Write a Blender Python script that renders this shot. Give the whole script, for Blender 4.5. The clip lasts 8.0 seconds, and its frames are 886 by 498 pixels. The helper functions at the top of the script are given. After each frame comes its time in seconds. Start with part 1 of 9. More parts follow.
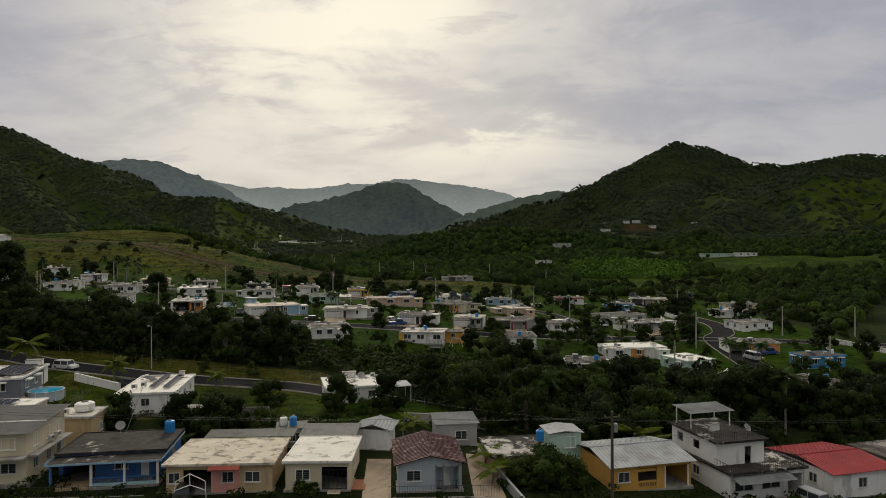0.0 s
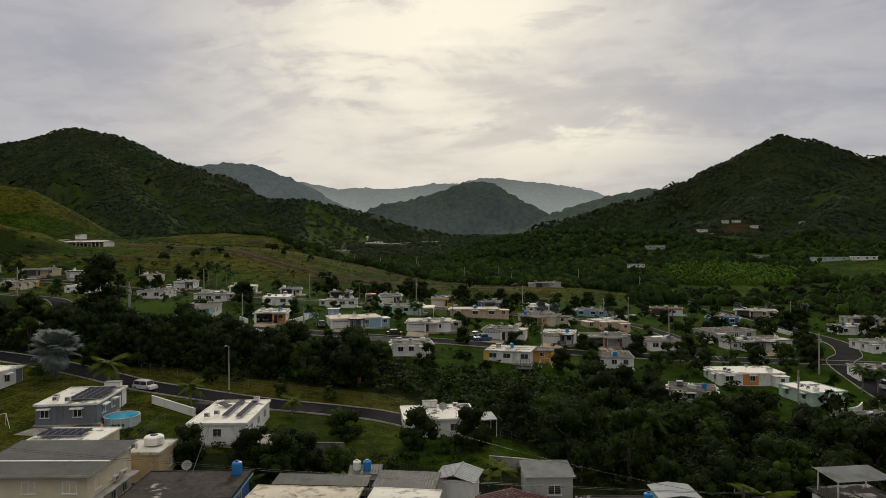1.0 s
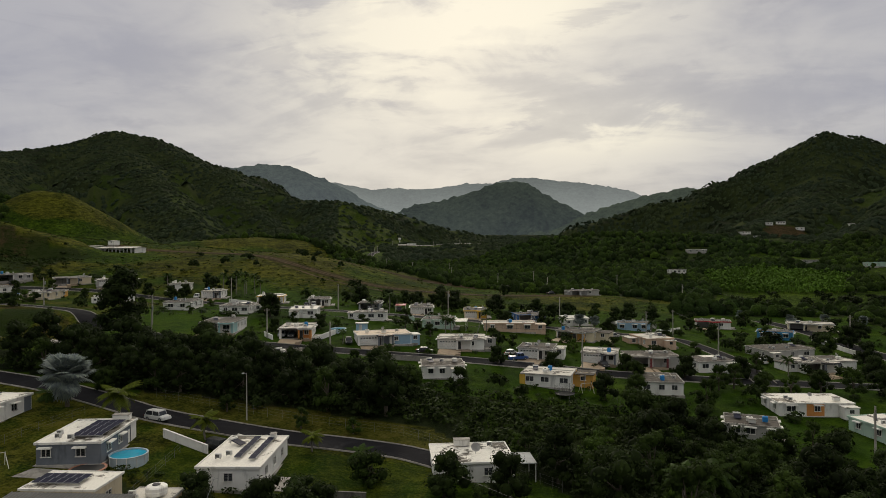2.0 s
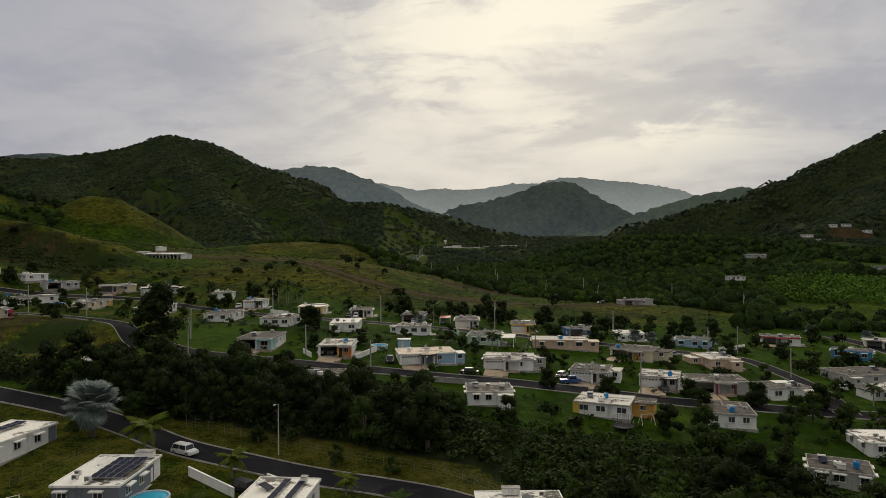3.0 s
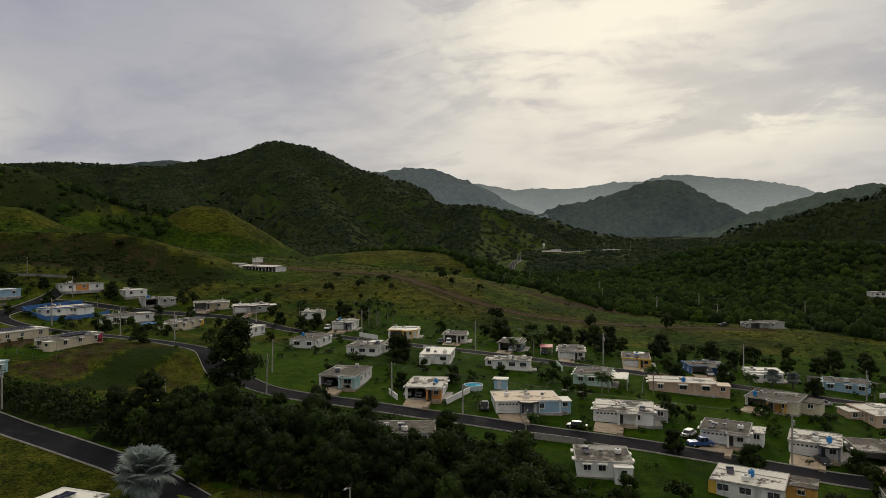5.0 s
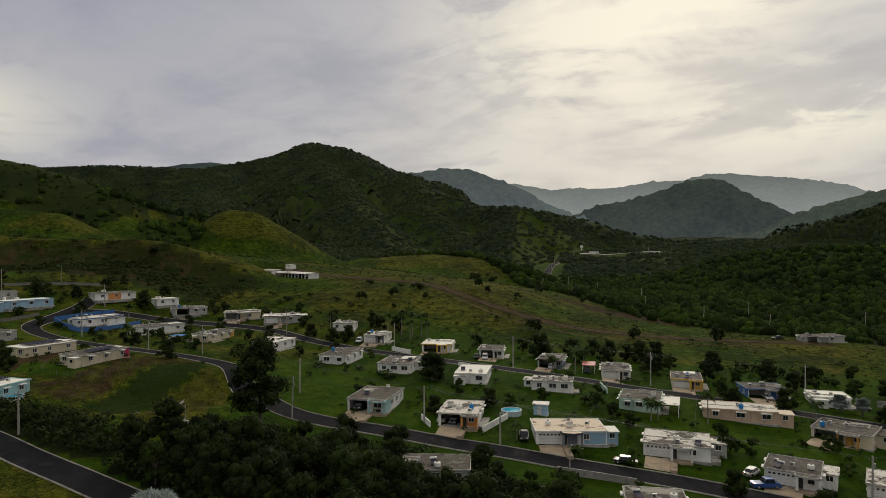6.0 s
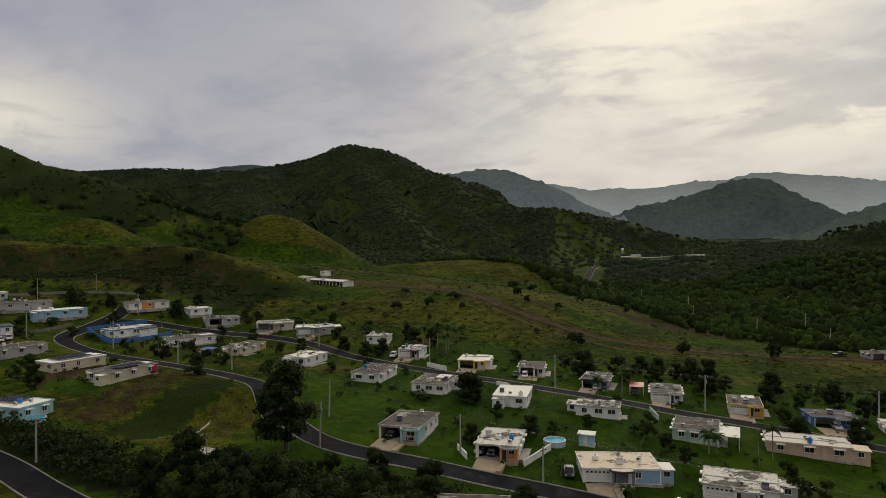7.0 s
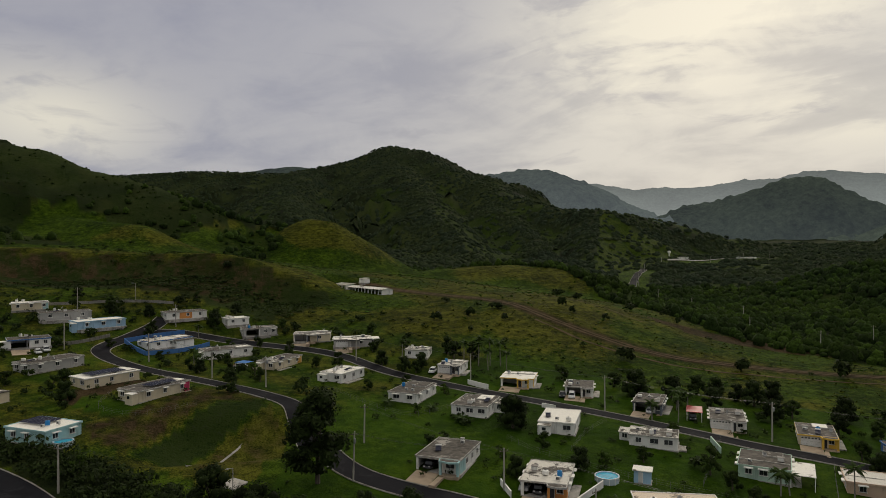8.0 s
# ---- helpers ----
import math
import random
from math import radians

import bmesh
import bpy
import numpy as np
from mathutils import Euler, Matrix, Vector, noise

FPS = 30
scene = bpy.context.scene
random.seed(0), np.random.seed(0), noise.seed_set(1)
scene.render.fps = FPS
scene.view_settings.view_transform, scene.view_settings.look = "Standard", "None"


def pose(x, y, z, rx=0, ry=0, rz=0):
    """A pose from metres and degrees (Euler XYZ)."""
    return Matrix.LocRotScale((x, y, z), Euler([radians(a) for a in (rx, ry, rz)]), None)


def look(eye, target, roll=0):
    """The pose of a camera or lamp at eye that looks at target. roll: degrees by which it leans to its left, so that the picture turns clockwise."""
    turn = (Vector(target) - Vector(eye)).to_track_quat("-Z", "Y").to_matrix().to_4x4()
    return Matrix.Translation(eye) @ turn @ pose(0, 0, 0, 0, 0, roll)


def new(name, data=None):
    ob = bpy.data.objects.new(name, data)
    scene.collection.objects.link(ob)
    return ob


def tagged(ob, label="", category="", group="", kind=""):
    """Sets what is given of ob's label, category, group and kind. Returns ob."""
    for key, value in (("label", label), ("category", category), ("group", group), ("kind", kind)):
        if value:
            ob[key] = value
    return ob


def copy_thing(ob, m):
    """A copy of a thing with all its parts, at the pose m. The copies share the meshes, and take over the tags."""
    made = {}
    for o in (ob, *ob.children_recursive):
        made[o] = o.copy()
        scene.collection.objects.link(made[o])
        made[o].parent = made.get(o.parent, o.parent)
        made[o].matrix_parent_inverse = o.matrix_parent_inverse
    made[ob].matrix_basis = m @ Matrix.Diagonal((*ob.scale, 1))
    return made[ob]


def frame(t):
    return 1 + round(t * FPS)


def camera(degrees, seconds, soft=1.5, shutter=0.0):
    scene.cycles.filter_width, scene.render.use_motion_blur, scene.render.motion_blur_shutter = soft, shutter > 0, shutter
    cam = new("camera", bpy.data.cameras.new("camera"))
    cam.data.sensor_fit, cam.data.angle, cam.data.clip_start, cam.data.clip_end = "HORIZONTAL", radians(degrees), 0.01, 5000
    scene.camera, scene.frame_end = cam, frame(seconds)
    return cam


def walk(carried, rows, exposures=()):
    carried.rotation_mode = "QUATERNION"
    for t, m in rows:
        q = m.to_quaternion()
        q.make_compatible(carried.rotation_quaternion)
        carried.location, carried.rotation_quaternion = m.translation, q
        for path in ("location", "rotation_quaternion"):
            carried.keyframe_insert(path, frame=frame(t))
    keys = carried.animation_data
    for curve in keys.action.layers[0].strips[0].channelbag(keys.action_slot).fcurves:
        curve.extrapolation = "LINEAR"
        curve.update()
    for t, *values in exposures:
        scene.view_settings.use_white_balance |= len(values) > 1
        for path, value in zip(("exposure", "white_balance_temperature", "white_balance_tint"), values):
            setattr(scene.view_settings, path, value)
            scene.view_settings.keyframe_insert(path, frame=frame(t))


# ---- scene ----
cam = camera(68.38, 8.0, soft=0.4)
# seconds, x, y, z, heading, pitch, roll
ROWS = [
    (0.0, 0.00, 0.00, 27.00, -0.00, -0.13, 0.27),
    (0.5, -0.18, 4.93, 28.75, 4.15, -0.17, 0.27),
    (1.0, -0.55, 9.86, 30.51, 7.48, -0.22, 0.31),
    (2.5, -2.73, 24.56, 35.86, 11.90, -0.23, 0.28),
    (3.0, -3.81, 29.43, 37.66, 14.39, -0.23, 0.26),
    (3.5, -5.06, 34.26, 39.46, 16.60, -0.23, 0.28),
    (4.0, -6.49, 39.07, 41.27, 19.03, -0.24, 0.22),
    (4.5, -8.08, 43.84, 43.09, 21.12, -0.25, 0.21),
    (6.0, -13.80, 57.84, 48.54, 26.04, -0.27, 0.26),
    (6.5, -16.00, 62.38, 50.36, 27.57, -0.25, 0.21),
    (7.0, -18.34, 66.84, 52.17, 29.30, -0.24, 0.22),
    (7.5, -20.81, 71.20, 53.98, 31.06, -0.23, 0.24),
    (8.0, -23.41, 75.47, 55.78, 32.89, -0.22, 0.25),
]
walk(cam, [(t, pose(x, y, z, 90 + pitch, roll, yaw)) for t, x, y, z, yaw, pitch, roll in ROWS], [(0.0, 0.0), (2.5, 0.0), (4.5, -0.02), (6.5, -0.05), (8.0, -0.09)])

# ---- sky and sun: an overcast evening, the sun behind thin cloud ahead ----
SUN_AZ, SUN_EL = radians(-9.0), radians(24.0)
SUN_DIR = Vector((math.sin(SUN_AZ) * math.cos(SUN_EL), math.cos(SUN_AZ) * math.cos(SUN_EL), math.sin(SUN_EL)))


class Nodes:
    """A short way to write node trees."""

    def __init__(self, tree):
        self.tree = tree
        tree.nodes.clear()

    def add(self, kind, sets=None, **links):
        n = self.tree.nodes.new(kind)
        for k, v in (sets or {}).items():
            if k in n.inputs:
                n.inputs[k].default_value = v
        for k, v in links.items():
            self.link(v, n.inputs[k.replace("_", " ")])
        return n

    def link(self, out, inp):
        self.tree.links.new(out, inp)

    def math(self, op, a, b=None, c=None, clamp=False):
        n = self.tree.nodes.new("ShaderNodeMath")
        n.operation, n.use_clamp = op, clamp
        for i, v in enumerate((a, b, c)):
            if v is None:
                continue
            if isinstance(v, (int, float)):
                n.inputs[i].default_value = v
            else:
                self.link(v, n.inputs[i])
        return n.outputs[0]

    def mix(self, fac, a, b, blend="MIX"):
        n = self.tree.nodes.new("ShaderNodeMix")
        n.data_type, n.blend_type, n.clamp_factor = "RGBA", blend, True
        for i, v in ((0, fac), (6, a), (7, b)):
            if isinstance(v, (int, float)):
                n.inputs[i].default_value = v
            elif isinstance(v, tuple):
                n.inputs[i].default_value = (*v[:3], 1)
            else:
                self.link(v, n.inputs[i])
        return n.outputs[2]

    def noise(self, vector, scale, detail=4.0, rough=0.55, warp=0.0):
        n = self.tree.nodes.new("ShaderNodeTexNoise")
        n.inputs["Scale"].default_value, n.inputs["Detail"].default_value = scale, detail
        n.inputs["Roughness"].default_value, n.inputs["Distortion"].default_value = rough, warp
        if vector is not None:
            self.link(vector, n.inputs["Vector"])
        return n.outputs["Fac"]

    def ramp(self, fac, stops, smooth=False):
        n = self.tree.nodes.new("ShaderNodeValToRGB")
        e = n.color_ramp.elements
        while len(e) < len(stops):
            e.new(0.5)
        for el, (p, col) in zip(e, stops):
            el.position = p
            el.color = (col, col, col, 1) if isinstance(col, (int, float)) else (*col, 1)
        if smooth:
            n.color_ramp.interpolation = "EASE"
        self.link(fac, n.inputs[0])
        return n.outputs[0]


def make_sky():
    world = bpy.data.worlds.new("overcast_sky")
    world.use_nodes = True
    scene.world = world
    k = Nodes(world.node_tree)
    way = k.add("ShaderNodeTexCoord").outputs["Generated"]
    sky = k.add("ShaderNodeTexSky")
    sky.sky_type, sky.sun_disc = "NISHITA", False
    sky.sun_elevation, sky.sun_rotation = SUN_EL, SUN_AZ
    sky.air_density, sky.dust_density = 1.0, 2.0
    x, y, z = k.add("ShaderNodeSeparateXYZ", Vector=way).outputs
    # the cloud deck as a plane above: direction over height
    h = k.math("ADD", k.math("MAXIMUM", z, 0.0), 0.22)
    flat = k.add("ShaderNodeCombineXYZ", X=k.math("DIVIDE", x, h), Y=k.math("DIVIDE", y, h), Z=z).outputs[0]
    large = k.noise(flat, 0.9, 5.0, 0.5, 0.5)
    puffs = k.noise(k.add("ShaderNodeMapping", {"Scale": (1.0, 1.0, 2.2), "Location": (0.3, 1.1, 0.2)}, Vector=way).outputs[0], 7.0, 7.0, 0.58, 0.5)
    streak = k.noise(k.add("ShaderNodeMapping", {"Scale": (0.8, 1.5, 1.0), "Rotation": (0, 0, 0.3), "Location": (3.1, 0.4, 0)}, Vector=flat).outputs[0], 1.7, 6.0, 0.55, 0.5)

    def lobe(az, el, wide, high):
        """Nearness to a part of the sky, for the thinner cloud there."""
        d = (math.sin(radians(az)) * math.cos(radians(el)), math.cos(radians(az)) * math.cos(radians(el)), math.sin(radians(el)))
        off = k.add("ShaderNodeVectorMath")
        off.operation = "SUBTRACT"
        k.link(way, off.inputs[0])
        off.inputs[1].default_value = d
        sc = k.add("ShaderNodeVectorMath")
        sc.operation = "MULTIPLY"
        k.link(off.outputs[0], sc.inputs[0])
        sc.inputs[1].default_value = (1 / radians(wide), 1 / radians(wide), 1 / radians(high))
        ln = k.add("ShaderNodeVectorMath")
        ln.operation = "LENGTH"
        k.link(sc.outputs[0], ln.inputs[0])
        q = ln.outputs["Value"]
        return k.math("EXPONENT", k.math("MULTIPLY", k.math("MULTIPLY", q, q), -1.0))

    broad = k.math("ADD", lobe(-10, 15, 24, 15), k.math("MULTIPLY", lobe(-8, 4, 26, 7), 0.55), clamp=True)
    thinner = k.math("ADD", k.math("ADD", lobe(-15, 17, 9, 5.5), lobe(3.5, 10.5, 9, 2.6)), k.math("ADD", k.math("MULTIPLY", lobe(-5, 21, 12, 4), 0.9), k.math("MULTIPLY", lobe(-64, 10, 7, 3.4), 0.75)), clamp=True)
    thick = k.math("ADD", k.math("MULTIPLY", large, 0.4), k.math("ADD", k.math("MULTIPLY", puffs, 0.35), k.math("MULTIPLY", streak, 0.45)))
    gaps = k.ramp(thick, [(0.54, 0.0), (0.60, 0.6), (0.66, 1.0)], True)
    grey = k.mix(k.ramp(thick, [(0.46, 0.0), (0.70, 1.0)], True), (0.335, 0.340, 0.405), (0.47, 0.465, 0.49))
    cream = k.mix(k.ramp(thick, [(0.44, 0.0), (0.68, 1.0)], True), (0.49, 0.475, 0.455), (0.70, 0.665, 0.60))
    cloud = k.mix(broad, grey, cream)
    cloud = k.mix(k.math("MULTIPLY", thinner, k.math("ADD", k.math("MULTIPLY", gaps, 1.1), 0.15), clamp=True), cloud, (0.93, 0.87, 0.71))
    dark = k.math("MULTIPLY", k.ramp(k.noise(k.add("ShaderNodeMapping", {"Scale": (1.0, 1.0, 3.4), "Location": (5.3, 2.1, 0.6)}, Vector=way).outputs[0], 6.0, 6.0, 0.6, 0.7), [(0.56, 0.0), (0.68, 1.0)], True), 0.35)
    cloud = k.mix(dark, cloud, (0.36, 0.355, 0.39))
    # a heavier blue-grey bank to the west
    cloud = k.mix(k.math("MULTIPLY", lobe(-60, 32, 32, 17), 0.8), cloud, (0.33, 0.335, 0.41))
    # an overcast sky is brightest overhead
    over = k.math("ADD", k.math("MULTIPLY", k.ramp(z, [(0.40, 0.0), (0.85, 1.0)], True), 1.15), 1.0)
    # unseen southern sky, dimmed to weaken the fill light on south-facing walls
    south = k.ramp(k.math("MULTIPLY", y, -1.0), [(0.0, 0.0), (0.75, 1.0)], True)
    over = k.math("SUBTRACT", over, k.math("MULTIPLY", south, 0.30))
    cloud = k.mix(k.ramp(z, [(0.36, 0.0), (0.7, 1.0)], True), cloud, (0.47, 0.44, 0.375))
    blue = k.add("ShaderNodeVectorMath", {})
    blue.operation = "SCALE"
    blue.inputs["Scale"].default_value = 0.06
    k.link(sky.outputs[0], blue.inputs[0])
    # plain grey added for that unseen southern part
    cloud = k.mix(k.math("MULTIPLY", south, 0.8), cloud, (0.46, 0.46, 0.46))
    mixed = k.mix(0.94, blue.outputs[0], cloud)
    bg = k.add("ShaderNodeBackground", {}, Color=mixed, Strength=over)
    out = k.add("ShaderNodeOutputWorld")
    k.link(bg.outputs[0], out.inputs[0])


make_sky()
sun = new("sun", bpy.data.lights.new("sun", "SUN"))
sun.data.energy, sun.data.angle, sun.data.color = 1.2, radians(12.0), (1.0, 0.90, 0.74)
sun.matrix_world = look(SUN_DIR * 100, (0, 0, 0))


# ---- materials ----
MATS = {}


def surface(name, color, rough=0.85, vary=0.25, scale=1.0, bump=0.15, stain=None, stain_size=0.4, stain_amount=0.4, metal=0.0, per_object=0.0, per_island=0.0, streaks=False, spec=0.5, translucent=0.0):
    """A painted, mineral or leafy surface: base colour, mottling at two scales, stains of their own colour, fine relief."""
    if name in MATS:
        return MATS[name]
    m = bpy.data.materials.new(name)
    m.use_nodes = True
    k = Nodes(m.node_tree)
    where = k.add("ShaderNodeTexCoord").outputs["Object"]
    if per_object:
        info = k.add("ShaderNodeObjectInfo")
        shift = k.add("ShaderNodeVectorMath")
        shift.operation = "ADD"
        k.link(where, shift.inputs[0])
        k.link(k.add("ShaderNodeCombineXYZ", X=k.math("MULTIPLY", info.outputs["Random"], 37.0), Y=k.math("MULTIPLY", info.outputs["Random"], 91.0)).outputs[0], shift.inputs[1])
        where = shift.outputs[0]
    big, fine = k.noise(where, 0.35 * scale, 4.0, 0.6), k.noise(where, 5.0 * scale, 5.0, 0.6)
    c = Vector(color)
    col = k.mix(k.ramp(big, [(0.3, 0.0), (0.7, 1.0)]), tuple(c * (1 - vary)), tuple(c * (1 + 0.6 * vary)))
    col = k.mix(k.math("MULTIPLY", fine, 0.9 * vary, clamp=True), col, tuple(c * 0.55))
    if per_object:
        f = k.math("ADD", k.math("MULTIPLY", info.outputs["Random"], 2 * per_object), 1 - per_object)
        col = k.mix(1.0, col, k.add("ShaderNodeCombineColor", Red=f, Green=f, Blue=f).outputs[0], "MULTIPLY")
    if per_island:
        f = k.math("ADD", k.math("MULTIPLY", k.add("ShaderNodeNewGeometry").outputs["Random Per Island"], 2 * per_island), 1 - per_island)
        col = k.mix(1.0, col, k.add("ShaderNodeCombineColor", Red=f, Green=f, Blue=k.math("POWER", f, 0.7)).outputs[0], "MULTIPLY")
    if stain:
        vec = where
        if streaks:
            vec = k.add("ShaderNodeMapping", {"Scale": (1.0, 1.0, 0.18)}, Vector=where).outputs[0]
        mask = k.ramp(k.noise(vec, stain_size, 7.0, 0.68, 0.6), [(0.62 - 0.3 * stain_amount, 0.0), (0.72 - 0.2 * stain_amount, 0.8)])
        col = k.mix(mask, col, tuple(stain))
    p = k.add("ShaderNodeBsdfPrincipled", {"Metallic": metal, "Specular IOR Level": spec})
    k.link(col, p.inputs["Base Color"])
    k.link(k.math("ADD", k.math("MULTIPLY", fine, 0.2), rough - 0.1, clamp=True), p.inputs["Roughness"])
    if bump:
        b = k.add("ShaderNodeBump", {"Strength": bump, "Distance": 0.05}, Height=fine)
        k.link(b.outputs[0], p.inputs["Normal"])
    out = k.add("ShaderNodeOutputMaterial")
    if translucent:
        tr = k.add("ShaderNodeBsdfTranslucent", Color=col)
        mx = k.add("ShaderNodeMixShader", {"Fac": translucent})
        k.link(p.outputs[0], mx.inputs[1])
        k.link(tr.outputs[0], mx.inputs[2])
        k.link(mx.outputs[0], out.inputs[0])
    else:
        k.link(p.outputs[0], out.inputs[0])
    MATS[name] = m
    return m


def glass_dark():
    return surface("window_glass", (0.02, 0.025, 0.03), 0.12, 0.1, 1.0, 0.0, spec=0.6)


def ground_material():
    """Grass, dry grass, bare soil and woodland floor, blended by the cover of the place."""
    m = bpy.data.materials.new("ground_cover")
    m.use_nodes = True
    k = Nodes(m.node_tree)
    where = k.add("ShaderNodeTexCoord").outputs["Object"]
    att = k.add("ShaderNodeAttribute")
    att.attribute_name = "cover"
    sep = k.add("ShaderNodeSeparateColor", Color=att.outputs["Color"])
    dry, soil, wood = sep.outputs
    n0, n1, n2, n3 = k.noise(where, 0.011, 5.0, 0.6), k.noise(where, 0.045, 5.0, 0.62), k.noise(where, 0.35, 5.0, 0.68), k.noise(where, 2.2, 4.0, 0.7)
    mott = k.math("ADD", k.math("MULTIPLY", n1, 0.26), k.math("ADD", k.math("MULTIPLY", n2, 0.36), k.math("MULTIPLY", n3, 0.42)))
    # cattle terraces: faint level lines across the dry slopes
    px, py, pz = k.add("ShaderNodeSeparateXYZ", Vector=where).outputs
    level = k.math("SINE", k.math("ADD", k.math("MULTIPLY", pz, 3.6), k.math("MULTIPLY", n1, 26.0)))
    terr = k.math("MULTIPLY", k.math("MULTIPLY", level, 0.014), dry)
    mott = k.math("SUBTRACT", k.math("ADD", mott, terr), 0.02)
    broad = k.math("ADD", k.math("MULTIPLY", n0, 0.62), k.math("MULTIPLY", mott, 0.38))
    grass = k.ramp(mott, [(0.42, (0.007, 0.016, 0.002)), (0.5, (0.024, 0.044, 0.003)), (0.58, (0.055, 0.090, 0.006))])
    straw = k.ramp(mott, [(0.42, (0.013, 0.016, 0.003)), (0.5, (0.046, 0.051, 0.006)), (0.58, (0.100, 0.100, 0.012))])
    earth = k.ramp(mott, [(0.40, (0.013, 0.010, 0.005)), (0.5, (0.036, 0.025, 0.012)), (0.62, (0.078, 0.053, 0.028))])
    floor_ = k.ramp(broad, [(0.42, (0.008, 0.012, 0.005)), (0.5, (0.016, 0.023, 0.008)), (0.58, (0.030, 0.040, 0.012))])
    wob = k.math("MULTIPLY", k.math("SUBTRACT", mott, 0.5), 2.2)

    def edge(v):
        return k.math("MULTIPLY", k.math("SUBTRACT", k.math("ADD", v, wob), 0.3), 2.5, clamp=True)

    lawny = k.math("ADD", k.math("MULTIPLY", n1, 0.5), k.math("ADD", k.math("MULTIPLY", n2, 0.3), k.math("MULTIPLY", n3, 0.2)))
    mown = k.ramp(lawny, [(0.36, (0.012, 0.028, 0.002)), (0.5, (0.023, 0.052, 0.003)), (0.64, (0.046, 0.082, 0.004))])
    col = k.mix(edge(dry), grass, straw)
    col = k.mix(att.outputs["Alpha"], col, mown)
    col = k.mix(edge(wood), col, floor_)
    col = k.mix(edge(soil), col, earth)
    p = k.add("ShaderNodeBsdfPrincipled", {"Roughness": 1.0, "Specular IOR Level": 0.03})
    k.link(col, p.inputs["Base Color"])
    b = k.add("ShaderNodeBump", {"Strength": 1.0, "Distance": 0.8}, Height=k.math("ADD", n2, k.math("MULTIPLY", n3, 0.5)))
    k.link(b.outputs[0], p.inputs["Normal"])
    k.link(p.outputs[0], k.add("ShaderNodeOutputMaterial").inputs[0])
    return m


def haze_glow_material(name, color, air, low=2.0, top=260.0):
    """Far woods with miles of moist air painted as emission, strongest over the valley floor: the backdrop of the
    valley.
    """
    m = bpy.data.materials.new(name)
    m.use_nodes = True
    k = Nodes(m.node_tree)
    where = k.add("ShaderNodeTexCoord").outputs["Object"]
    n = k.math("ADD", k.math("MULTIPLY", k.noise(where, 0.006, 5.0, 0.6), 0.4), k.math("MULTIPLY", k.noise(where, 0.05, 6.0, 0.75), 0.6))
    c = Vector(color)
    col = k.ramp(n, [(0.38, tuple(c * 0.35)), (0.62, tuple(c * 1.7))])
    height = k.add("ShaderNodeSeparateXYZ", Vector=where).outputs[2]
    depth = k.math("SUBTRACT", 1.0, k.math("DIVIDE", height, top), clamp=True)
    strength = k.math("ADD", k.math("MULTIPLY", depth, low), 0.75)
    # the emission stands in for haze and grows towards low ground
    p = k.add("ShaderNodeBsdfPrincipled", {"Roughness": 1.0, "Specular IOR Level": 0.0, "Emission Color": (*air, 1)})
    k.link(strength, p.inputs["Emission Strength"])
    k.link(col, p.inputs["Base Color"])
    b = k.add("ShaderNodeBump", {"Strength": 1.0, "Distance": 14.0}, Height=k.noise(where, 0.04, 4.0, 0.7))
    k.link(b.outputs[0], p.inputs["Normal"])
    k.link(p.outputs[0], k.add("ShaderNodeOutputMaterial").inputs[0])
    return m


def woods_material(name, color, grain=0.45, spread=0.35, shade=0.22):
    """Tree crowns: broad patches of drier and fresher growth, leafy grain with the shade between leaves put into its
    colour, relief, each crown its own tone.
    """
    m = bpy.data.materials.new(name)
    m.use_nodes = True
    k = Nodes(m.node_tree)
    where = k.add("ShaderNodeTexCoord").outputs["Object"]
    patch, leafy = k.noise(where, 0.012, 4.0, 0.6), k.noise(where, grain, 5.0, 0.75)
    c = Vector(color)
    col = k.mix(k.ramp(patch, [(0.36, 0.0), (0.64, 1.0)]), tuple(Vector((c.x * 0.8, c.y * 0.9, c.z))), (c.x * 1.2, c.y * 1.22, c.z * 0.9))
    # dark side of the grain: shade in the leaf gaps, painted as colour
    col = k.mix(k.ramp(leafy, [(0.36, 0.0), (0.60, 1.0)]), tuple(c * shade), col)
    f = k.math("ADD", k.math("MULTIPLY", k.add("ShaderNodeNewGeometry").outputs["Random Per Island"], 2 * spread), 1 - spread)
    col = k.mix(1.0, col, k.add("ShaderNodeCombineColor", Red=f, Green=f, Blue=k.math("POWER", f, 0.6)).outputs[0], "MULTIPLY")
    p = k.add("ShaderNodeBsdfPrincipled", {"Roughness": 0.95, "Specular IOR Level": 0.03}, Base_Color=col)
    b = k.add("ShaderNodeBump", {"Strength": 1.0, "Distance": 0.35 / grain}, Height=leafy)
    k.link(b.outputs[0], p.inputs["Normal"])
    k.link(p.outputs[0], k.add("ShaderNodeOutputMaterial").inputs[0])
    return m


LEAF = [surface("leaves_dark", (0.020, 0.032, 0.008), 0.75, 0.35, 0.6, 0.0, per_object=0.3, per_island=0.45, translucent=0.15, spec=0.06),
        surface("leaves_mid", (0.028, 0.046, 0.009), 0.75, 0.35, 0.6, 0.0, per_object=0.3, per_island=0.45, translucent=0.15, spec=0.06),
        surface("leaves_light", (0.044, 0.076, 0.011), 0.75, 0.35, 0.6, 0.0, per_object=0.25, per_island=0.45, translucent=0.15, spec=0.06)]
FROND = surface("palm_frond", (0.032, 0.058, 0.010), 0.7, 0.3, 1.0, 0.0, per_object=0.25, per_island=0.3, translucent=0.15, spec=0.06)
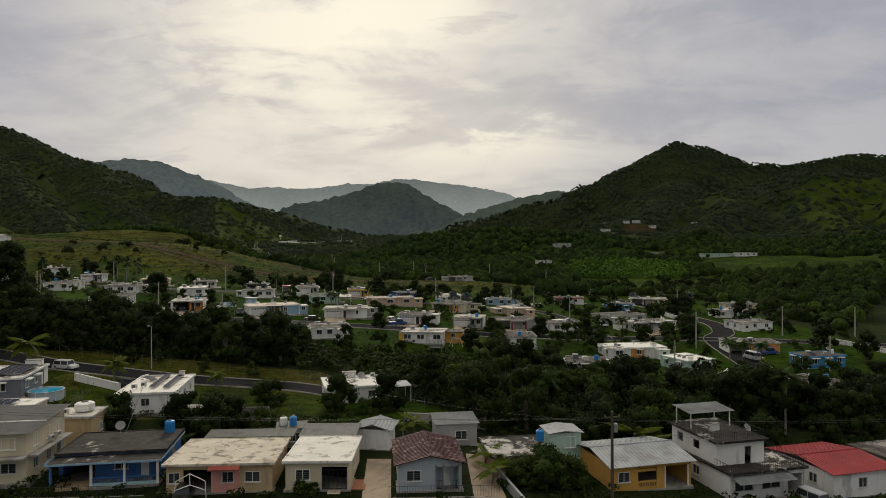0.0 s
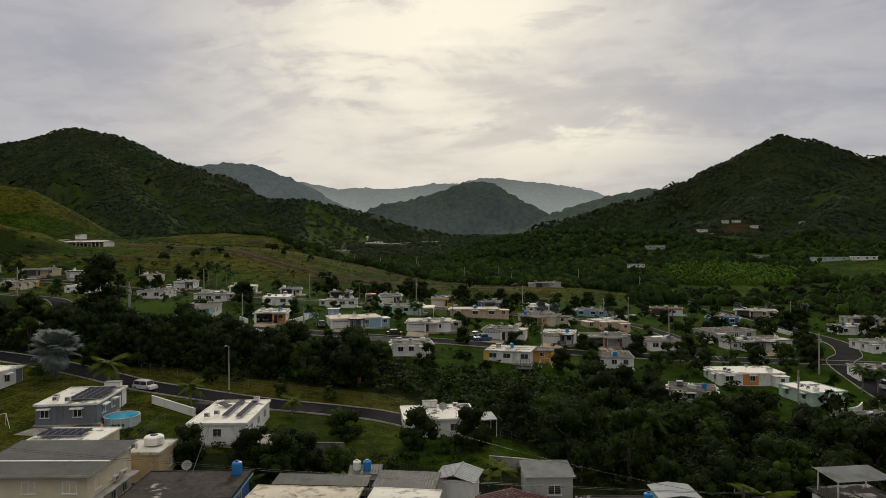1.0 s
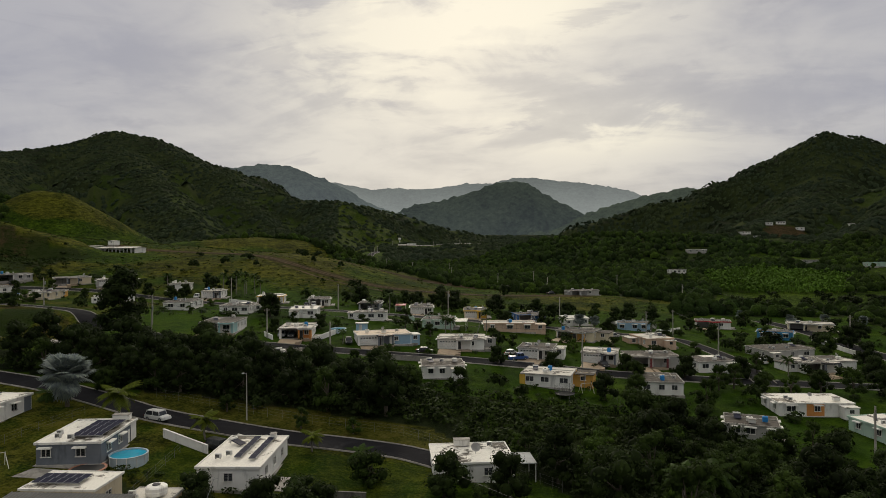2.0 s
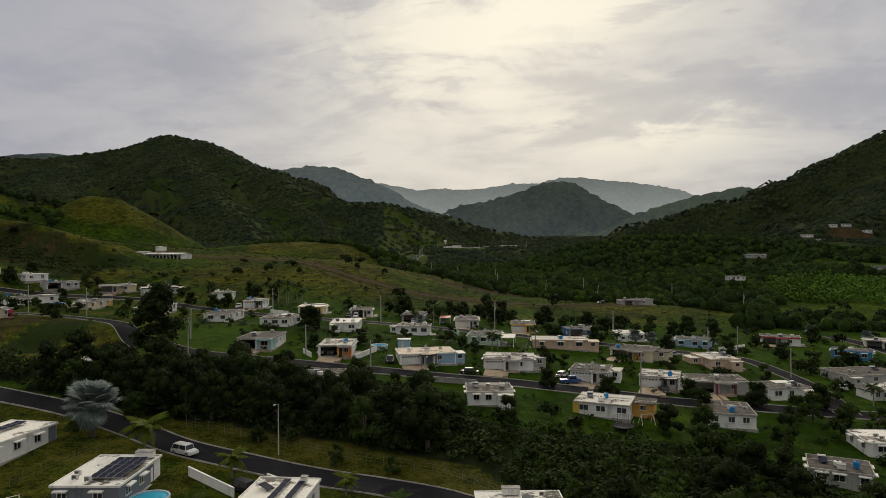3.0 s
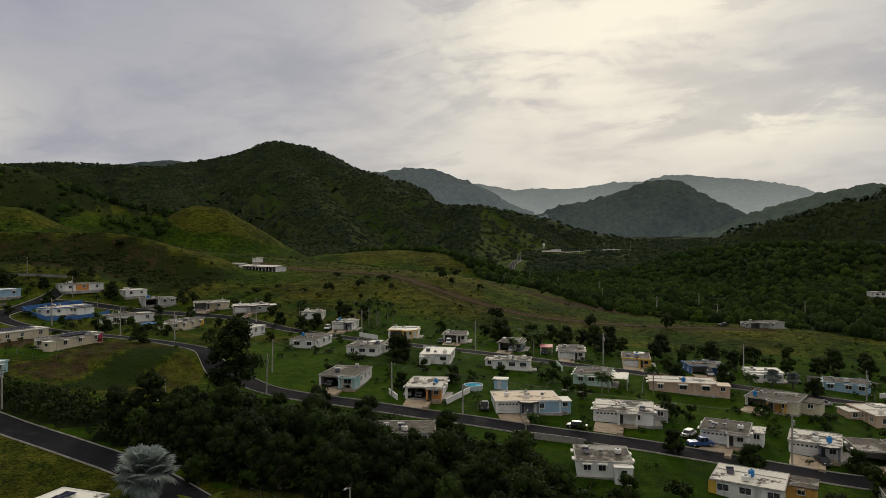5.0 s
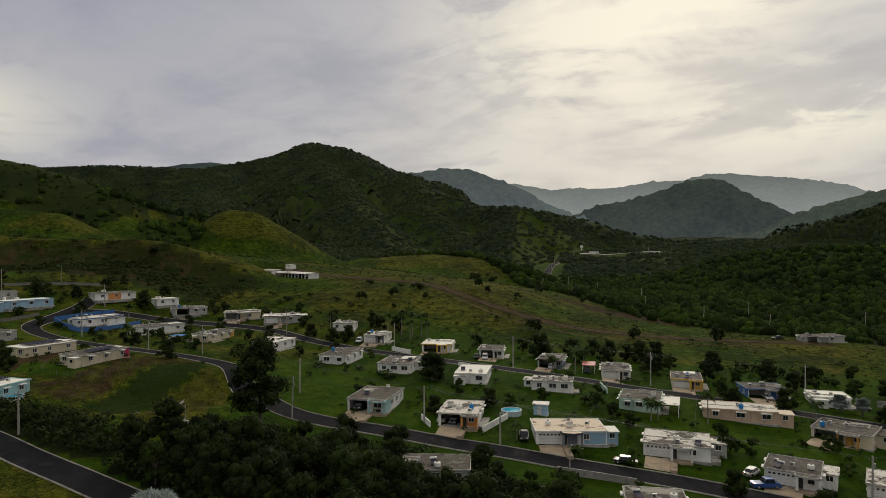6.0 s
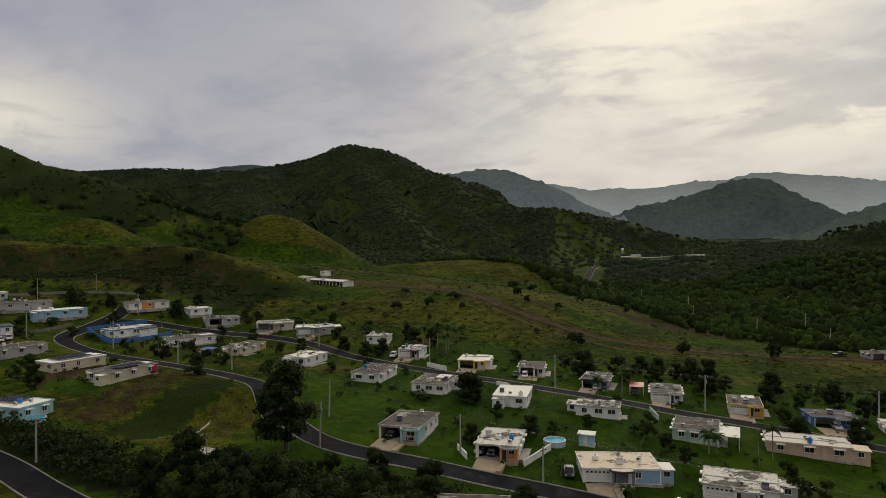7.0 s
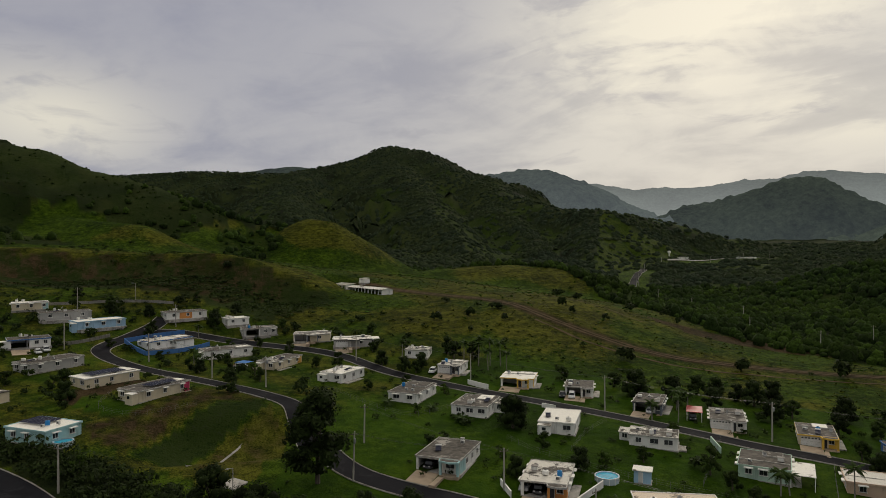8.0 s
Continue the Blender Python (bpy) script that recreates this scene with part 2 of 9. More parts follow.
FROND_YELLOW = surface("palm_frond_yellow", (0.085, 0.110, 0.010), 0.7, 0.3, 1.0, 0.0, per_island=0.3, translucent=0.15, spec=0.06)
FROND_SILVER = surface("palm_frond_silver", (0.17, 0.20, 0.185), 0.8, 0.2, 1.0, 0.0, per_island=0.4, spec=0.08)
# mountain leaves: greyer and bluer, with distance haze mixed into the base colour
HILL_LEAF_HAZED = woods_material("hill_leaves_hazed", (0.029, 0.040, 0.021), 0.22, 0.14, 0.55)
CROP = surface("crop_leaves", (0.075, 0.140, 0.018), 0.8, 0.3, 0.1, 0.0, per_island=0.3, spec=0.04)
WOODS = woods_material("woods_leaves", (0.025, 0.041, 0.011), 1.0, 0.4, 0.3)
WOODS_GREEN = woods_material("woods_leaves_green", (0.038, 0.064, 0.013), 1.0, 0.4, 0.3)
TRACK = surface("track_earth", (0.085, 0.06, 0.033), 0.95, 0.35, 1.0, 0.2, spec=0.05)
TUFT = surface("grass_tufts", (0.048, 0.060, 0.008), 0.9, 0.4, 0.1, 0.0, per_island=0.45, spec=0.03)
TUFT_GREEN = surface("grass_tufts_green", (0.034, 0.078, 0.008), 0.9, 0.4, 0.1, 0.0, per_island=0.4, spec=0.03)
FENCE_METAL = surface("fence_metal", (0.12, 0.12, 0.115), 0.7, 0.2, 2.0, 0.0, spec=0.2)
BARK = surface("bark", (0.10, 0.08, 0.06), 0.95, 0.4, 3.0, 0.5, per_object=0.3)
ASPHALT = surface("asphalt", (0.016, 0.016, 0.019), 0.95, 0.3, 0.6, 0.2, stain=(0.030, 0.030, 0.033), stain_size=0.25, stain_amount=0.3, spec=0.05)
CONCRETE = surface("concrete", (0.36, 0.34, 0.31), 0.9, 0.3, 1.0, 0.2, stain=(0.12, 0.11, 0.10), stain_size=0.5, stain_amount=0.45, per_object=0.15)
PAVING = surface("driveway_paving", (0.40, 0.31, 0.22), 0.9, 0.25, 1.0, 0.2, stain=(0.2, 0.16, 0.12), stain_size=0.4, stain_amount=0.35, per_object=0.15)
KERB = surface("kerb_concrete", (0.27, 0.255, 0.23), 0.9, 0.3, 1.0, 0.2, stain=(0.12, 0.11, 0.09), stain_size=0.6, stain_amount=0.4)
METAL = surface("galvanised_metal", (0.34, 0.35, 0.36), 0.5, 0.2, 2.0, 0.05, metal=0.5, per_object=0.1)
DARK_METAL = surface("black_iron", (0.02, 0.02, 0.022), 0.5, 0.2, 2.0, 0.05)
PARAPET = surface("parapet_weathered", (0.50, 0.48, 0.44), 0.9, 0.2, 1.0, 0.1, stain=(0.16, 0.15, 0.13), stain_size=0.8, stain_amount=0.5, per_object=0.15)
WHITE_TRIM = surface("white_trim", (0.76, 0.745, 0.70), 0.7, 0.1, 1.0, 0.05, stain=(0.35, 0.33, 0.30), stain_size=0.6, stain_amount=0.25, streaks=True, per_object=0.08)
# ---- the lie of the land ----
SPOTS_TOWN = [(-70, 103, 4.6), (0, 90, 0.6), (-48, 78, 0.4), (41, 169, -1.2), (-5, 168, 2.4), (-46, 203, 7.8), (-100, 183, 10.8),
              (-70, 222, 10.2), (-38, 259, 8.6), (-164, 147, 14.6), (-174, 182, 17.2), (-166, 203, 15.6), (5, 215, 4.6), (50, 290, 2.6),
              (20, 80, -0.8), (60, 90, -3.0), (85, 170, -1.2), (-110, 100, 7.0), (-50, 122, 3.2), (0, 130, -0.5), (0, 0, -1.0), (-90, 20, 0.5), (90, 20, -3.0)]
SPOTS_FOOT = [(1, 366, 8.4), (-11, 390, 7.4), (-82, 388, 14.0), (-150, 318, 25.0), (-221, 336, 31.0), (-238, 328, 31.5), (-254, 321, 32.5), (-295, 292, 46.0), (-281, 213, 30.0), (-345, 243, 43.0),
              (-316, 304, 47.0), (-230, 236, 18.5), (-125, 285, 15.0), (-60, 310, 9.6), (-215, 270, 21.0), (100, 400, 5.0), (-135, 369, 28.0), (-200, 160, 17.0), (-230, 110, 17.0), (-330, 130, 30.0)]
SPOTS_FAR = [(81, 507, 15.0), (217, 482, 14.0), (143, 941, 40.0), (-205, 665, 14.5), (-222, 750, 21.0), (-238, 835, 26.0), (-238, 1380, 40.0), (-172, 1366, 42.0), (400, 700, 40.0), (500, 300, 10.0),
             (-500, 200, 70.0), (-60, 620, 13.0), (-300, 700, 22.0), (-300, 440, 36.0), (-250, 410, 35.5), (-120, 570, 10.0), (-230, 600, 14.0), (-430, 600, 36.0), (-100, 450, 16.0), (300, 0, -4.0), (-300, 0, 10.0), (0, -300, 0.0), (0, 2000, 60.0)]


def fit_spots(spots, soft):
    """Weights of a smooth sheet (multiquadric on a plane) through the spot heights."""
    s = np.array(spots, float)
    d = np.hypot(s[:, None, 0] - s[None, :, 0], s[:, None, 1] - s[None, :, 1])
    n = len(s)
    a = np.zeros((n + 3, n + 3))
    a[:n, :n] = -np.sqrt(d * d + soft * soft) + 0.4 * np.eye(n)
    a[:n, n:] = np.stack([np.ones(n), s[:, 0], s[:, 1]], 1)
    a[n:, :n] = a[:n, n:].T
    return s, np.linalg.solve(a, np.concatenate([s[:, 2], np.zeros(3)])), soft


SHEET = fit_spots(SPOTS_TOWN + SPOTS_FOOT + SPOTS_FAR, 25.0)


def sheet(x, y):
    s, w, soft = SHEET
    z = w[-3] + w[-2] * x + w[-1] * y
    for i in range(len(s)):
        z = z - w[i] * np.sqrt((x - s[i, 0]) ** 2 + (y - s[i, 1]) ** 2 + soft * soft)
    return z


def ripple(x, y, size, octaves=4, seed=0.0):
    """Uneven ground: sums of crossed waves, each octave turned and bent by the one before."""
    out, amp, k = 0 * x, 1.0, 2 * math.pi / size
    px, py = 0 * x, 0 * x
    for i in range(octaves):
        a = 0.7 + 1.9 * i + seed
        u = (x * math.cos(a) + y * math.sin(a)) * k + seed * 3.1 + px
        v = (y * math.cos(a) - x * math.sin(a)) * k * 1.13 - seed * 1.7 + py
        out = out + amp * np.sin(u) * np.cos(v)
        px, py = 1.2 * np.sin(v + 1.0), 1.2 * np.cos(u + 2.0)
        k, amp = k * 2.03, amp * 0.5
    return out


def crest(x, y, line, slope, base=20.0, power=1.0, spur=0.0, spur_size=200.0, seed=0.0, blunt=0.1):
    """Height of a ridge whose crest runs along line (x, y, z, ...), with flanks that fall at about `slope` to the base and are cut by gullies."""
    best = np.full(np.shape(x), -1e4)
    for (x0, y0, z0), (x1, y1, z1) in zip(line, line[1:]):
        ux, uy = x1 - x0, y1 - y0
        t = np.clip(((x - x0) * ux + (y - y0) * uy) / (ux * ux + uy * uy), 0, 1)
        d = np.hypot(x - x0 - t * ux, y - y0 - t * uy)
        rise = z0 + (z1 - z0) * t - base
        wide = np.maximum(rise, 5) / slope
        d = d * (1 + spur * ripple(x, y, spur_size, 3, seed) * np.clip(d / wide * 2.5, 0, 1))
        fall = (np.sqrt(d * d + (blunt * wide) ** 2) - blunt * wide) / wide
        best = np.maximum(best, base + rise * (1 - np.minimum(fall, 40) ** power))
    return best


def soft_max(a, b, k):
    h = np.clip(0.5 + 0.5 * (a - b) / k, 0, 1)
    return b + (a - b) * h + k * h * (1 - h)


HILL_LEFT = [(-1000, 200, 230), (-769, 260, 190), (-695, 308, 166), (-647, 339, 147), (-621, 356, 141), (-601, 369, 130), (-584, 380, 123), (-554, 387, 117), (-520, 397, 107), (-487, 407, 95), (-462, 413, 84), (-440, 440, 75), (-408, 464, 70)]
HILL_DOME = [(-587, 330, 96), (-525, 323, 80), (-472, 321, 75), (-425, 328, 71), (-405, 335, 60), (-387, 340, 49)]
HILL_CONE = [(-396, 447, 77), (-383, 449, 79), (-372, 453, 76), (-355, 463, 64), (-338, 477, 51), (-322, 495, 37)]
HILL_ROUND = [(-311, 485, 36), (-290, 487, 39), (-265, 497, 41), (-241, 506, 42), (-223, 516, 41), (-203, 519, 35), (-177, 512, 26), (-149, 506, 18), (-123, 505, 10)]
MOUNT_LEFT = [(-3000, 900, 302), (-2300, 1300, 298), (-1757, 1350, 290), (-1530, 1500, 282), (-1360, 1580, 308), (-1223, 1646, 358), (-1080, 1580, 325), (-880, 1440, 245),
              (-650, 1290, 165), (-490, 1200, 122), (-410, 1171, 117), (-378, 1228, 111), (-341, 1275, 101), (-309, 1308, 94), (-268, 1346, 77), (-192, 1419, 60), (-122, 1476, 46)]
SPURS_LEFT = [[(-410, 1171, 117), (-385, 1060, 82), (-335, 930, 50), (-285, 820, 22)], [(-1200, 1620, 340), (-937, 1331, 226), (-719, 1114, 133), (-547, 927, 70), (-429, 789, 38)],
              [(-1373, 1500, 290), (-1073, 1064, 162), (-801, 858, 100), (-650, 740, 60)], [(-734, 1360, 195), (-582, 1180, 118), (-451, 1000, 61), (-356, 843, 28)]]
MOUNT_RIGHT = [(16, 1500, 79), (119, 1500, 100), (198, 1500, 127), (270, 1500, 138), (316, 1500, 161), (396, 1500, 192), (482, 1520, 239), (529, 1520, 264), (546, 1520, 270), (578, 1520, 260),
               (611, 1520, 258), (698, 1500, 219), (792, 1500, 211), (882, 1550, 227), (1005, 1600, 251), (1088, 1600, 246), (1271, 1600, 268), (1700, 1100, 240), (2000, 300, 200)]
RIGHT_NEAR = [(1000, 500, 118), (780, 740, 120), (651, 850, 121), (612, 900, 121), (531, 950, 136), (422, 930, 111), (333, 900, 87), (248, 850, 63), (185, 800, 50), (146, 780, 43)]
SPURS_RIGHT = [[(531, 950, 132), (459, 860, 98), (436, 780, 77), (405, 650, 46), (381, 560, 28)], [(422, 930, 108), (350, 800, 72), (277, 690, 47), (216, 600, 26)],
               [(546, 1520, 262), (490, 1370, 160), (420, 1230, 112), (350, 1100, 78)]]
WOOD_RISE = [(-62, 760, 28), (-15, 720, 40), (34, 690, 44), (80, 680, 44), (131, 700, 42), (197, 720, 40), (260, 730, 42)]
TERRACE = [(-235, 985, 32), (-200, 1030, 34), (-165, 1060, 35), (-120, 1075, 30)]
CONE_FAR = [(-745, 2500, 124), (-653, 2540, 170), (-578, 2560, 201), (-502, 2590, 210), (-423, 2600, 235), (-339, 2600, 252), (-285, 2600, 277), (-201, 2600, 290), (-147, 2590, 282), (-77, 2560, 239), (1, 2540, 191), (100, 2500, 142)]
RIDGE_FAR_LEFT = [(-1874, 2200, 345), (-1410, 2250, 323), (-1240, 2300, 332), (-1160, 2300, 338), (-1077, 2300, 342), (-1015, 2300, 337), (-988, 2320, 326), (-920, 2400, 298), (-888, 2450, 278), (-859, 2560, 249), (-821, 2650, 222), (-766, 2760, 194), (-720, 2830, 162), (-660, 2900, 110), (-560, 2960, 40)]
RIDGE_BACK = [(-1954, 3300, 346), (-1382, 3300, 378), (-1196, 3300, 374), (-1107, 3350, 358), (-1018, 3400, 336), (-909, 3400, 345), (-803, 3400, 338), (-694, 3400, 338), (-588, 3400, 346), (-496, 3400, 360), (-375, 3420, 359), (-248, 3430, 383), (-159, 3430, 388),
              (2, 3420, 363), (108, 3400, 349), (217, 3400, 330), (305, 3400, 312), (370, 3400, 283), (512, 3350, 223)]
RIDGE_LOW = [(640, 2100, 262), (576, 2100, 240), (410, 2100, 202), (367, 2100, 208), (273, 2150, 192), (174, 2200, 168), (108, 2250, 148), (12, 2250, 102)]
HILL_WEST = [(-2243, 1856, 330), (-2164, 1906, 363), (-2086, 1957, 378), (-2007, 2008, 388), (-1958, 2040, 380), (-1909, 2072, 366), (-1811, 2135, 335)]


BENCH = [(-430, 205), (-390, 240), (-345, 274), (-300, 300), (-255, 312), (-215, 318)]


def bench_side(x, y):
    """Distance from the bench's edge, positive on the uphill side."""
    best, sign = np.full(np.shape(x), 1e4), np.ones(np.shape(x))
    for (x0, y0), (x1, y1) in zip(BENCH, BENCH[1:]):
        ux, uy = x1 - x0, y1 - y0
        t = np.clip(((x - x0) * ux + (y - y0) * uy) / (ux * ux + uy * uy), 0, 1)
        d = np.hypot(x - x0 - t * ux, y - y0 - t * uy)
        s = np.where(ux * (y - y0) - uy * (x - x0) > 0, 1.0, -1.0)
        sign = np.where(d < best, s, sign)
        best = np.minimum(best, d)
    return best * sign


def hollow_axes(x, y):
    return (x + 140) * 0.64 + (y - 170) * 0.77, (y - 170) * 0.64 - (x + 140) * 0.77


def hollow(x, y):
    """The grass hollow below the bend, 0 to 1."""
    u, v = hollow_axes(x, y)
    return np.exp(-(u / 18.0) ** 4 - (v / np.where(v > 0, 15.0, 9.0)) ** 4)


def land(x, y):
    """Height of the ground at x, y (arrays or numbers)."""
    x, y = np.asarray(x, float), np.asarray(y, float)
    r = np.hypot(x + 80, y - 250)
    far = np.clip((r - 900) / 900, 0, 1)
    z = sheet(x, y) * (1 - far) + (20 + 0.022 * np.clip(y, 0, 3000)) * far
    # the bench cut into the slope above the town: flat above its edge, steep below
    edge = bench_side(x, y)
    up = np.clip((edge + 13) / 13, 0, 1)
    up = up * up * (3 - 2 * up)
    z = z + 5.5 * (up * np.exp(-(np.maximum(edge, 0) / 40) ** 2) - (1 - up) * np.exp(-(np.minimum(edge + 13, 0) / 30) ** 2)) * np.clip((-235 - x) / 25, 0, 1) * np.clip((430 + x) / 40, 0, 1)
    # the grass hollow below the bend
    z = z - 5.0 * hollow(x, y)
    z = z + np.clip((r - 250) / 500, 0, 1) * 3.0 * ripple(x, y, 170.0, 3, 0.3)
    if not (np.all(y < 300) and np.all(x > -250)):
        z = soft_max(crest(x, y, HILL_LEFT, 0.60, 34, 0.95, 0.12, 110, 1.0), z, 6)
        z = soft_max(crest(x, y, HILL_DOME, 0.58, 34, 1.0, 0.06, 90, 3.0), z, 8)
        z = soft_max(crest(x, y, HILL_CONE, 0.62, 25, 1.0, 0.03, 90, 2.0, 0.03), z, 2)
        z = soft_max(crest(x, y, HILL_ROUND, 0.36, 6, 1.25), z, 4)
    if not (np.all(y < 420) and np.all(x > -700)):
        z = soft_max(crest(x, y, MOUNT_LEFT, 0.52, 20, 0.9, 0.20, 420, 0.5), z, 12)
        for i, line in enumerate(SPURS_LEFT):
            z = soft_max(crest(x, y, line, 0.50, 16, 0.95, 0.20, 170, 0.8 + i), z, 8)
        z = soft_max(crest(x, y, MOUNT_RIGHT, 0.85, 20, 0.85, 0.09, 260, 1.5), z, 12)
        z = soft_max(crest(x, y, RIGHT_NEAR, 0.42, 16, 0.95, 0.18, 240, 2.5), z, 8)
        for i, line in enumerate(SPURS_RIGHT):
            z = soft_max(crest(x, y, line, 0.50, 14, 0.95, 0.12, 150, 5.8 + i), z, 6)
        z = soft_max(crest(x, y, WOOD_RISE, 0.30, 10, 1.1, 0.12, 130, 4.5), z, 6)
        z = soft_max(crest(x, y, TERRACE, 0.28, 12, 1.4), z, 5)
    # the level shelf that the stable stands on
    u, v = (x + 249) * 0.951 - (y - 345.5) * 0.309, (x + 249) * 0.309 + (y - 345.5) * 0.951
    shelf = np.clip((36 - np.abs(u)) / 10, 0, 1) * np.clip((13 - np.abs(v + 4)) / 8, 0, 1)
    shelf = shelf * shelf * (3 - 2 * shelf)
    return z * (1 - shelf) + (31.7 - 0.045 * np.minimum(u - 8, 8)) * shelf


def ground(x, y):
    return float(land(x, y))

# ---- building helpers ----
def part(name, bm, material, parent=None, label=""):
    """Links a bmesh as one mesh object under a thing or a part."""
    me = bpy.data.meshes.new(name)
    bm.to_mesh(me)
    bm.free()
    return piece(name, me, material, parent, label)


def piece(name, me, material, parent=None, label=""):
    if material is not None and not me.materials:
        me.materials.append(material)
    ob = new(name, me)
    ob.parent = parent
    if label:
        ob["label"] = label
    return ob


def raw_mesh(name, verts, faces_flat, per_face, smooth=False):
    """A mesh from numpy arrays with faces of `per_face` corners each."""
    me = bpy.data.meshes.new(name)
    verts = np.asarray(verts, np.float32)
    idx = np.asarray(faces_flat, np.int32).ravel()
    nf = len(idx) // per_face
    me.vertices.add(len(verts))
    me.vertices.foreach_set("co", verts.ravel())
    me.loops.add(len(idx))
    me.loops.foreach_set("vertex_index", idx)
    me.polygons.add(nf)
    me.polygons.foreach_set("loop_start", np.arange(nf, dtype=np.int32) * per_face)
    me.update(calc_edges=True)
    if smooth:
        me.polygons.foreach_set("use_smooth", np.ones(nf, bool))
    me.validate()
    return me


def box(bm, x0, x1, y0, y1, z0, z1, top=None):
    """A block; top = (dx, dy) draws the upper face in."""
    dx, dy = top or (0, 0)
    v = [bm.verts.new(p) for p in ((x0, y0, z0), (x1, y0, z0), (x1, y1, z0), (x0, y1, z0),
                                   (x0 + dx, y0 + dy, z1), (x1 - dx, y0 + dy, z1), (x1 - dx, y1 - dy, z1), (x0 + dx, y1 - dy, z1))]
    for f in ((3, 2, 1, 0), (4, 5, 6, 7), (0, 1, 5, 4), (1, 2, 6, 5), (2, 3, 7, 6), (3, 0, 4, 7)):
        bm.faces.new([v[i] for i in f])
    return v


def rod(bm, a, b, r0, r1=None, n=6):
    """A tapered round bar from a to b."""
    r1 = r0 if r1 is None else r1
    a, b = Vector(a), Vector(b)
    d = (b - a).normalized()
    u = d.orthogonal().normalized()
    w = d.cross(u)
    lo = [bm.verts.new(a + (u * math.cos(2 * math.pi * i / n) + w * math.sin(2 * math.pi * i / n)) * r0) for i in range(n)]
    hi = [bm.verts.new(b + (u * math.cos(2 * math.pi * i / n) + w * math.sin(2 * math.pi * i / n)) * r1) for i in range(n)]
    for i in range(n):
        bm.faces.new((lo[i], lo[(i + 1) % n], hi[(i + 1) % n], hi[i]))
    bm.faces.new(lo[::-1])
    bm.faces.new(hi)


def lathe(bm, profile, n=12, centre=(0, 0)):
    """Turns a profile of (radius, height) round the upright axis."""
    rings = [[bm.verts.new((centre[0] + r * math.cos(2 * math.pi * i / n), centre[1] + r * math.sin(2 * math.pi * i / n), z)) for i in range(n)] for r, z in profile]
    for lo, hi in zip(rings, rings[1:]):
        for i in range(n):
            bm.faces.new((lo[i], lo[(i + 1) % n], hi[(i + 1) % n], hi[i]))
    bm.faces.new(rings[0][::-1])
    bm.faces.new(rings[-1])


def thing(name, x, y, z, turn=0.0, label="", category="", group=""):
    """The Empty at the base of a thing."""
    ob = new(name)
    ob.matrix_world = pose(x, y, z, 0, 0, turn)
    return tagged(ob, label, category, group)


# ---- roads: centre lines in plan, half widths ----
ROAD_NEAR = [(-235, 122), (-190, 128), (-155, 131.5), (-131, 130), (-114, 129), (-98, 127.5), (-82, 123.5), (-71, 120.5), (-60, 120), (-48, 120), (-36, 120.8), (-27, 120.5), (-20, 118)]
ROAD_LOWER = [(-262, 236), (-257, 228), (-251, 214), (-245, 201), (-236, 196.5), (-219, 196), (-200, 197), (-180, 197), (-162, 198), (-150, 197), (-140, 191), (-128, 183), (-117, 177), (-108, 174), (-98, 174), (-86, 176),
              (-72, 177.5), (-58, 179.5), (-43, 181), (-28, 183), (-10, 184), (10, 185), (25, 188.5), (45, 191), (66, 192.5), (95, 190), (130, 180)]
ROAD_UPPER = [(-254, 222), (-246, 234), (-231, 243), (-213, 250), (-196, 253), (-180, 252), (-164, 247.5), (-150, 244.5), (-127, 244), (-103, 245), (-80, 244.5), (-60, 243), (-45, 242), (-28, 243), (-5, 243), (20, 244), (34, 244), (41, 230), (46, 212), (47, 191)]
ROAD_EAST = [(78, 310), (85, 292), (89, 266), (90, 250), (93, 225), (88, 205), (80, 192), (76, 170), (74, 150), (73, 132)]
ROADS = [("road_near", ROAD_NEAR, 2.9), ("road_lower", ROAD_LOWER, 2.8), ("road_upper", ROAD_UPPER, 2.6), ("road_east", ROAD_EAST, 3.1)]


def smooth_line(pts, step=2.0):
    """A smooth run through the points, at even steps (Catmull-Rom)."""
    p = np.array([pts[0], *pts, pts[-1]], float)
    out = []
    for i in range(1, len(p) - 2):
        n = max(2, int(np.hypot(*(p[i + 1] - p[i])) / step))
        t = np.linspace(0, 1, n, endpoint=False)[:, None]
        out.append(0.5 * (2 * p[i] + (p[i + 1] - p[i - 1]) * t + (2 * p[i - 1] - 5 * p[i] + 4 * p[i + 1] - p[i + 2]) * t ** 2 + (3 * p[i] - p[i - 1] - 3 * p[i + 1] + p[i + 2]) * t ** 3))
    return np.vstack(out + [p[-1:]])


ROAD_LINES = [smooth_line(r) for _, r, _ in ROADS]


def road_gap(x, y):
    """Distance from the nearest road's middle."""
    best = np.full(np.shape(x), 1e3)
    for line in ROAD_LINES:
        for px, py in line[::2]:
            best = np.minimum(best, np.hypot(x - px, y - py))
    return best


def inside(x, y, poly):
    """Which points lie in the polygon."""
    x, y = np.asarray(x, float), np.asarray(y, float)
    res = np.zeros(np.shape(x), bool)
    for (x0, y0), (x1, y1) in zip(poly, poly[1:] + poly[:1]):
        if y0 != y1:
            res ^= ((y0 > y) != (y1 > y)) & (x < (x1 - x0) * (y - y0) / (y1 - y0) + x0)
    return res


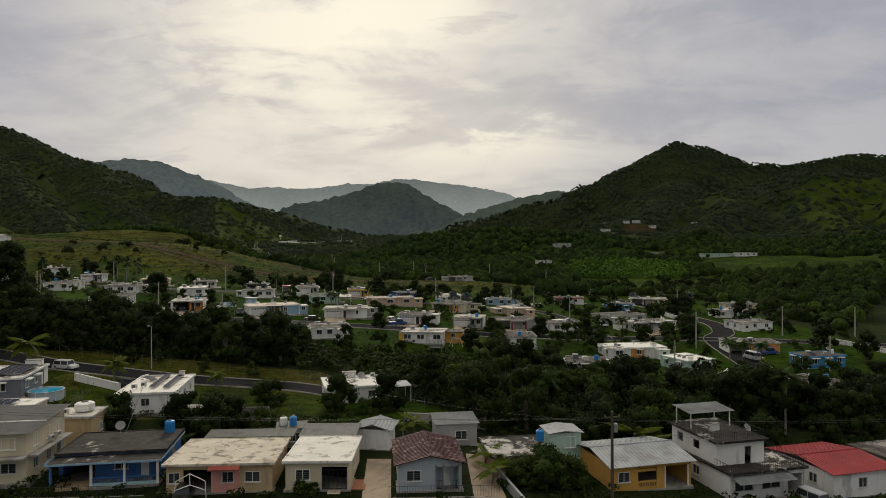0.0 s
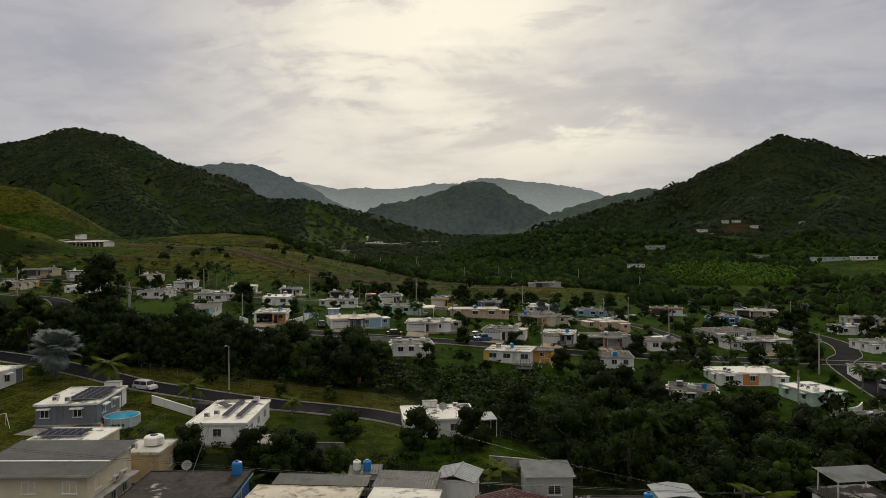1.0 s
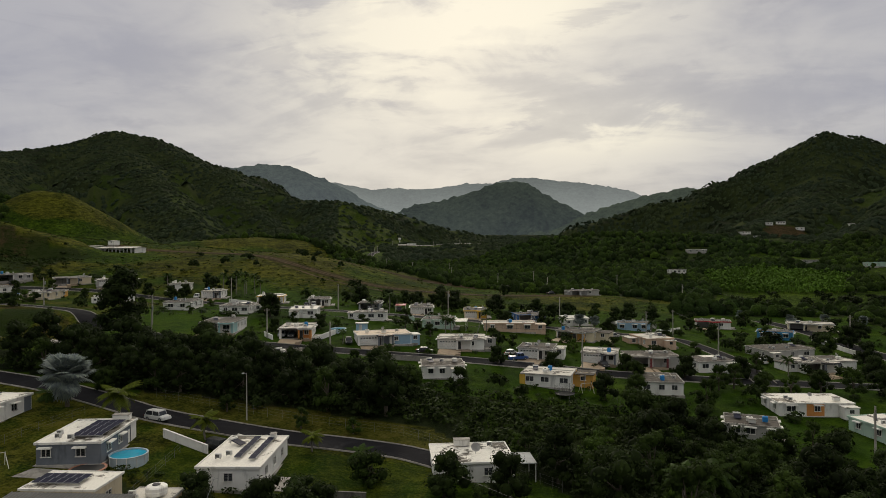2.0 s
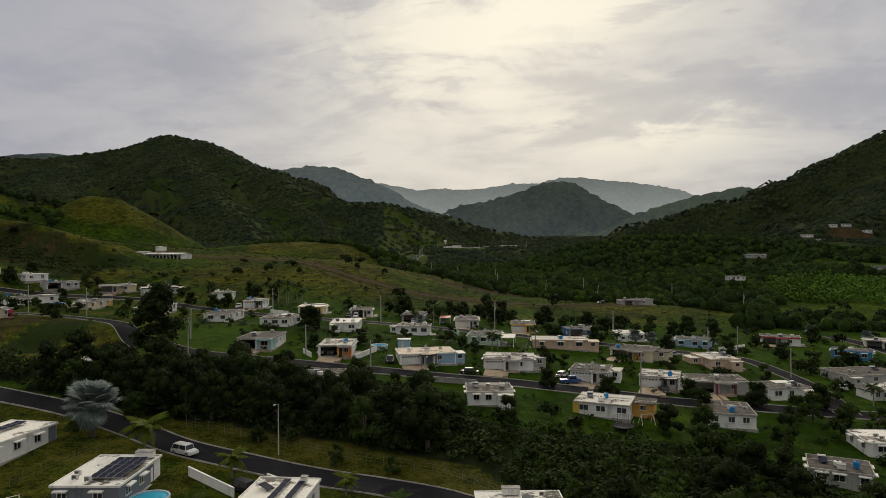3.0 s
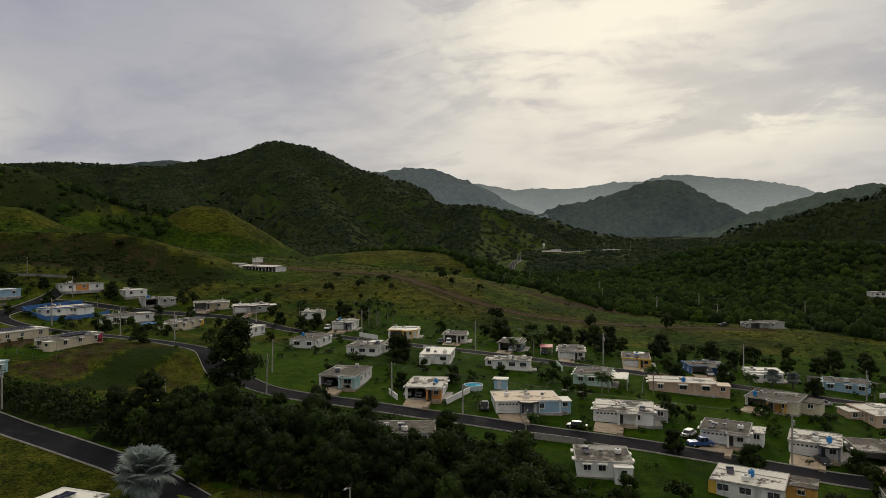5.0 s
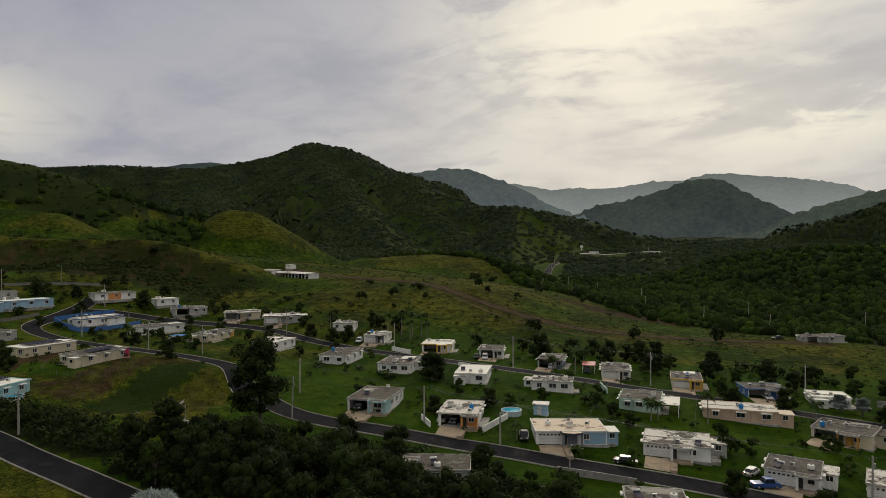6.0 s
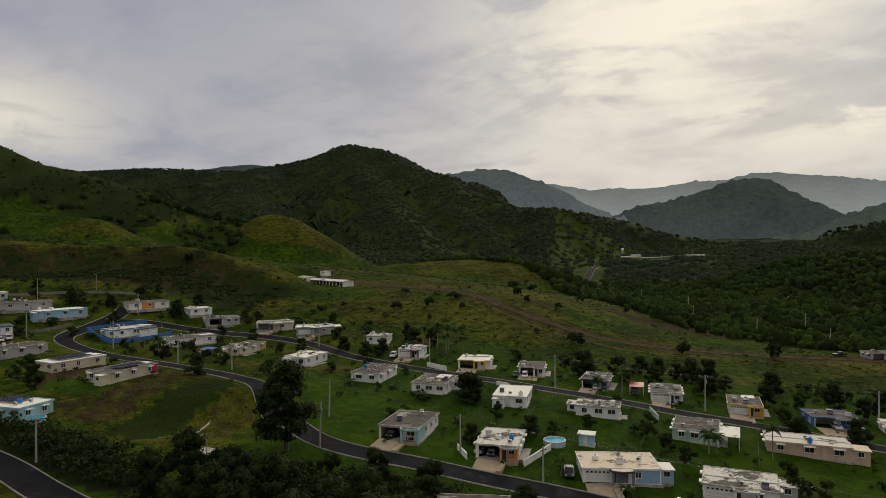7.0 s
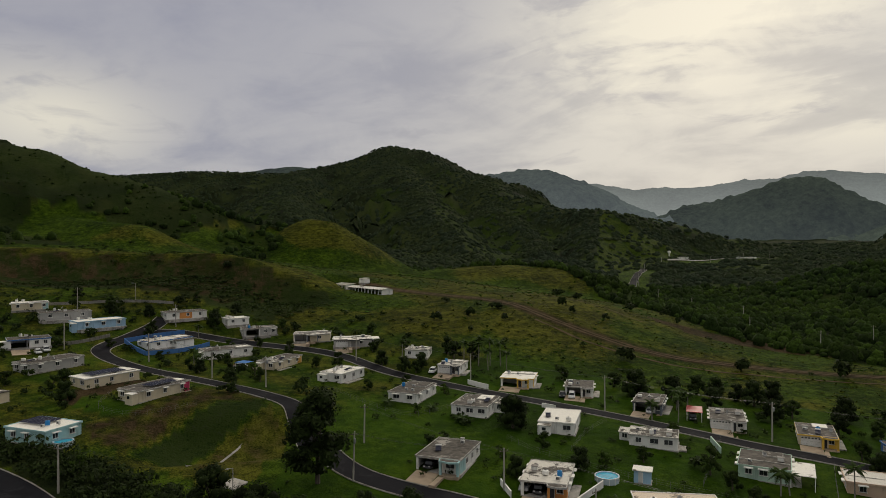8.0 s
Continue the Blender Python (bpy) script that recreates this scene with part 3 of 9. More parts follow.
PASTURE = [(-430, 250), (-330, 150), (-290, 170), (-245, 262), (-165, 285), (-60, 284), (45, 318), (70, 355), (15, 380), (-70, 398), (-110, 432), (-150, 470), (-200, 512), (-300, 500), (-380, 520), (-450, 490)]
TOWN = [(-320, 185), (-250, 130), (-140, 132), (-60, 128), (0, 150), (30, 140), (120, 110), (120, 330), (50, 318), (-60, 286), (-165, 287), (-245, 264)]
YARDS_NEAR = [(-200, 60), (-200, 132), (-122, 134), (-100, 137), (-78, 135.5), (-26, 134.5), (-9, 119), (10, 97), (60, 92), (70, 55)]
BELT = [(-118, 133.5), (-100, 132.5), (-84, 130.5), (-70, 133), (-24, 135.5), (-6, 119), (6, 97), (50, 97), (58, 112), (46, 128), (34, 136), (20, 152), (8, 156), (-14, 155), (-32, 156), (-42, 165), (-60, 170), (-88, 167), (-97, 160), (-104, 152), (-113, 146)]
BELT_LEFT = [(-190, 136), (-130, 134), (-120, 136), (-122, 146), (-150, 147), (-190, 140)]
RAVINE = [(-38, 128), (4, 118), (12, 150), (-4, 157), (-28, 152)]
BASIN = [(-161, 190), (-152, 193), (-140, 187), (-126, 172), (-121, 160), (-128, 152), (-150, 150), (-172, 156), (-176, 166)]
SOIL_FIELD = [(-116, 394), (-95, 405), (-70, 409), (-45, 405), (-34, 397), (-45, 389), (-70, 384), (-98, 385)]
PLANTATION_EDGE = [(70, 360), (150, 350), (190, 420), (150, 412), (88, 422)]
PLANTATION = [(88, 420), (150, 410), (182, 480), (140, 520), (90, 492)]
TRAIL = smooth_line([(-262, 352), (-194, 350), (-164, 345), (-140, 334), (-114, 328), (-85, 328), (-56, 341), (-18, 354), (10, 362)])


SPUR_GRASS = [(372, 545), (440, 560), (560, 760), (600, 900), (470, 880), (405, 740)]
KNOB_GRASS = [(-405, 1165), (-372, 1060), (-325, 920), (-290, 815), (-255, 830), (-235, 960), (-250, 1100), (-330, 1140)]
SPUR_GRASS_LEFT = [(-720, 1110), (-547, 927), (-440, 800), (-400, 850), (-470, 1000), (-600, 1150)]
EAST_FIELDS = [(185, 425), (300, 430), (330, 500), (230, 530), (190, 500)]
CLEARING = [(150, 575), (200, 555), (205, 590), (172, 640), (150, 625)]
BARE_RISE = [(216, 792), (250, 786), (272, 806), (258, 826), (228, 826)]
CLEARING_FAR = [(-262, 960), (-225, 965), (-110, 1040), (-90, 1085), (-140, 1100), (-250, 1060)]
VALLEY_ROAD = [(-200, 655), (-205, 675), (-216, 720), (-227, 770), (-238, 830), (-243, 850)]
VALLEY_STRIP = [(-190, 620), (-180, 655), (-205, 740), (-226, 850), (-262, 850), (-245, 740), (-222, 650)]


DOME_GRASS = [(-535, 318), (-475, 348), (-420, 352), (-378, 348), (-372, 325), (-410, 296), (-500, 283)]
GULLY = [(-440, 400), (-400, 372), (-372, 388), (-385, 420), (-430, 438)]
RIDGE_TREES = [(-470, 402), (-440, 430), (-402, 452), (-396, 470), (-445, 460), (-480, 425)]


def woodland(x, y):
    """Where woods stand (0 to 1)."""
    w = np.ones(np.shape(x))
    w = np.where(inside(x, y, PASTURE) | inside(x, y, TOWN) | inside(x, y, YARDS_NEAR) | inside(x, y, PLANTATION) | inside(x, y, PLANTATION_EDGE) | inside(x, y, EAST_FIELDS) | inside(x, y, CLEARING) | inside(x, y, CLEARING_FAR) | inside(x, y, VALLEY_STRIP) | inside(x, y, BARE_RISE) | inside(x, y, DOME_GRASS), 0.0, w)
    w = np.where(inside(x, y, SPUR_GRASS) | inside(x, y, KNOB_GRASS), 0.34, w)
    w = np.where(inside(x, y, SPUR_GRASS_LEFT), 0.5, w)
    w = np.where(inside(x, y, BELT) | inside(x, y, BELT_LEFT), 1.0, w)
    w = np.where(y < 62, 0.0, w)
    w = np.where(inside(x, y, GULLY), 0.45, np.where(inside(x, y, RIDGE_TREES), 0.95, w))
    w = np.where((x < -370) & (y < 480) & (w > 0) & ~inside(x, y, GULLY) & ~inside(x, y, RIDGE_TREES), 0.12 + 0.2 * ripple(x, y, 90.0, 3, 7.0), w)
    open_hill = (ripple(x, y, 190.0, 3, 4.0) > 0.35) & (np.hypot(x, y) < 1700) & (np.hypot(x, y) > 480)
    return np.clip(np.where(open_hill & (w > 0.5) & ((x < 0) | (y < 1000)), 0.5, w), 0, 1)


def build_ground():
    az = np.concatenate([np.linspace(-82, 52, 420), np.linspace(58, 272, 36)])
    az = np.radians(az)
    r = np.concatenate([[6.0], np.geomspace(14, 4700, 310)])
    a, d = np.meshgrid(az, r)
    x, y = -30 + d * np.sin(a), 20 + d * np.cos(a)
    z = land(x, y)
    n, m = z.shape
    i, j = np.meshgrid(np.arange(n - 1), np.arange(m), indexing="ij")
    j2 = (j + 1) % m
    quads = np.stack([i * m + j, (i + 1) * m + j, (i + 1) * m + j2, i * m + j2], -1).reshape(-1, 4)[:, ::-1]
    verts = np.stack([x, y, z], -1).reshape(-1, 3)
    verts = np.vstack([verts, [[-30, 20, ground(-30, 20)]]])
    hub = len(verts) - 1
    me = raw_mesh("ground", verts, quads, 4, True)
    bm = bmesh.new()
    bm.from_mesh(me)
    bm.verts.ensure_lookup_table()
    for k in range(m):
        bm.faces.new((bm.verts[hub], bm.verts[(k + 1) % m], bm.verts[k]))
    bmesh.ops.recalc_face_normals(bm, faces=bm.faces[:])
    bm.to_mesh(me)
    bm.free()
    me.polygons.foreach_set("use_smooth", np.ones(len(me.polygons), bool))
    fx, fy = verts[:, 0], verts[:, 1]
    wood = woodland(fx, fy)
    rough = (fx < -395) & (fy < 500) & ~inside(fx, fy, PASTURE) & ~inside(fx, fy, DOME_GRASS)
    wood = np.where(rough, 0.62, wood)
    # dry grass on the humps, fresh grass in the hollows, also painting in lit tops
    hump = verts[:, 2] - 0.25 * sum(land(fx + p, fy + q) for p, q in ((38, 0), (-38, 0), (0, 38), (0, -38)))
    dry = np.where(inside(fx, fy, PASTURE), 0.5 + 0.4 * ripple(fx, fy, 90.0, 3, 2.0) + np.clip(hump * 0.16, -0.5, 0.6) - 0.25 * np.clip((-250 - fx) / 60, 0, 1), 0.1)
    dry = np.where(rough, 0.35 + 0.3 * ripple(fx, fy, 50.0, 3, 5.0), dry)
    dry = np.where(inside(fx, fy, KNOB_GRASS) | inside(fx, fy, SPUR_GRASS), 0.35, dry)
    dry = np.where(inside(fx, fy, TOWN) & (fx < -140), 0.55 + 0.3 * ripple(fx, fy, 26.0, 2, 6.0), dry)
    dry = np.where(inside(fx, fy, PLANTATION), 0.0, dry)
    dry = np.where(inside(fx, fy, BASIN), 0.75 + 0.5 * ripple(fx, fy, 22.0, 2, 1.0), dry)
    dry = np.where((fy > 60) & (fy < 130) & (fx > -200) & (fx < -20) & (wood < 0.5), 0.7 + 0.25 * ripple(fx, fy, 14.0, 2, 3.0), dry)
    dry = np.where(inside(fx, fy, [(-100, 120), (-18, 114), (-10, 119), (-24, 136), (-100, 138)]), 0.9, dry)
    yard = inside(fx, fy, YARDS_NEAR) & (fy < 97) & (fx > -66)
    wood = np.where(yard, 0.75, wood)
    soil = np.where(inside(fx, fy, SOIL_FIELD), 0.78, np.where(inside(fx, fy, BARE_RISE), 0.7, 0.0))
    track = np.full(len(fx), 1e3)
    for px, py in TRAIL:
        track = np.minimum(track, np.hypot(fx - px, fy - py))
    soil = np.maximum(soil, np.clip(1.0 - track / 8.0, 0, 1))
    soil = np.where((fy > 60) & (fy < 121) & (fx > -200) & (fx < -50) & (wood < 0.5), 0.24, soil)
    soil = np.where(inside(fx, fy, [(-82, 121), (-20, 114), (-12, 120), (-24, 135), (-80, 136)]), 0.33, soil)
    # the hollow below the bend: bare rim, overgrown bank, dry floor
    rim = inside(fx, fy, [(-171, 152), (-171, 168), (-178, 188), (-172, 195), (-159, 197), (-158, 192), (-165, 186), (-158, 166), (-152, 152)])
    bank = inside(fx, fy, [(-151, 153), (-158, 168), (-162, 184), (-159, 194), (-152, 192), (-150, 182), (-146, 167), (-142, 157)])
    flat_ = inside(fx, fy, [(-141, 156), (-145, 167), (-149, 182), (-153, 193), (-139, 185), (-127, 173), (-124, 159), (-130, 152)])
    soil = np.where(rim, 0.56 + 0.3 * ripple(fx, fy, 9.0, 2, 4.0), soil)
    wood = np.where(bank, 0.55, wood)
    dry = np.where(rim | flat_, 0.9, np.where(bank, 0.1, dry))
    soil = np.where(bank | flat_, np.where(flat_, 0.34 + 0.2 * ripple(fx, fy, 12.0, 2, 6.0), 0.1), soil)
    be = bench_side(fx, fy)
    soil = np.where((be < 1) & (be > -45) & (fx < -262) & (fx > -430), 0.40 + 0.3 * ripple(fx, fy, 16.0, 2, 5.0), soil)
    wood = np.where((be < 0) & (be > -48) & (fx < -235) & (fx > -430), 0.6, wood)
    lawn = np.where(inside(fx, fy, [(-62, 99), (-26, 99.5), (-2, 100), (0, 113), (-20, 116), (-36, 117), (-60, 116)]), 0.45, 0.0)
    lawn = np.where(inside(fx, fy, TOWN) & (wood < 0.4) & (soil < 0.1), np.clip(np.where(fx > -135, 0.8, 0.3) + 0.35 * ripple(fx, fy, 34.0, 2, 9.0), 0, 1.0), lawn)
    lawn = np.where(inside(fx, fy, [(-192, 148), (-187, 172), (-162, 193), (-140, 188), (-122, 171), (-112, 152), (-130, 138), (-170, 140)]), 0.0, lawn)
    # the mown lawn and the dug bed beside the long houses above the hollow
    bed = inside(fx, fy, [(-200, 163), (-203, 172), (-205, 187), (-197, 186), (-195, 178), (-187, 164), (-187, 160)])
    mown = inside(fx, fy, [(-186, 159), (-196, 168), (-182, 171), (-174, 172), (-170, 162)])
    soil = np.where(mown, 0.0, np.where(bed, 0.85, soil))
    lawn = np.where(mown, 1.0, np.where(bed, 0.0, lawn))
    soil = np.where((lawn > 0.4) & (fy < 130), 0.0, soil)
    col = me.color_attributes.new("cover", "FLOAT_COLOR", "POINT")
    data = np.stack([np.clip(dry, 0, 1), np.clip(soil, 0, 1), wood, lawn], 1).astype(np.float32)
    col.data.foreach_set("color", data.ravel())
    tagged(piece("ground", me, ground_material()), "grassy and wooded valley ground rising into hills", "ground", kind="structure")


build_ground()


def far_ridge(name, line, slope, base, material, label, spur=0.14, size=500.0, seed=0.0, reach=900, step=14.0):
    xs, ys = [p[0] for p in line], [p[1] for p in line]
    gx = np.arange(min(xs) - 200, max(xs) + 200, step)
    gy = np.arange(min(ys) - reach, max(ys) + 300, step * 1.4)
    x, y = np.meshgrid(gx, gy)
    z = crest(x, y, line, slope, base, 0.92, spur, size, seed) + 5.0 * ripple(x, y, 60.0, 3, seed) + 2.5 * ripple(x, y, 17.0, 2, seed + 1)
    n, m = z.shape
    i, j = np.meshgrid(np.arange(n - 1), np.arange(m - 1), indexing="ij")
    quads = np.stack([i * m + j, i * m + j + 1, (i + 1) * m + j + 1, (i + 1) * m + j], -1).reshape(-1, 4)
    zc = z.ravel()
    quads = quads[(zc[quads] > base - 25).any(1)]
    me = raw_mesh(name, np.stack([x, y, np.maximum(z, base - 60)], -1).reshape(-1, 3), quads, 4, True)
    tagged(piece(name, me, material), label, "mountain", kind="structure")


# far ridges, with distance haze put into the material as a glow
far_ridge("backdrop_cone_mountain", CONE_FAR, 0.85, 30, haze_glow_material("woods_far", (0.035, 0.045, 0.03), (0.022, 0.027, 0.029), 1.0), "wooded cone-shaped mountain with haze painted as a glow", 0.22, 300, 0.4)
far_ridge("backdrop_side_mountain", RIDGE_FAR_LEFT, 0.65, 30, haze_glow_material("woods_hazy", (0.04, 0.05, 0.04), (0.058, 0.068, 0.073), 0.9, 330), "blue-grey wooded mountain ridge with painted haze", 0.24, 360, 1.4)
far_ridge("backdrop_ridge", RIDGE_BACK, 0.55, 40, haze_glow_material("woods_farthest", (0.04, 0.05, 0.045), (0.14, 0.15, 0.145), 1.6, 390), "pale far mountain ridge with haze painted as a glow", 0.2, 480, 2.4, step=20.0)
far_ridge("backdrop_low_ridge", RIDGE_LOW, 0.5, 30, haze_glow_material("woods_low_ridge", (0.035, 0.045, 0.03), (0.020, 0.025, 0.023), 1.4), "low wooded ridge with thin painted haze", 0.2, 260, 3.4)
far_ridge("backdrop_west_hill", HILL_WEST, 0.4, 120, haze_glow_material("woods_west", (0.035, 0.045, 0.03), (0.024, 0.030, 0.036), 0.6), "blue-grey hilltop behind the near ridge", 0.1, 260, 4.4)


def build_road(name, line, half, dz=0.07):
    """A strip of asphalt laid on the ground between two raised kerbs."""
    p = smooth_line(line, 2.0)
    t = np.gradient(p, axis=0)
    t /= np.hypot(t[:, 0], t[:, 1])[:, None]
    side = np.stack([t[:, 1], -t[:, 0]], 1)

    def strip(offsets, mat, nm, label, lift):
        cols = []
        for o, l in zip(offsets, lift):
            q = p + side * o
            cols.append(np.column_stack([q, land(q[:, 0], q[:, 1]) + l]))
        v = np.stack(cols, 1)
        n, m = v.shape[:2]
        i, j = np.meshgrid(np.arange(n - 1), np.arange(m - 1), indexing="ij")
        quads = np.stack([i * m + j, i * m + j + 1, (i + 1) * m + j + 1, (i + 1) * m + j], -1).reshape(-1, 4)[:, ::-1]
        return tagged(piece(nm, raw_mesh(nm, v.reshape(-1, 3), quads, 4), mat), label, "road" if mat is ASPHALT else "kerb", kind="structure")

    strip(np.linspace(-half, half, 5), ASPHALT, name, "damp dark asphalt street", [dz] * 5)
    for s, nm in ((-1, "kerb_1"), (1, "kerb_2")):
        a = half * s
        offs = [a, a, a + 0.18 * s, a + 0.18 * s]
        if s > 0:
            strip(offs, KERB, name + "_" + nm, "worn pale concrete kerb", [-0.1, dz + 0.15, dz + 0.15, -0.15])
        else:
            strip(offs[::-1], KERB, name + "_" + nm, "worn pale concrete kerb", [-0.15, dz + 0.15, dz + 0.15, -0.1])


for road_name, road_line, road_half in ROADS:
    build_road(road_name, road_line, road_half)


def dirt_track(line, offset, half):
    """One worn wheel rut of the farm track."""
    p = np.asarray(line)
    t = np.gradient(p, axis=0)
    t /= np.hypot(t[:, 0], t[:, 1])[:, None]
    side = np.stack([t[:, 1], -t[:, 0]], 1)
    cols = []
    for o in (offset - half, offset, offset + half):
        q = p + side * o + 0.25 * np.sin(np.arange(len(p)) * 0.7 + o)[:, None] * side
        cols.append(np.column_stack([q, land(q[:, 0], q[:, 1]) + 0.12]))
    v = np.stack(cols, 1)
    n, m = v.shape[:2]
    i, j = np.meshgrid(np.arange(n - 1), np.arange(m - 1), indexing="ij")
    quads = np.stack([i * m + j, i * m + j + 1, (i + 1) * m + j + 1, (i + 1) * m + j], -1).reshape(-1, 4)[:, ::-1]
    tagged(piece("dirt_track", raw_mesh("dirt_track", v.reshape(-1, 3), quads, 4), TRACK), "brown dirt track across the pasture", "track", kind="structure")


dirt_track(TRAIL, -1.1, 0.6)
dirt_track(TRAIL, 1.1, 0.65)
dirt_track(smooth_line([(-194, 392), (-160, 388), (-130, 378), (-108, 372)]), 0, 0.6)
dirt_track(smooth_line([(-140, 327), (-112, 318), (-80, 318), (-50, 330), (-10, 344)]), 0, 0.6)

# ---- houses ----
PAINT = {
    "white": (0.80, 0.79, 0.755), "cream": (0.62, 0.54, 0.39), "aqua": (0.36, 0.56, 0.57), "sky": (0.30, 0.46, 0.60), "pink": (0.62, 0.30, 0.25), "yellow": (0.66, 0.42, 0.06),
    "orange": (0.62, 0.26, 0.07), "blue": (0.05, 0.15, 0.38), "grey": (0.17, 0.19, 0.22), "stone": (0.40, 0.39, 0.37), "peach": (0.58, 0.42, 0.31), "red": (0.42, 0.04, 0.05), "mint": (0.42, 0.56, 0.47),
    "maroon": (0.20, 0.045, 0.05), "dark": (0.05, 0.05, 0.055), "amber": (0.60, 0.33, 0.07), "magenta": (0.45, 0.03, 0.10), "azure": (0.05, 0.24, 0.46), "pale": (0.40, 0.45, 0.49), "tan": (0.50, 0.37, 0.21),
}


def paint(key):
    return surface("wall_paint_" + key, PAINT[key], 0.85, 0.14, 1.0, 0.08, stain=tuple(0.45 * v for v in PAINT[key]), stain_size=0.5, stain_amount=0.22, streaks=True, per_object=0.06)


def roof_surface(name, pale, dark, cover, hue=0.12):
    """Flat concrete roof: flaking pale sealer over dark mouldy slab; cover is the share still sealed."""
    m = bpy.data.materials.new(name)
    m.use_nodes = True
    k = Nodes(m.node_tree)
    info = k.add("ShaderNodeObjectInfo").outputs["Random"]
    where = k.add("ShaderNodeVectorMath")
    where.operation = "ADD"
    k.link(k.add("ShaderNodeTexCoord").outputs["Object"], where.inputs[0])
    k.link(k.add("ShaderNodeCombineXYZ", X=k.math("MULTIPLY", info, 53.0), Y=k.math("MULTIPLY", info, 87.0)).outputs[0], where.inputs[1])
    at = where.outputs[0]
    broad, mid, fine = k.noise(at, 0.16, 3.0, 0.5, 0.4), k.noise(at, 0.7, 6.0, 0.7, 0.8), k.noise(at, 5.0, 5.0, 0.7)
    mix = k.math("ADD", k.math("MULTIPLY", broad, 0.55), k.math("ADD", k.math("MULTIPLY", mid, 0.40), k.math("MULTIPLY", fine, 0.05)))
    edge = k.math("ADD", 0.5 + 0.22 * (0.5 - cover), k.math("MULTIPLY", k.math("SUBTRACT", info, 0.5), hue))
    mask = k.math("MULTIPLY", k.math("SUBTRACT", mix, edge), 22.0, clamp=True)
    p, d = Vector(pale), Vector(dark)
    old = k.mix(k.ramp(mid, [(0.38, 0.0), (0.62, 1.0)]), tuple(d * 0.55), tuple(d * 1.5))
    new_ = k.mix(k.ramp(fine, [(0.35, 0.0), (0.6, 1.0)]), tuple(p * 0.78), tuple(p))
    col = k.mix(mask, old, new_)
    sh = k.add("ShaderNodeBsdfPrincipled", {"Roughness": 0.9, "Specular IOR Level": 0.25}, Base_Color=col)
    b = k.add("ShaderNodeBump", {"Strength": 0.3, "Distance": 0.03}, Height=mix)
    k.link(b.outputs[0], sh.inputs["Normal"])
    k.link(sh.outputs[0], k.add("ShaderNodeOutputMaterial").inputs[0])
    return m


ROOF = {
    "peeling": roof_surface("roof_peeling", (0.78, 0.76, 0.70), (0.11, 0.10, 0.085), 0.72),
    "white": roof_surface("roof_sealed_white", (0.82, 0.79, 0.72), (0.20, 0.18, 0.15), 0.98),
    "worn": roof_surface("roof_worn", (0.62, 0.59, 0.53), (0.085, 0.075, 0.065), 0.48, 0.2),
    "grey": roof_surface("roof_grey", (0.30, 0.28, 0.25), (0.075, 0.066, 0.056), 0.12, 0.16),
    "green": surface("roof_green_tin", (0.10, 0.22, 0.13), 0.7, 0.2, 1.0, 0.05, stain=(0.06, 0.12, 0.08), stain_size=0.5, stain_amount=0.3),
    "peach": roof_surface("roof_peach", (0.68, 0.57, 0.45), (0.26, 0.21, 0.16), 0.95),
}
GARAGE = surface("garage_door_white", (0.70, 0.70, 0.68), 0.6, 0.08, 1.0, 0.03)
SOLAR = surface("solar_cells", (0.012, 0.014, 0.034), 0.55, 0.2, 3.0, 0.0, spec=0.08)
SLAT = surface("louvre_glass", (0.045, 0.05, 0.055), 0.4, 0.15, 1.0, 0.0, spec=0.3)
TANK_BLUE = surface("tank_blue_plastic", (0.02, 0.20, 0.50), 0.4, 0.1, 1.0, 0.0, spec=0.3)
GLASS = glass_dark()
CACHE = {}


def cached(key, make):
    if key not in CACHE:
        bm = bmesh.new()
        make(bm)
        me = bpy.data.meshes.new(key[0])
        bm.to_mesh(me)
        bm.free()
        CACHE[key] = me
    return CACHE[key]


def window_frame(bm, w, h):
    for x0, x1, z0, z1 in ((-w / 2 - 0.05, -w / 2 + 0.02, -0.05, h + 0.05), (w / 2 - 0.02, w / 2 + 0.05, -0.05, h + 0.05), (-w / 2, w / 2, h - 0.02, h + 0.05), (-0.02, 0.02, 0, h)):
        box(bm, x0, x1, -0.04, 0.12, z0, z1)
    box(bm, -w / 2 - 0.14, w / 2 + 0.14, -0.12, 0.14, -0.12, 0.0)


def window_slats(bm, w, h):
    n = max(3, int(h / 0.2))
    for i in range(n):
        z = (i + 0.35) * h / n
        v = [bm.verts.new(p) for p in ((-w / 2, 0.02, z), (w / 2, 0.02, z), (w / 2, 0.10, z + 0.09), (-w / 2, 0.10, z + 0.09))]
        bm.faces.new(v)


def place_side(ob, side, w, d, u, z):
    ob.matrix_local = {"S": pose(u, -d / 2, z, 0, 0, 0), "E": pose(w / 2, u, z, 0, 0, 90), "N": pose(-u, d / 2, z, 0, 0, 180), "W": pose(-w / 2, -u, z, 0, 0, -90)}[side]


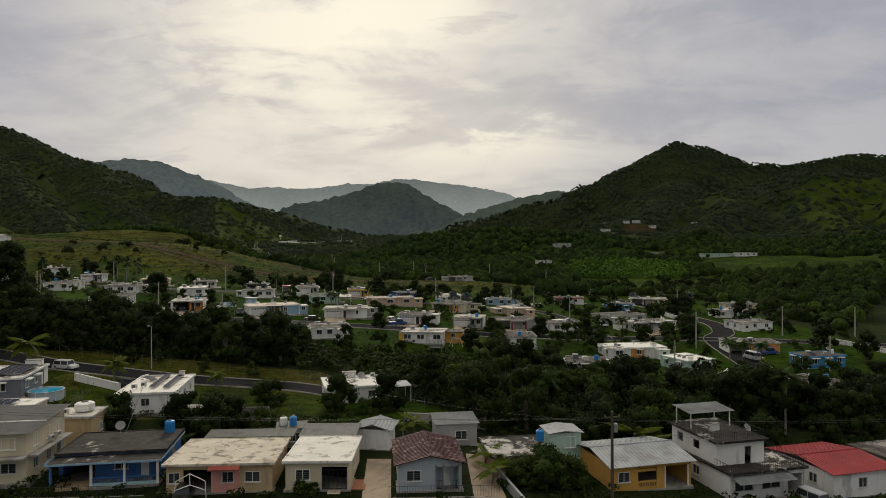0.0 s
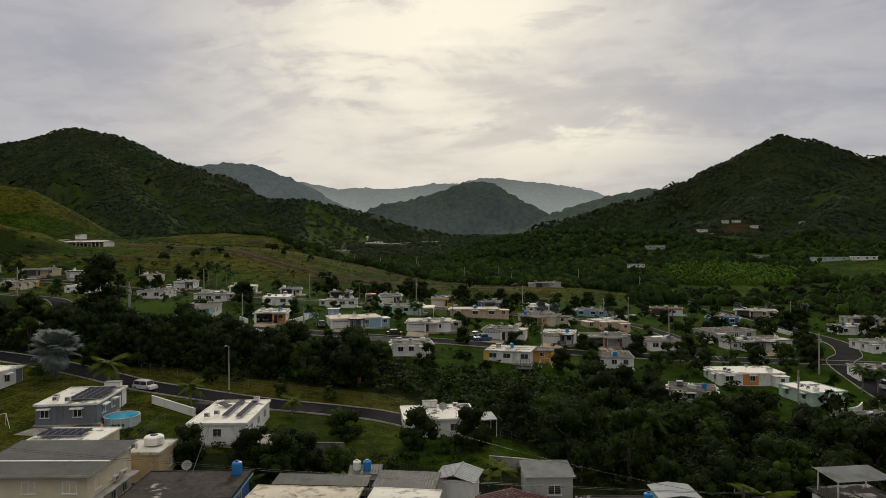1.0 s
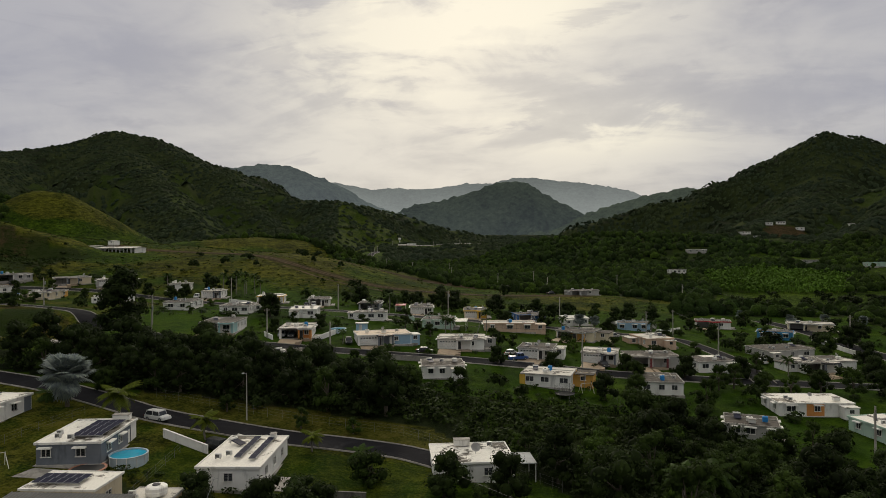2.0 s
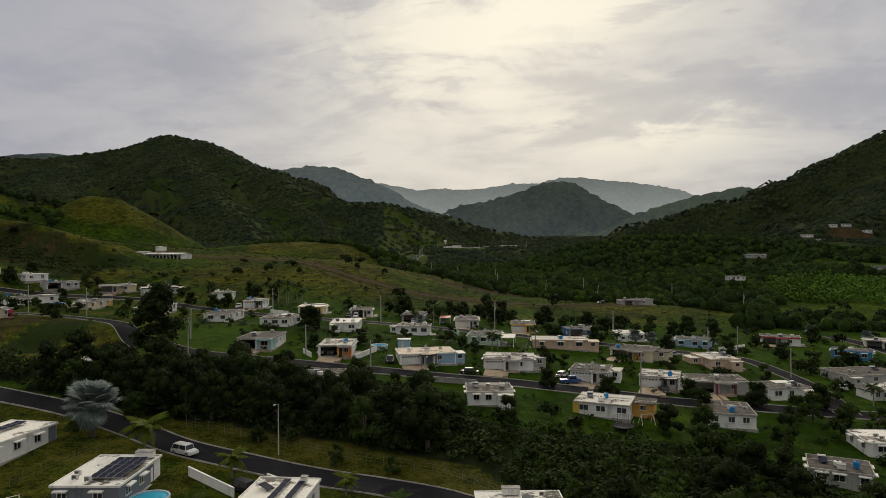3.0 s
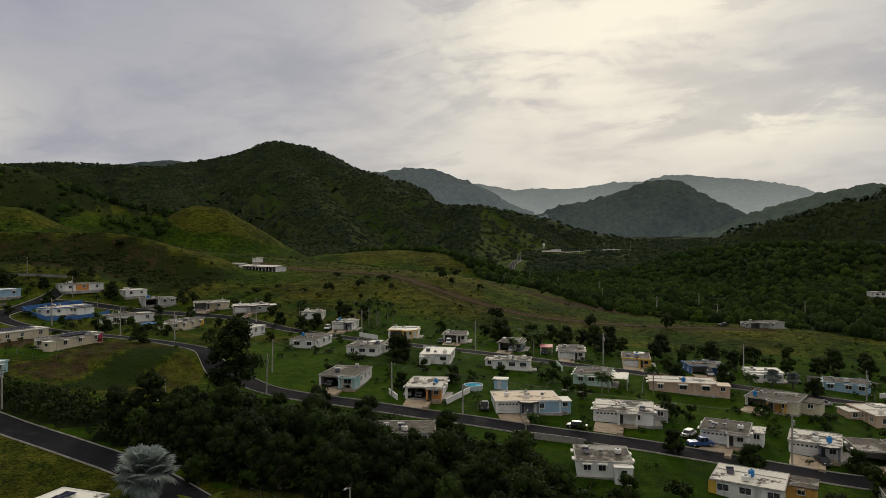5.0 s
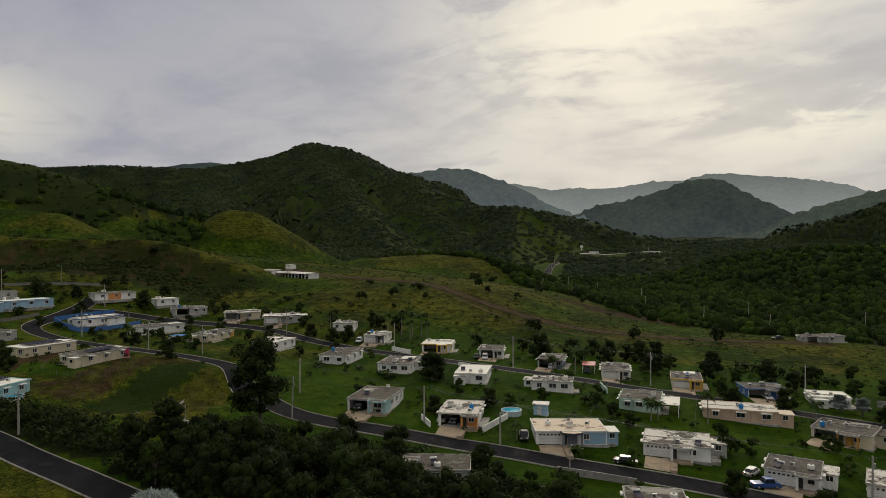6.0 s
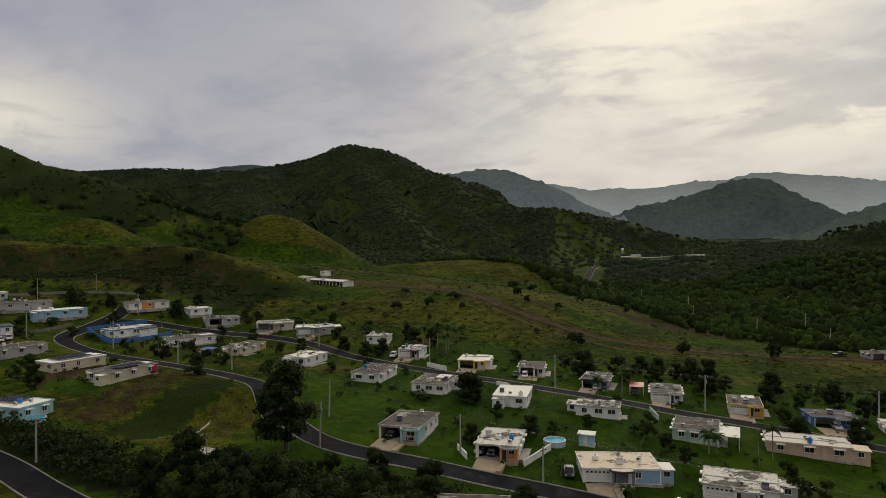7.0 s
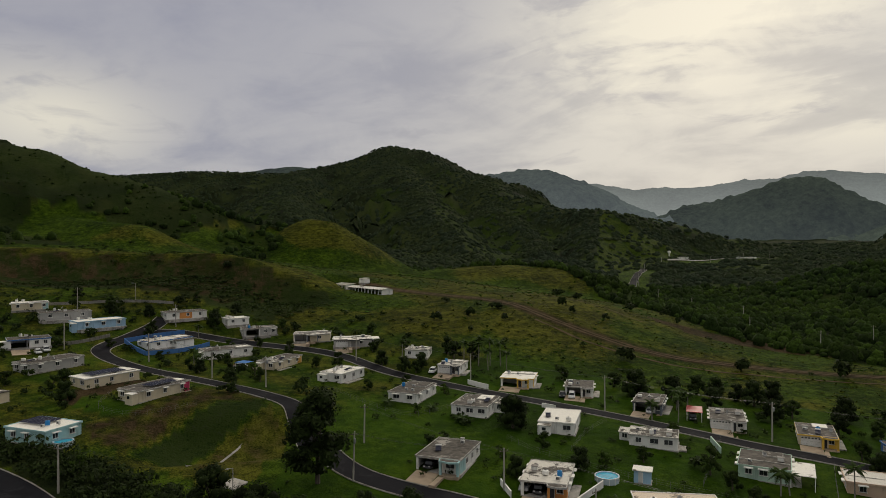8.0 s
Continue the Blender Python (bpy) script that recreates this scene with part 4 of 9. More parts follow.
def wall_mesh(bm, w, d, h, openings, th=0.2, base=-0.1):
    """Four walls with real openings: (side, middle, width, sill, head)."""
    for side, length in (("S", w), ("N", w), ("E", d - 2 * th), ("W", d - 2 * th)):
        holes = sorted((u - ow / 2, u + ow / 2, z0, z1) for s, u, ow, z0, z1 in openings if s == side)
        spans, at = [], -length / 2
        for u0, u1, z0, z1 in holes:
            u0, u1 = max(u0, at), min(u1, length / 2)
            if u0 > at:
                spans.append((at, u0, base, h))
            if z0 > base:
                spans.append((u0, u1, base, z0))
            spans.append((u0, u1, z1, h))
            at = u1
        if at < length / 2:
            spans.append((at, length / 2, base, h))
        for u0, u1, z0, z1 in spans:
            if side == "S":
                box(bm, u0, u1, -d / 2, -d / 2 + th, z0, z1)
            elif side == "N":
                box(bm, -u1, -u0, d / 2 - th, d / 2, z0, z1)
            elif side == "E":
                box(bm, w / 2 - th, w / 2, u0, u1, z0, z1)
            else:
                box(bm, -w / 2, -w / 2 + th, -u1, -u0, z0, z1)
    bmesh.ops.remove_doubles(bm, verts=bm.verts[:], dist=0.001)


def flat_roof(bm, w, d, h, over=0.35, rim=0.16, thick=0.2):
    """A concrete slab with a raised rim round its edge."""
    a, b = w / 2 + over, d / 2 + over
    box(bm, -a, a, -b, b, h, h + thick)
    for x0, x1, y0, y1 in ((-a, a, -b, -b + 0.16), (-a, a, b - 0.16, b), (-a, -a + 0.16, -b + 0.16, b - 0.16), (a - 0.16, a, -b + 0.16, b - 0.16)):
        box(bm, x0, x1, y0, y1, h + thick, h + thick + rim)


def add_window(house, side, w, d, u, ww=1.2, wh=1.1, sill=1.0, shade=False):
    fr = piece("window", cached(("window_frame", ww, wh), lambda bm: window_frame(bm, ww, wh)), WHITE_TRIM, house)
    place_side(fr, side, w, d, u, sill)
    pane = piece("pane", cached(("pane", ww, wh), lambda bm: box(bm, -ww / 2, ww / 2, 0.12, 0.14, 0, wh)), GLASS, fr)
    slats = piece("louvre", cached(("louvre", ww, wh), lambda bm: window_slats(bm, ww, wh)), SLAT, fr)
    if shade:
        cn = piece("canopy", cached(("canopy", ww), lambda bm: box(bm, -ww / 2 - 0.3, ww / 2 + 0.3, -0.75, -0.004, wh + 0.12, wh + 0.3, (0.04, 0.04))), WHITE_TRIM, fr)


def garage_leaf(bm, w, h):
    n = 4
    for i in range(n):
        z0, z1 = i * h / n + 0.015, (i + 1) * h / n - 0.015
        for j in range(4):
            x0 = -w / 2 + j * w / 4
            box(bm, x0 + 0.04, x0 + w / 4 - 0.04, 0.05, 0.09, z0 + 0.05, z1 - 0.05)
        box(bm, -w / 2, w / 2, 0.09, 0.13, z0, z1)


def garage_lights(bm, w, h):
    for j in range(6):
        x0 = -w / 2 + (j + 0.22) * w / 6
        box(bm, x0, x0 + w / 6 * 0.56, 0.03, 0.05, h * 0.80, h * 0.93)


def add_garage(house, side, w, d, u, gw=4.6, gh=2.25):
    g = piece("garage_door", cached(("garage_door", gw, gh), lambda bm: garage_leaf(bm, gw, gh)), GARAGE, house, "white sectional garage door")
    place_side(g, side, w, d, u, 0.0)
    piece("door_light", cached(("door_light", gw, gh), lambda bm: garage_lights(bm, gw, gh)), GLASS, g)


def add_door(house, side, w, d, u, color="white"):
    def leaf(bm):
        box(bm, -0.45, 0.45, 0.06, 0.11, 0, 2.05)
        for z0, z1 in ((0.15, 0.9), (1.05, 1.9)):
            box(bm, -0.32, 0.32, 0.04, 0.06, z0, z1)
    dr = piece("door", cached(("door", color), leaf), paint(color), house)
    place_side(dr, side, w, d, u, 0.0)


def prism(bm, pts, z0, z1):
    """An upright block over a plan of any shape, corners given anticlockwise."""
    lo, hi = [bm.verts.new((x, y, z0)) for x, y in pts], [bm.verts.new((x, y, z1)) for x, y in pts]
    n = len(pts)
    for i in range(n):
        bm.faces.new((lo[i], lo[(i + 1) % n], hi[(i + 1) % n], hi[i]))
    bm.faces.new(lo[::-1])
    bm.faces.new(hi)


def entry_porch(o, w, d, h, roof, edge, clad, rnd, gw):
    """Beside the garage: an angled slab with a coloured edge over a shaded entry, on two piers, before a wall clad in another colour."""
    u0 = -w / 2 + gw + 0.75
    u1 = min(w / 2 + 0.25, u0 + rnd.uniform(3.4, 4.6))
    f = -d / 2
    pts = [(u0 - 0.5, f - 0.23), (u0 - 0.2, f - 1.5), (u0 + 0.5 * (u1 - u0), f - 2.1), (u1, f - 1.5), (u1, f - 0.23)]
    part("porch_roof", bmesh_of(lambda bm: prism(bm, pts, h - 0.12, h + 0.24)), paint(edge), o)
    cx, cy = sum(p[0] for p in pts) / 5, sum(p[1] for p in pts) / 5
    part("porch_deck", bmesh_of(lambda bm: prism(bm, [(cx + (x - cx) * 0.88, cy + (y - cy) * 0.84) for x, y in pts], h + 0.24, h + 0.246)), ROOF[roof], o)
    for x, y in (pts[1], pts[3]):
        part("porch_pier", bmesh_of(lambda bm: box(bm, x - 0.22 + (0.25 if x < cx else -0.25), x + 0.22 + (0.25 if x < cx else -0.25), y + 0.1, y + 0.5, -0.9, h - 0.12)), paint(clad), o)
    part("porch_floor", bmesh_of(lambda bm: prism(bm, [(x, y) for x, y in pts], -1.0, -0.06)), PAVING, o)
    part("path", bmesh_of(lambda bm: box(bm, u0 - 0.1, u0 + 1.1, f - 7.0, f - 2.15, -1.2, -0.12)), PAVING, o)


def side_wing(o, w, d, h, wall, roof, side, ww, dd, y0, holes=True):
    """A lower room against the side of a house, with a flat roof of its own."""
    s = 1 if side == "E" else -1
    hh = h - 0.32
    x0, x1 = sorted((s * (w / 2 + 0.004), s * (w / 2 + ww)))
    part("wing_wall", bmesh_of(lambda bm: box(bm, x0, x1, y0, y0 + dd, -1.2, hh)), paint(wall), o)
    part("wing_roof", bmesh_of(lambda bm: (box(bm, min(x0, x1 - ww) + 0.26 if s > 0 else x0 - 0.25, x1 + 0.25 if s > 0 else x1 - 0.26, y0 - 0.25, y0 + dd + 0.25, hh, hh + 0.16))), ROOF[roof], o)
    if holes:
        fr = piece("window", cached(("window_frame", 1.1, 1.0), lambda bm: window_frame(bm, 1.1, 1.0)), WHITE_TRIM, o)
        fr.matrix_local = pose((x0 + x1) / 2, y0 - 0.06, 1.0)
        piece("pane", cached(("wing_pane", 1.1, 1.0), lambda bm: box(bm, -0.55, 0.55, 0.02, 0.05, 0, 1.0)), GLASS, fr)


def laundry_room(o, w, d, h, wall, rnd):
    """The low white service room behind the kitchen, with its own slab."""
    s = rnd.choice((-1, 1))
    ww, dd, hh = rnd.uniform(2.4, 3.2), rnd.uniform(1.5, 2.2), h - 0.3
    cx = s * (w / 2 - ww / 2 - 0.1)
    part("laundry_room", bmesh_of(lambda bm: box(bm, cx - ww / 2, cx + ww / 2, -d / 2 - dd, -d / 2 - 0.004, -1.2, hh)), paint(wall), o)
    part("laundry_roof", bmesh_of(lambda bm: box(bm, cx - ww / 2 - 0.15, cx + ww / 2 + 0.15, -d / 2 - dd - 0.15, -d / 2 - 0.23, hh, hh + 0.14)), ROOF["white"], o)
    part("laundry_window", bmesh_of(lambda bm: box(bm, cx - 0.45, cx + 0.45, -d / 2 - dd - 0.02, -d / 2 - dd + 0.02, 1.1, 1.8)), GLASS, o)


def roof_details(o, w, d, h, roof, rnd):
    """Low beams and an upstand on the slab, a drain pipe, a side patio."""
    if rnd.random() < 0.5:
        q = rnd.uniform(-0.2, 0.25) * d
        part("roof_beam", bmesh_of(lambda bm: box(bm, -w / 2 + 0.1, w / 2 - 0.1, q - 0.1, q + 0.1, h + 0.2, h + 0.34)), PARAPET, o)
    if rnd.random() < 0.45:
        x0, y0 = -w / 2 + rnd.uniform(0.4, 0.5) * w, d * rnd.uniform(0.05, 0.2)
        x1, y1 = min(x0 + w * 0.42, w / 2 - 0.2), d / 2 - 0.3
        part("upper_slab", bmesh_of(lambda bm: box(bm, x0, x1, y0, y1, h + 0.2, h + 0.48)), PARAPET, o)
        part("upper_deck", bmesh_of(lambda bm: box(bm, x0 + 0.12, x1 - 0.12, y0 + 0.12, y1 - 0.12, h + 0.48, h + 0.486)), ROOF["white" if roof == "worn" else roof], o)
    s = rnd.choice((-1, 1))
    e = d / 2 - rnd.uniform(0.5, 4.0)
    part("patio", bmesh_of(lambda bm: box(bm, s * w / 2 + (0.31 if s > 0 else -1.9), s * w / 2 + (1.9 if s > 0 else -0.31), -d / 2 + 0.5, e, -1.2, -0.06)), CONCRETE, o)
    part("drain_pipe", bmesh_of(lambda bm: rod(bm, (w / 2 + 0.06, d * 0.3, -0.1), (w / 2 + 0.06, d * 0.3, h), 0.05, 0.05, 6)), WHITE_TRIM, o)


def house(x, y, turn, w, d, h=3.0, wall="white", roof="worn", holes=(), label="", trim=None, accents=(), over=0.35, rim=0.16, z=None, shade=False, category="house", back=None):
    """A one-storey concrete house with a flat roof. holes: (kind, side, middle, width)."""
    z = ground(x, y) if z is None else z
    o = thing("house", x, y, z - 0.05, turn, label, category, "houses of the town")
    openings = []
    for kind, side, u, ww in holes:
        if kind == "window":
            openings.append((side, u, ww, 1.0, 2.1))
        elif kind == "garage":
            openings.append((side, u, ww, -0.1, 2.25))
        elif kind == "carport":
            openings.append((side, u, ww, -0.1, 2.4))
        elif kind == "door":
            openings.append((side, u, 0.9, -0.1, 2.05))
    bm = bmesh.new()
    wall_mesh(bm, w, d, h, openings)
    part("wall", bm, paint(wall), o)
    bm = bmesh.new()
    box(bm, -w / 2 - 0.3, w / 2 + 0.3, -d / 2 - 0.3, d / 2 + 0.3, -1.6, -0.1)
    part("foundation", bm, CONCRETE, o)
    lip = 0.05 + 0.03 * ((int(abs(x) * 7 + abs(y) * 3)) % 4)
    a, b = w / 2 + 0.22, d / 2 + 0.22
    part("roof", bmesh_of(lambda bm: box(bm, -a + 0.14, a - 0.14, -b + 0.14, b - 0.14, h, h + 0.2)), ROOF[roof], o)
    part("parapet", bmesh_of(lambda bm: [box(bm, x0, x1, y0, y1, h, h + 0.2 + lip) for x0, x1, y0, y1 in ((-a, a, -b, -b + 0.14), (-a, a, b - 0.14, b), (-a, -a + 0.14, -b + 0.14, b - 0.14), (a - 0.14, a, -b + 0.14, b - 0.14))]), (PARAPET if roof in ("worn", "grey") else WHITE_TRIM) if wall in ("white", "cream", "stone", "grey", "tan") else paint(wall), o)
    if trim:
        bm = bmesh.new()
        a, b = w / 2 + 0.24, d / 2 + 0.24
        for x0, x1, y0, y1 in ((-a, a, -b, -b + 0.014), (-a, a, b - 0.014, b), (-a, -a + 0.014, -b + 0.014, b - 0.014), (a - 0.014, a, -b + 0.014, b - 0.014)):
            box(bm, x0, x1, y0, y1, h - 0.05, h + 0.2 + lip)
        part("fascia", bm, paint(trim), o)
    for kind, side, u, ww in holes:
        if kind == "window":
            add_window(o, side, w, d, u, ww, shade=shade)
        elif kind == "garage":
            add_garage(o, side, w, d, u, ww)
        elif kind == "door":
            add_door(o, side, w, d, u, "dark" if wall in ("white", "cream") else "white")
        elif kind == "carport":
            bm = bmesh.new()
            for s in (-1, 1):
                box(bm, s * ww / 2 - 0.11, s * ww / 2 + 0.11, -0.03, 0.17, -0.1, 2.4)
            box(bm, -ww / 2 + 0.11, ww / 2 - 0.11, -0.03, 0.17, 2.4, 2.62)
            post = part("carport_frame", bm, WHITE_TRIM, o)
            place_side(post, side, w, d, u, 0.0)
    if any(k == "carport" for k, *_ in holes):
        bm = bmesh.new()
        box(bm, -w / 2 + 0.21, w / 2 - 0.21, -0.6, -0.45, -0.1, h)
        part("inner_wall", bm, paint("stone"), o)
    for side, u0, u1, key in accents:
        bm = bmesh.new()
        at = u0
        for s2, u, ow, z0, z1 in sorted(q for q in openings if q[0] == side):
            a, b = max(u - ow / 2 - 0.09, u0), min(u + ow / 2 + 0.09, u1)
            if b <= a:
                continue
            if a > at:
                box(bm, at, a, -0.03, -0.003, 0.0, h - 0.05)
            box(bm, a, b, -0.03, -0.003, z1 + 0.09, h - 0.05)
            if z0 > 0.2:
                box(bm, a, b, -0.03, -0.003, 0.0, z0 - 0.13)
            at = b
        if at < u1:
            box(bm, at, u1, -0.03, -0.003, 0.0, h - 0.05)
        ac = part("accent_wall", bm, paint(key), o)
        place_side(ac, side, w, d, 0, 0)
    o["roof_top"] = z + 0.15 + h + 0.2
    return o


# ---- things that stand on roofs ----
def on_house(o, u, v):
    q = o.matrix_world @ Vector((u, v, 0))
    return q.x, q.y, o["roof_top"]


def water_tank(o, u, v, blue=True, r=0.55, h=1.3):
    x, y, z = on_house(o, u, v)
    t = thing("water_tank", x, y, z, random.uniform(0, 90), "round blue plastic water tank on a flat roof" if blue else "round white water tank on a flat roof", "water tank", "roof tanks")
    part("barrel", bmesh_of(lambda bm: lathe(bm, [(r * 0.96, 0), (r, 0.1), (r, h * 0.35), (r * 1.03, h * 0.4), (r, h * 0.45), (r, h * 0.8), (r * 0.85, h * 0.93), (r * 0.35, h)], 14)), TANK_BLUE if blue else WHITE_TRIM, t)
    part("lid", bmesh_of(lambda bm: lathe(bm, [(r * 0.38, h), (r * 0.38, h + 0.08), (r * 0.2, h + 0.12)], 10)), DARK_METAL, t)


def bmesh_of(make):
    bm = bmesh.new()
    make(bm)
    return bm


def air_unit(o, u, v):
    x, y, z = on_house(o, u, v)
    t = thing("air_conditioner", x, y, z, o.matrix_world.to_euler().z * 57.3, "small grey outdoor air conditioner on a roof", "air conditioner", "roof units")
    part("casing", bmesh_of(lambda bm: box(bm, -0.42, 0.42, -0.17, 0.17, 0.08, 0.65, (0.02, 0.02))), surface("unit_enamel", (0.55, 0.55, 0.53), 0.5, 0.1, 1.0, 0.02), t)
    part("grille", bmesh_of(lambda bm: [box(bm, -0.36, 0.16, -0.185, -0.171, 0.14 + i * 0.07, 0.18 + i * 0.07) for i in range(6)]), DARK_METAL, t)
    for s in (-1, 1):
        piece("foot", cached(("foot", s), lambda bm: box(bm, s * 0.3 - 0.05, s * 0.3 + 0.05, -0.2, 0.2, 0, 0.08)), DARK_METAL, t)


def dish(o, u, v, r=0.45):
    x, y, z = on_house(o, u, v)
    t = thing("satellite_dish", x, y, z, random.uniform(-40, 40), "grey satellite dish on a short mast", "dish", "roof dishes")
    part("mast", bmesh_of(lambda bm: rod(bm, (0, 0, 0), (0, 0, 0.9), 0.03)), METAL, t)

    def bowl(bm):
        rings = []
        for k in range(4):
            rr = r * k / 3
            rings.append([bm.verts.new((rr * math.cos(i * math.pi / 6), rr * math.sin(i * math.pi / 6), 0.18 * (k / 3) ** 2)) for i in range(12)] if k else [bm.verts.new((0, 0, 0))])
        for i in range(12):
            bm.faces.new((rings[0][0], rings[1][i], rings[1][(i + 1) % 12]))
            for k in (1, 2):
                bm.faces.new((rings[k][i], rings[k + 1][i], rings[k + 1][(i + 1) % 12], rings[k][(i + 1) % 12]))
        bmesh.ops.solidify(bm, geom=bm.faces[:], thickness=0.02)
        bmesh.ops.rotate(bm, verts=bm.verts[:], cent=(0, 0, 0), matrix=Euler((radians(55), 0, 0)).to_matrix())
        bmesh.ops.translate(bm, verts=bm.verts[:], vec=(0, -0.05, 0.95))
    part("reflector", bmesh_of(bowl), surface("dish_grey", (0.40, 0.40, 0.40), 0.6, 0.15, 1.0, 0.02), t)
    part("feed_arm", bmesh_of(lambda bm: rod(bm, (0, -0.05, 0.75), (0, -0.6, 1.25), 0.02)), METAL, t)


def solar_array(o, u, v, cols, rows, turn=0.0, pw=1.0, ph=1.65):
    """Panels in rows on a low rack; every panel is a thing of its own frame and cells."""
    x, y, z = on_house(o, u, v)
    base = o.matrix_world.to_euler().z * 57.2958 + turn
    t = thing("solar_array", x, y, z, base, "dark blue solar panels on a flat roof", "solar panels", "solar arrays")
    for i in range(cols):
        for j in range(rows):
            p = piece("panel", cached(("panel", pw, ph), lambda bm: box(bm, -pw / 2 + 0.02, pw / 2 - 0.02, -ph / 2 + 0.02, ph / 2 - 0.02, 0, 0.04)), METAL, t)
            p.matrix_local = pose((i - (cols - 1) / 2) * pw, (j - (rows - 1) / 2) * ph, 0.22, 4, 0, 0)
            piece("cell_sheet", cached(("cell_sheet", pw, ph), lambda bm: box(bm, -pw / 2 + 0.05, pw / 2 - 0.05, -ph / 2 + 0.05, ph / 2 - 0.05, 0.04, 0.048)), SOLAR, p)
    for q in (-rows * ph / 2 + 0.3, rows * ph / 2 - 0.3):
        part("rail", bmesh_of(lambda bm: box(bm, -cols * pw / 2, cols * pw / 2, q - 0.03, q + 0.03, 0, 0.12)), METAL, t)


def sun_heater(o, u, v, turn=0.0):
    """A solar water heater: a tilted dark panel below a small white drum."""
    x, y, z = on_house(o, u, v)
    t = thing("solar_water_heater", x, y, z, o.matrix_world.to_euler().z * 57.3 + turn, "solar water heater with white drum on a roof", "water heater", "roof heaters")
    part("collector", bmesh_of(lambda bm: (box(bm, -0.6, 0.6, -1.0, 1.0, 0.0, 0.09), bmesh.ops.rotate(bm, verts=bm.verts[:], cent=(0, 0, 0), matrix=Euler((radians(12), 0, 0)).to_matrix()), bmesh.ops.translate(bm, verts=bm.verts[:], vec=(0, 0, 0.24)))), SOLAR, t)
    part("drum", bmesh_of(lambda bm: rod(bm, (-0.65, 1.15, 0.55), (0.65, 1.15, 0.55), 0.24, 0.24, 12)), WHITE_TRIM, t)
    for s in (-1, 1):
        piece("stand", cached(("stand", s), lambda bm: box(bm, s * 0.5 - 0.03, s * 0.5 + 0.03, 1.1, 1.2, 0, 0.4)), METAL, t)


def roof_hatch(o, u, v, w=1.2, d=1.0, h=0.7):
    x, y, z = on_house(o, u, v)
    t = thing("roof_box", x, y, z, o.matrix_world.to_euler().z * 57.3, "small white concrete box on a flat roof", "roof box", "roof boxes")
    part("body", bmesh_of(lambda bm: box(bm, -w / 2, w / 2, -d / 2, d / 2, 0, h)), WHITE_TRIM, t)
    part("cap", bmesh_of(lambda bm: box(bm, -w / 2 - 0.08, w / 2 + 0.08, -d / 2 - 0.08, d / 2 + 0.08, h, h + 0.08)), CONCRETE, t)


def dress_roof(o, w, d, seed):
    rnd = random.Random(seed)
    kinds = ["tank", "air", "air", "dish", "heater", "box", "tank_w", "air"]
    rnd.shuffle(kinds)
    spots = [(a * w * 0.3, b * d * 0.13) for a in (-1, 0, 1) for b in (-2.6, -1.3, 0)]
    rnd.shuffle(spots)
    for kind, (u, v) in list(zip(kinds, spots))[:rnd.choice((3, 4, 5))]:
        u, v = u + rnd.uniform(-0.4, 0.4), v + rnd.uniform(-0.5, 0.2)
        if kind == "tank":
            water_tank(o, u, v, rnd.random() < 0.5, 0.5, 1.1)
        elif kind == "tank_w":
            water_tank(o, u, v, False, 0.62, 0.8)
        elif kind == "air":
            air_unit(o, u, v)
        elif kind == "dish":
            dish(o, u, v)
        elif kind == "heater":
            sun_heater(o, u, v, rnd.uniform(-20, 20))
        else:
            roof_hatch(o, u, v)


def backs(w, d, rnd):
    """Windows as on the rear and side of these houses."""
    out = []
    n = 2 if w < 9 else 3
    for i in range(n):
        out.append(("window", "S", -w / 2 + (i + 0.5) * w / n + rnd.uniform(-0.4, 0.4), rnd.choice((1.2, 1.5, 1.8))))
    m = 2 if d < 11 else 3
    for i in range(m):
        out.append(("window", "E", -d / 2 + (i + 0.5) * d / m + rnd.uniform(-0.5, 0.5), rnd.choice((1.0, 1.2))))
        out.append(("window", "W", -d / 2 + (i + 0.5) * d / m, 1.1))
    return out


def fronts(w, d, rnd, kind, gw=4.4):
    """A garage or carport and a window and door to the street on the south side."""
    u = -w / 2 + gw / 2 + 0.5
    out = [(kind, "S", u, gw)]
    left = u + gw / 2
    if w / 2 - left > 2.4:
        out.append(("window", "S", (left + w / 2) / 2 + 0.5, 1.1))
        out.append(("door", "S", left + 0.75, 0.9))
    m = 2 if d < 11 else 3
    for i in range(m):
        out.append(("window", "E", -d / 2 + (i + 0.5) * d / m + rnd.uniform(-0.5, 0.5), 1.1))
        out.append(("window", "W", -d / 2 + (i + 0.5) * d / m, 1.1))
    return out


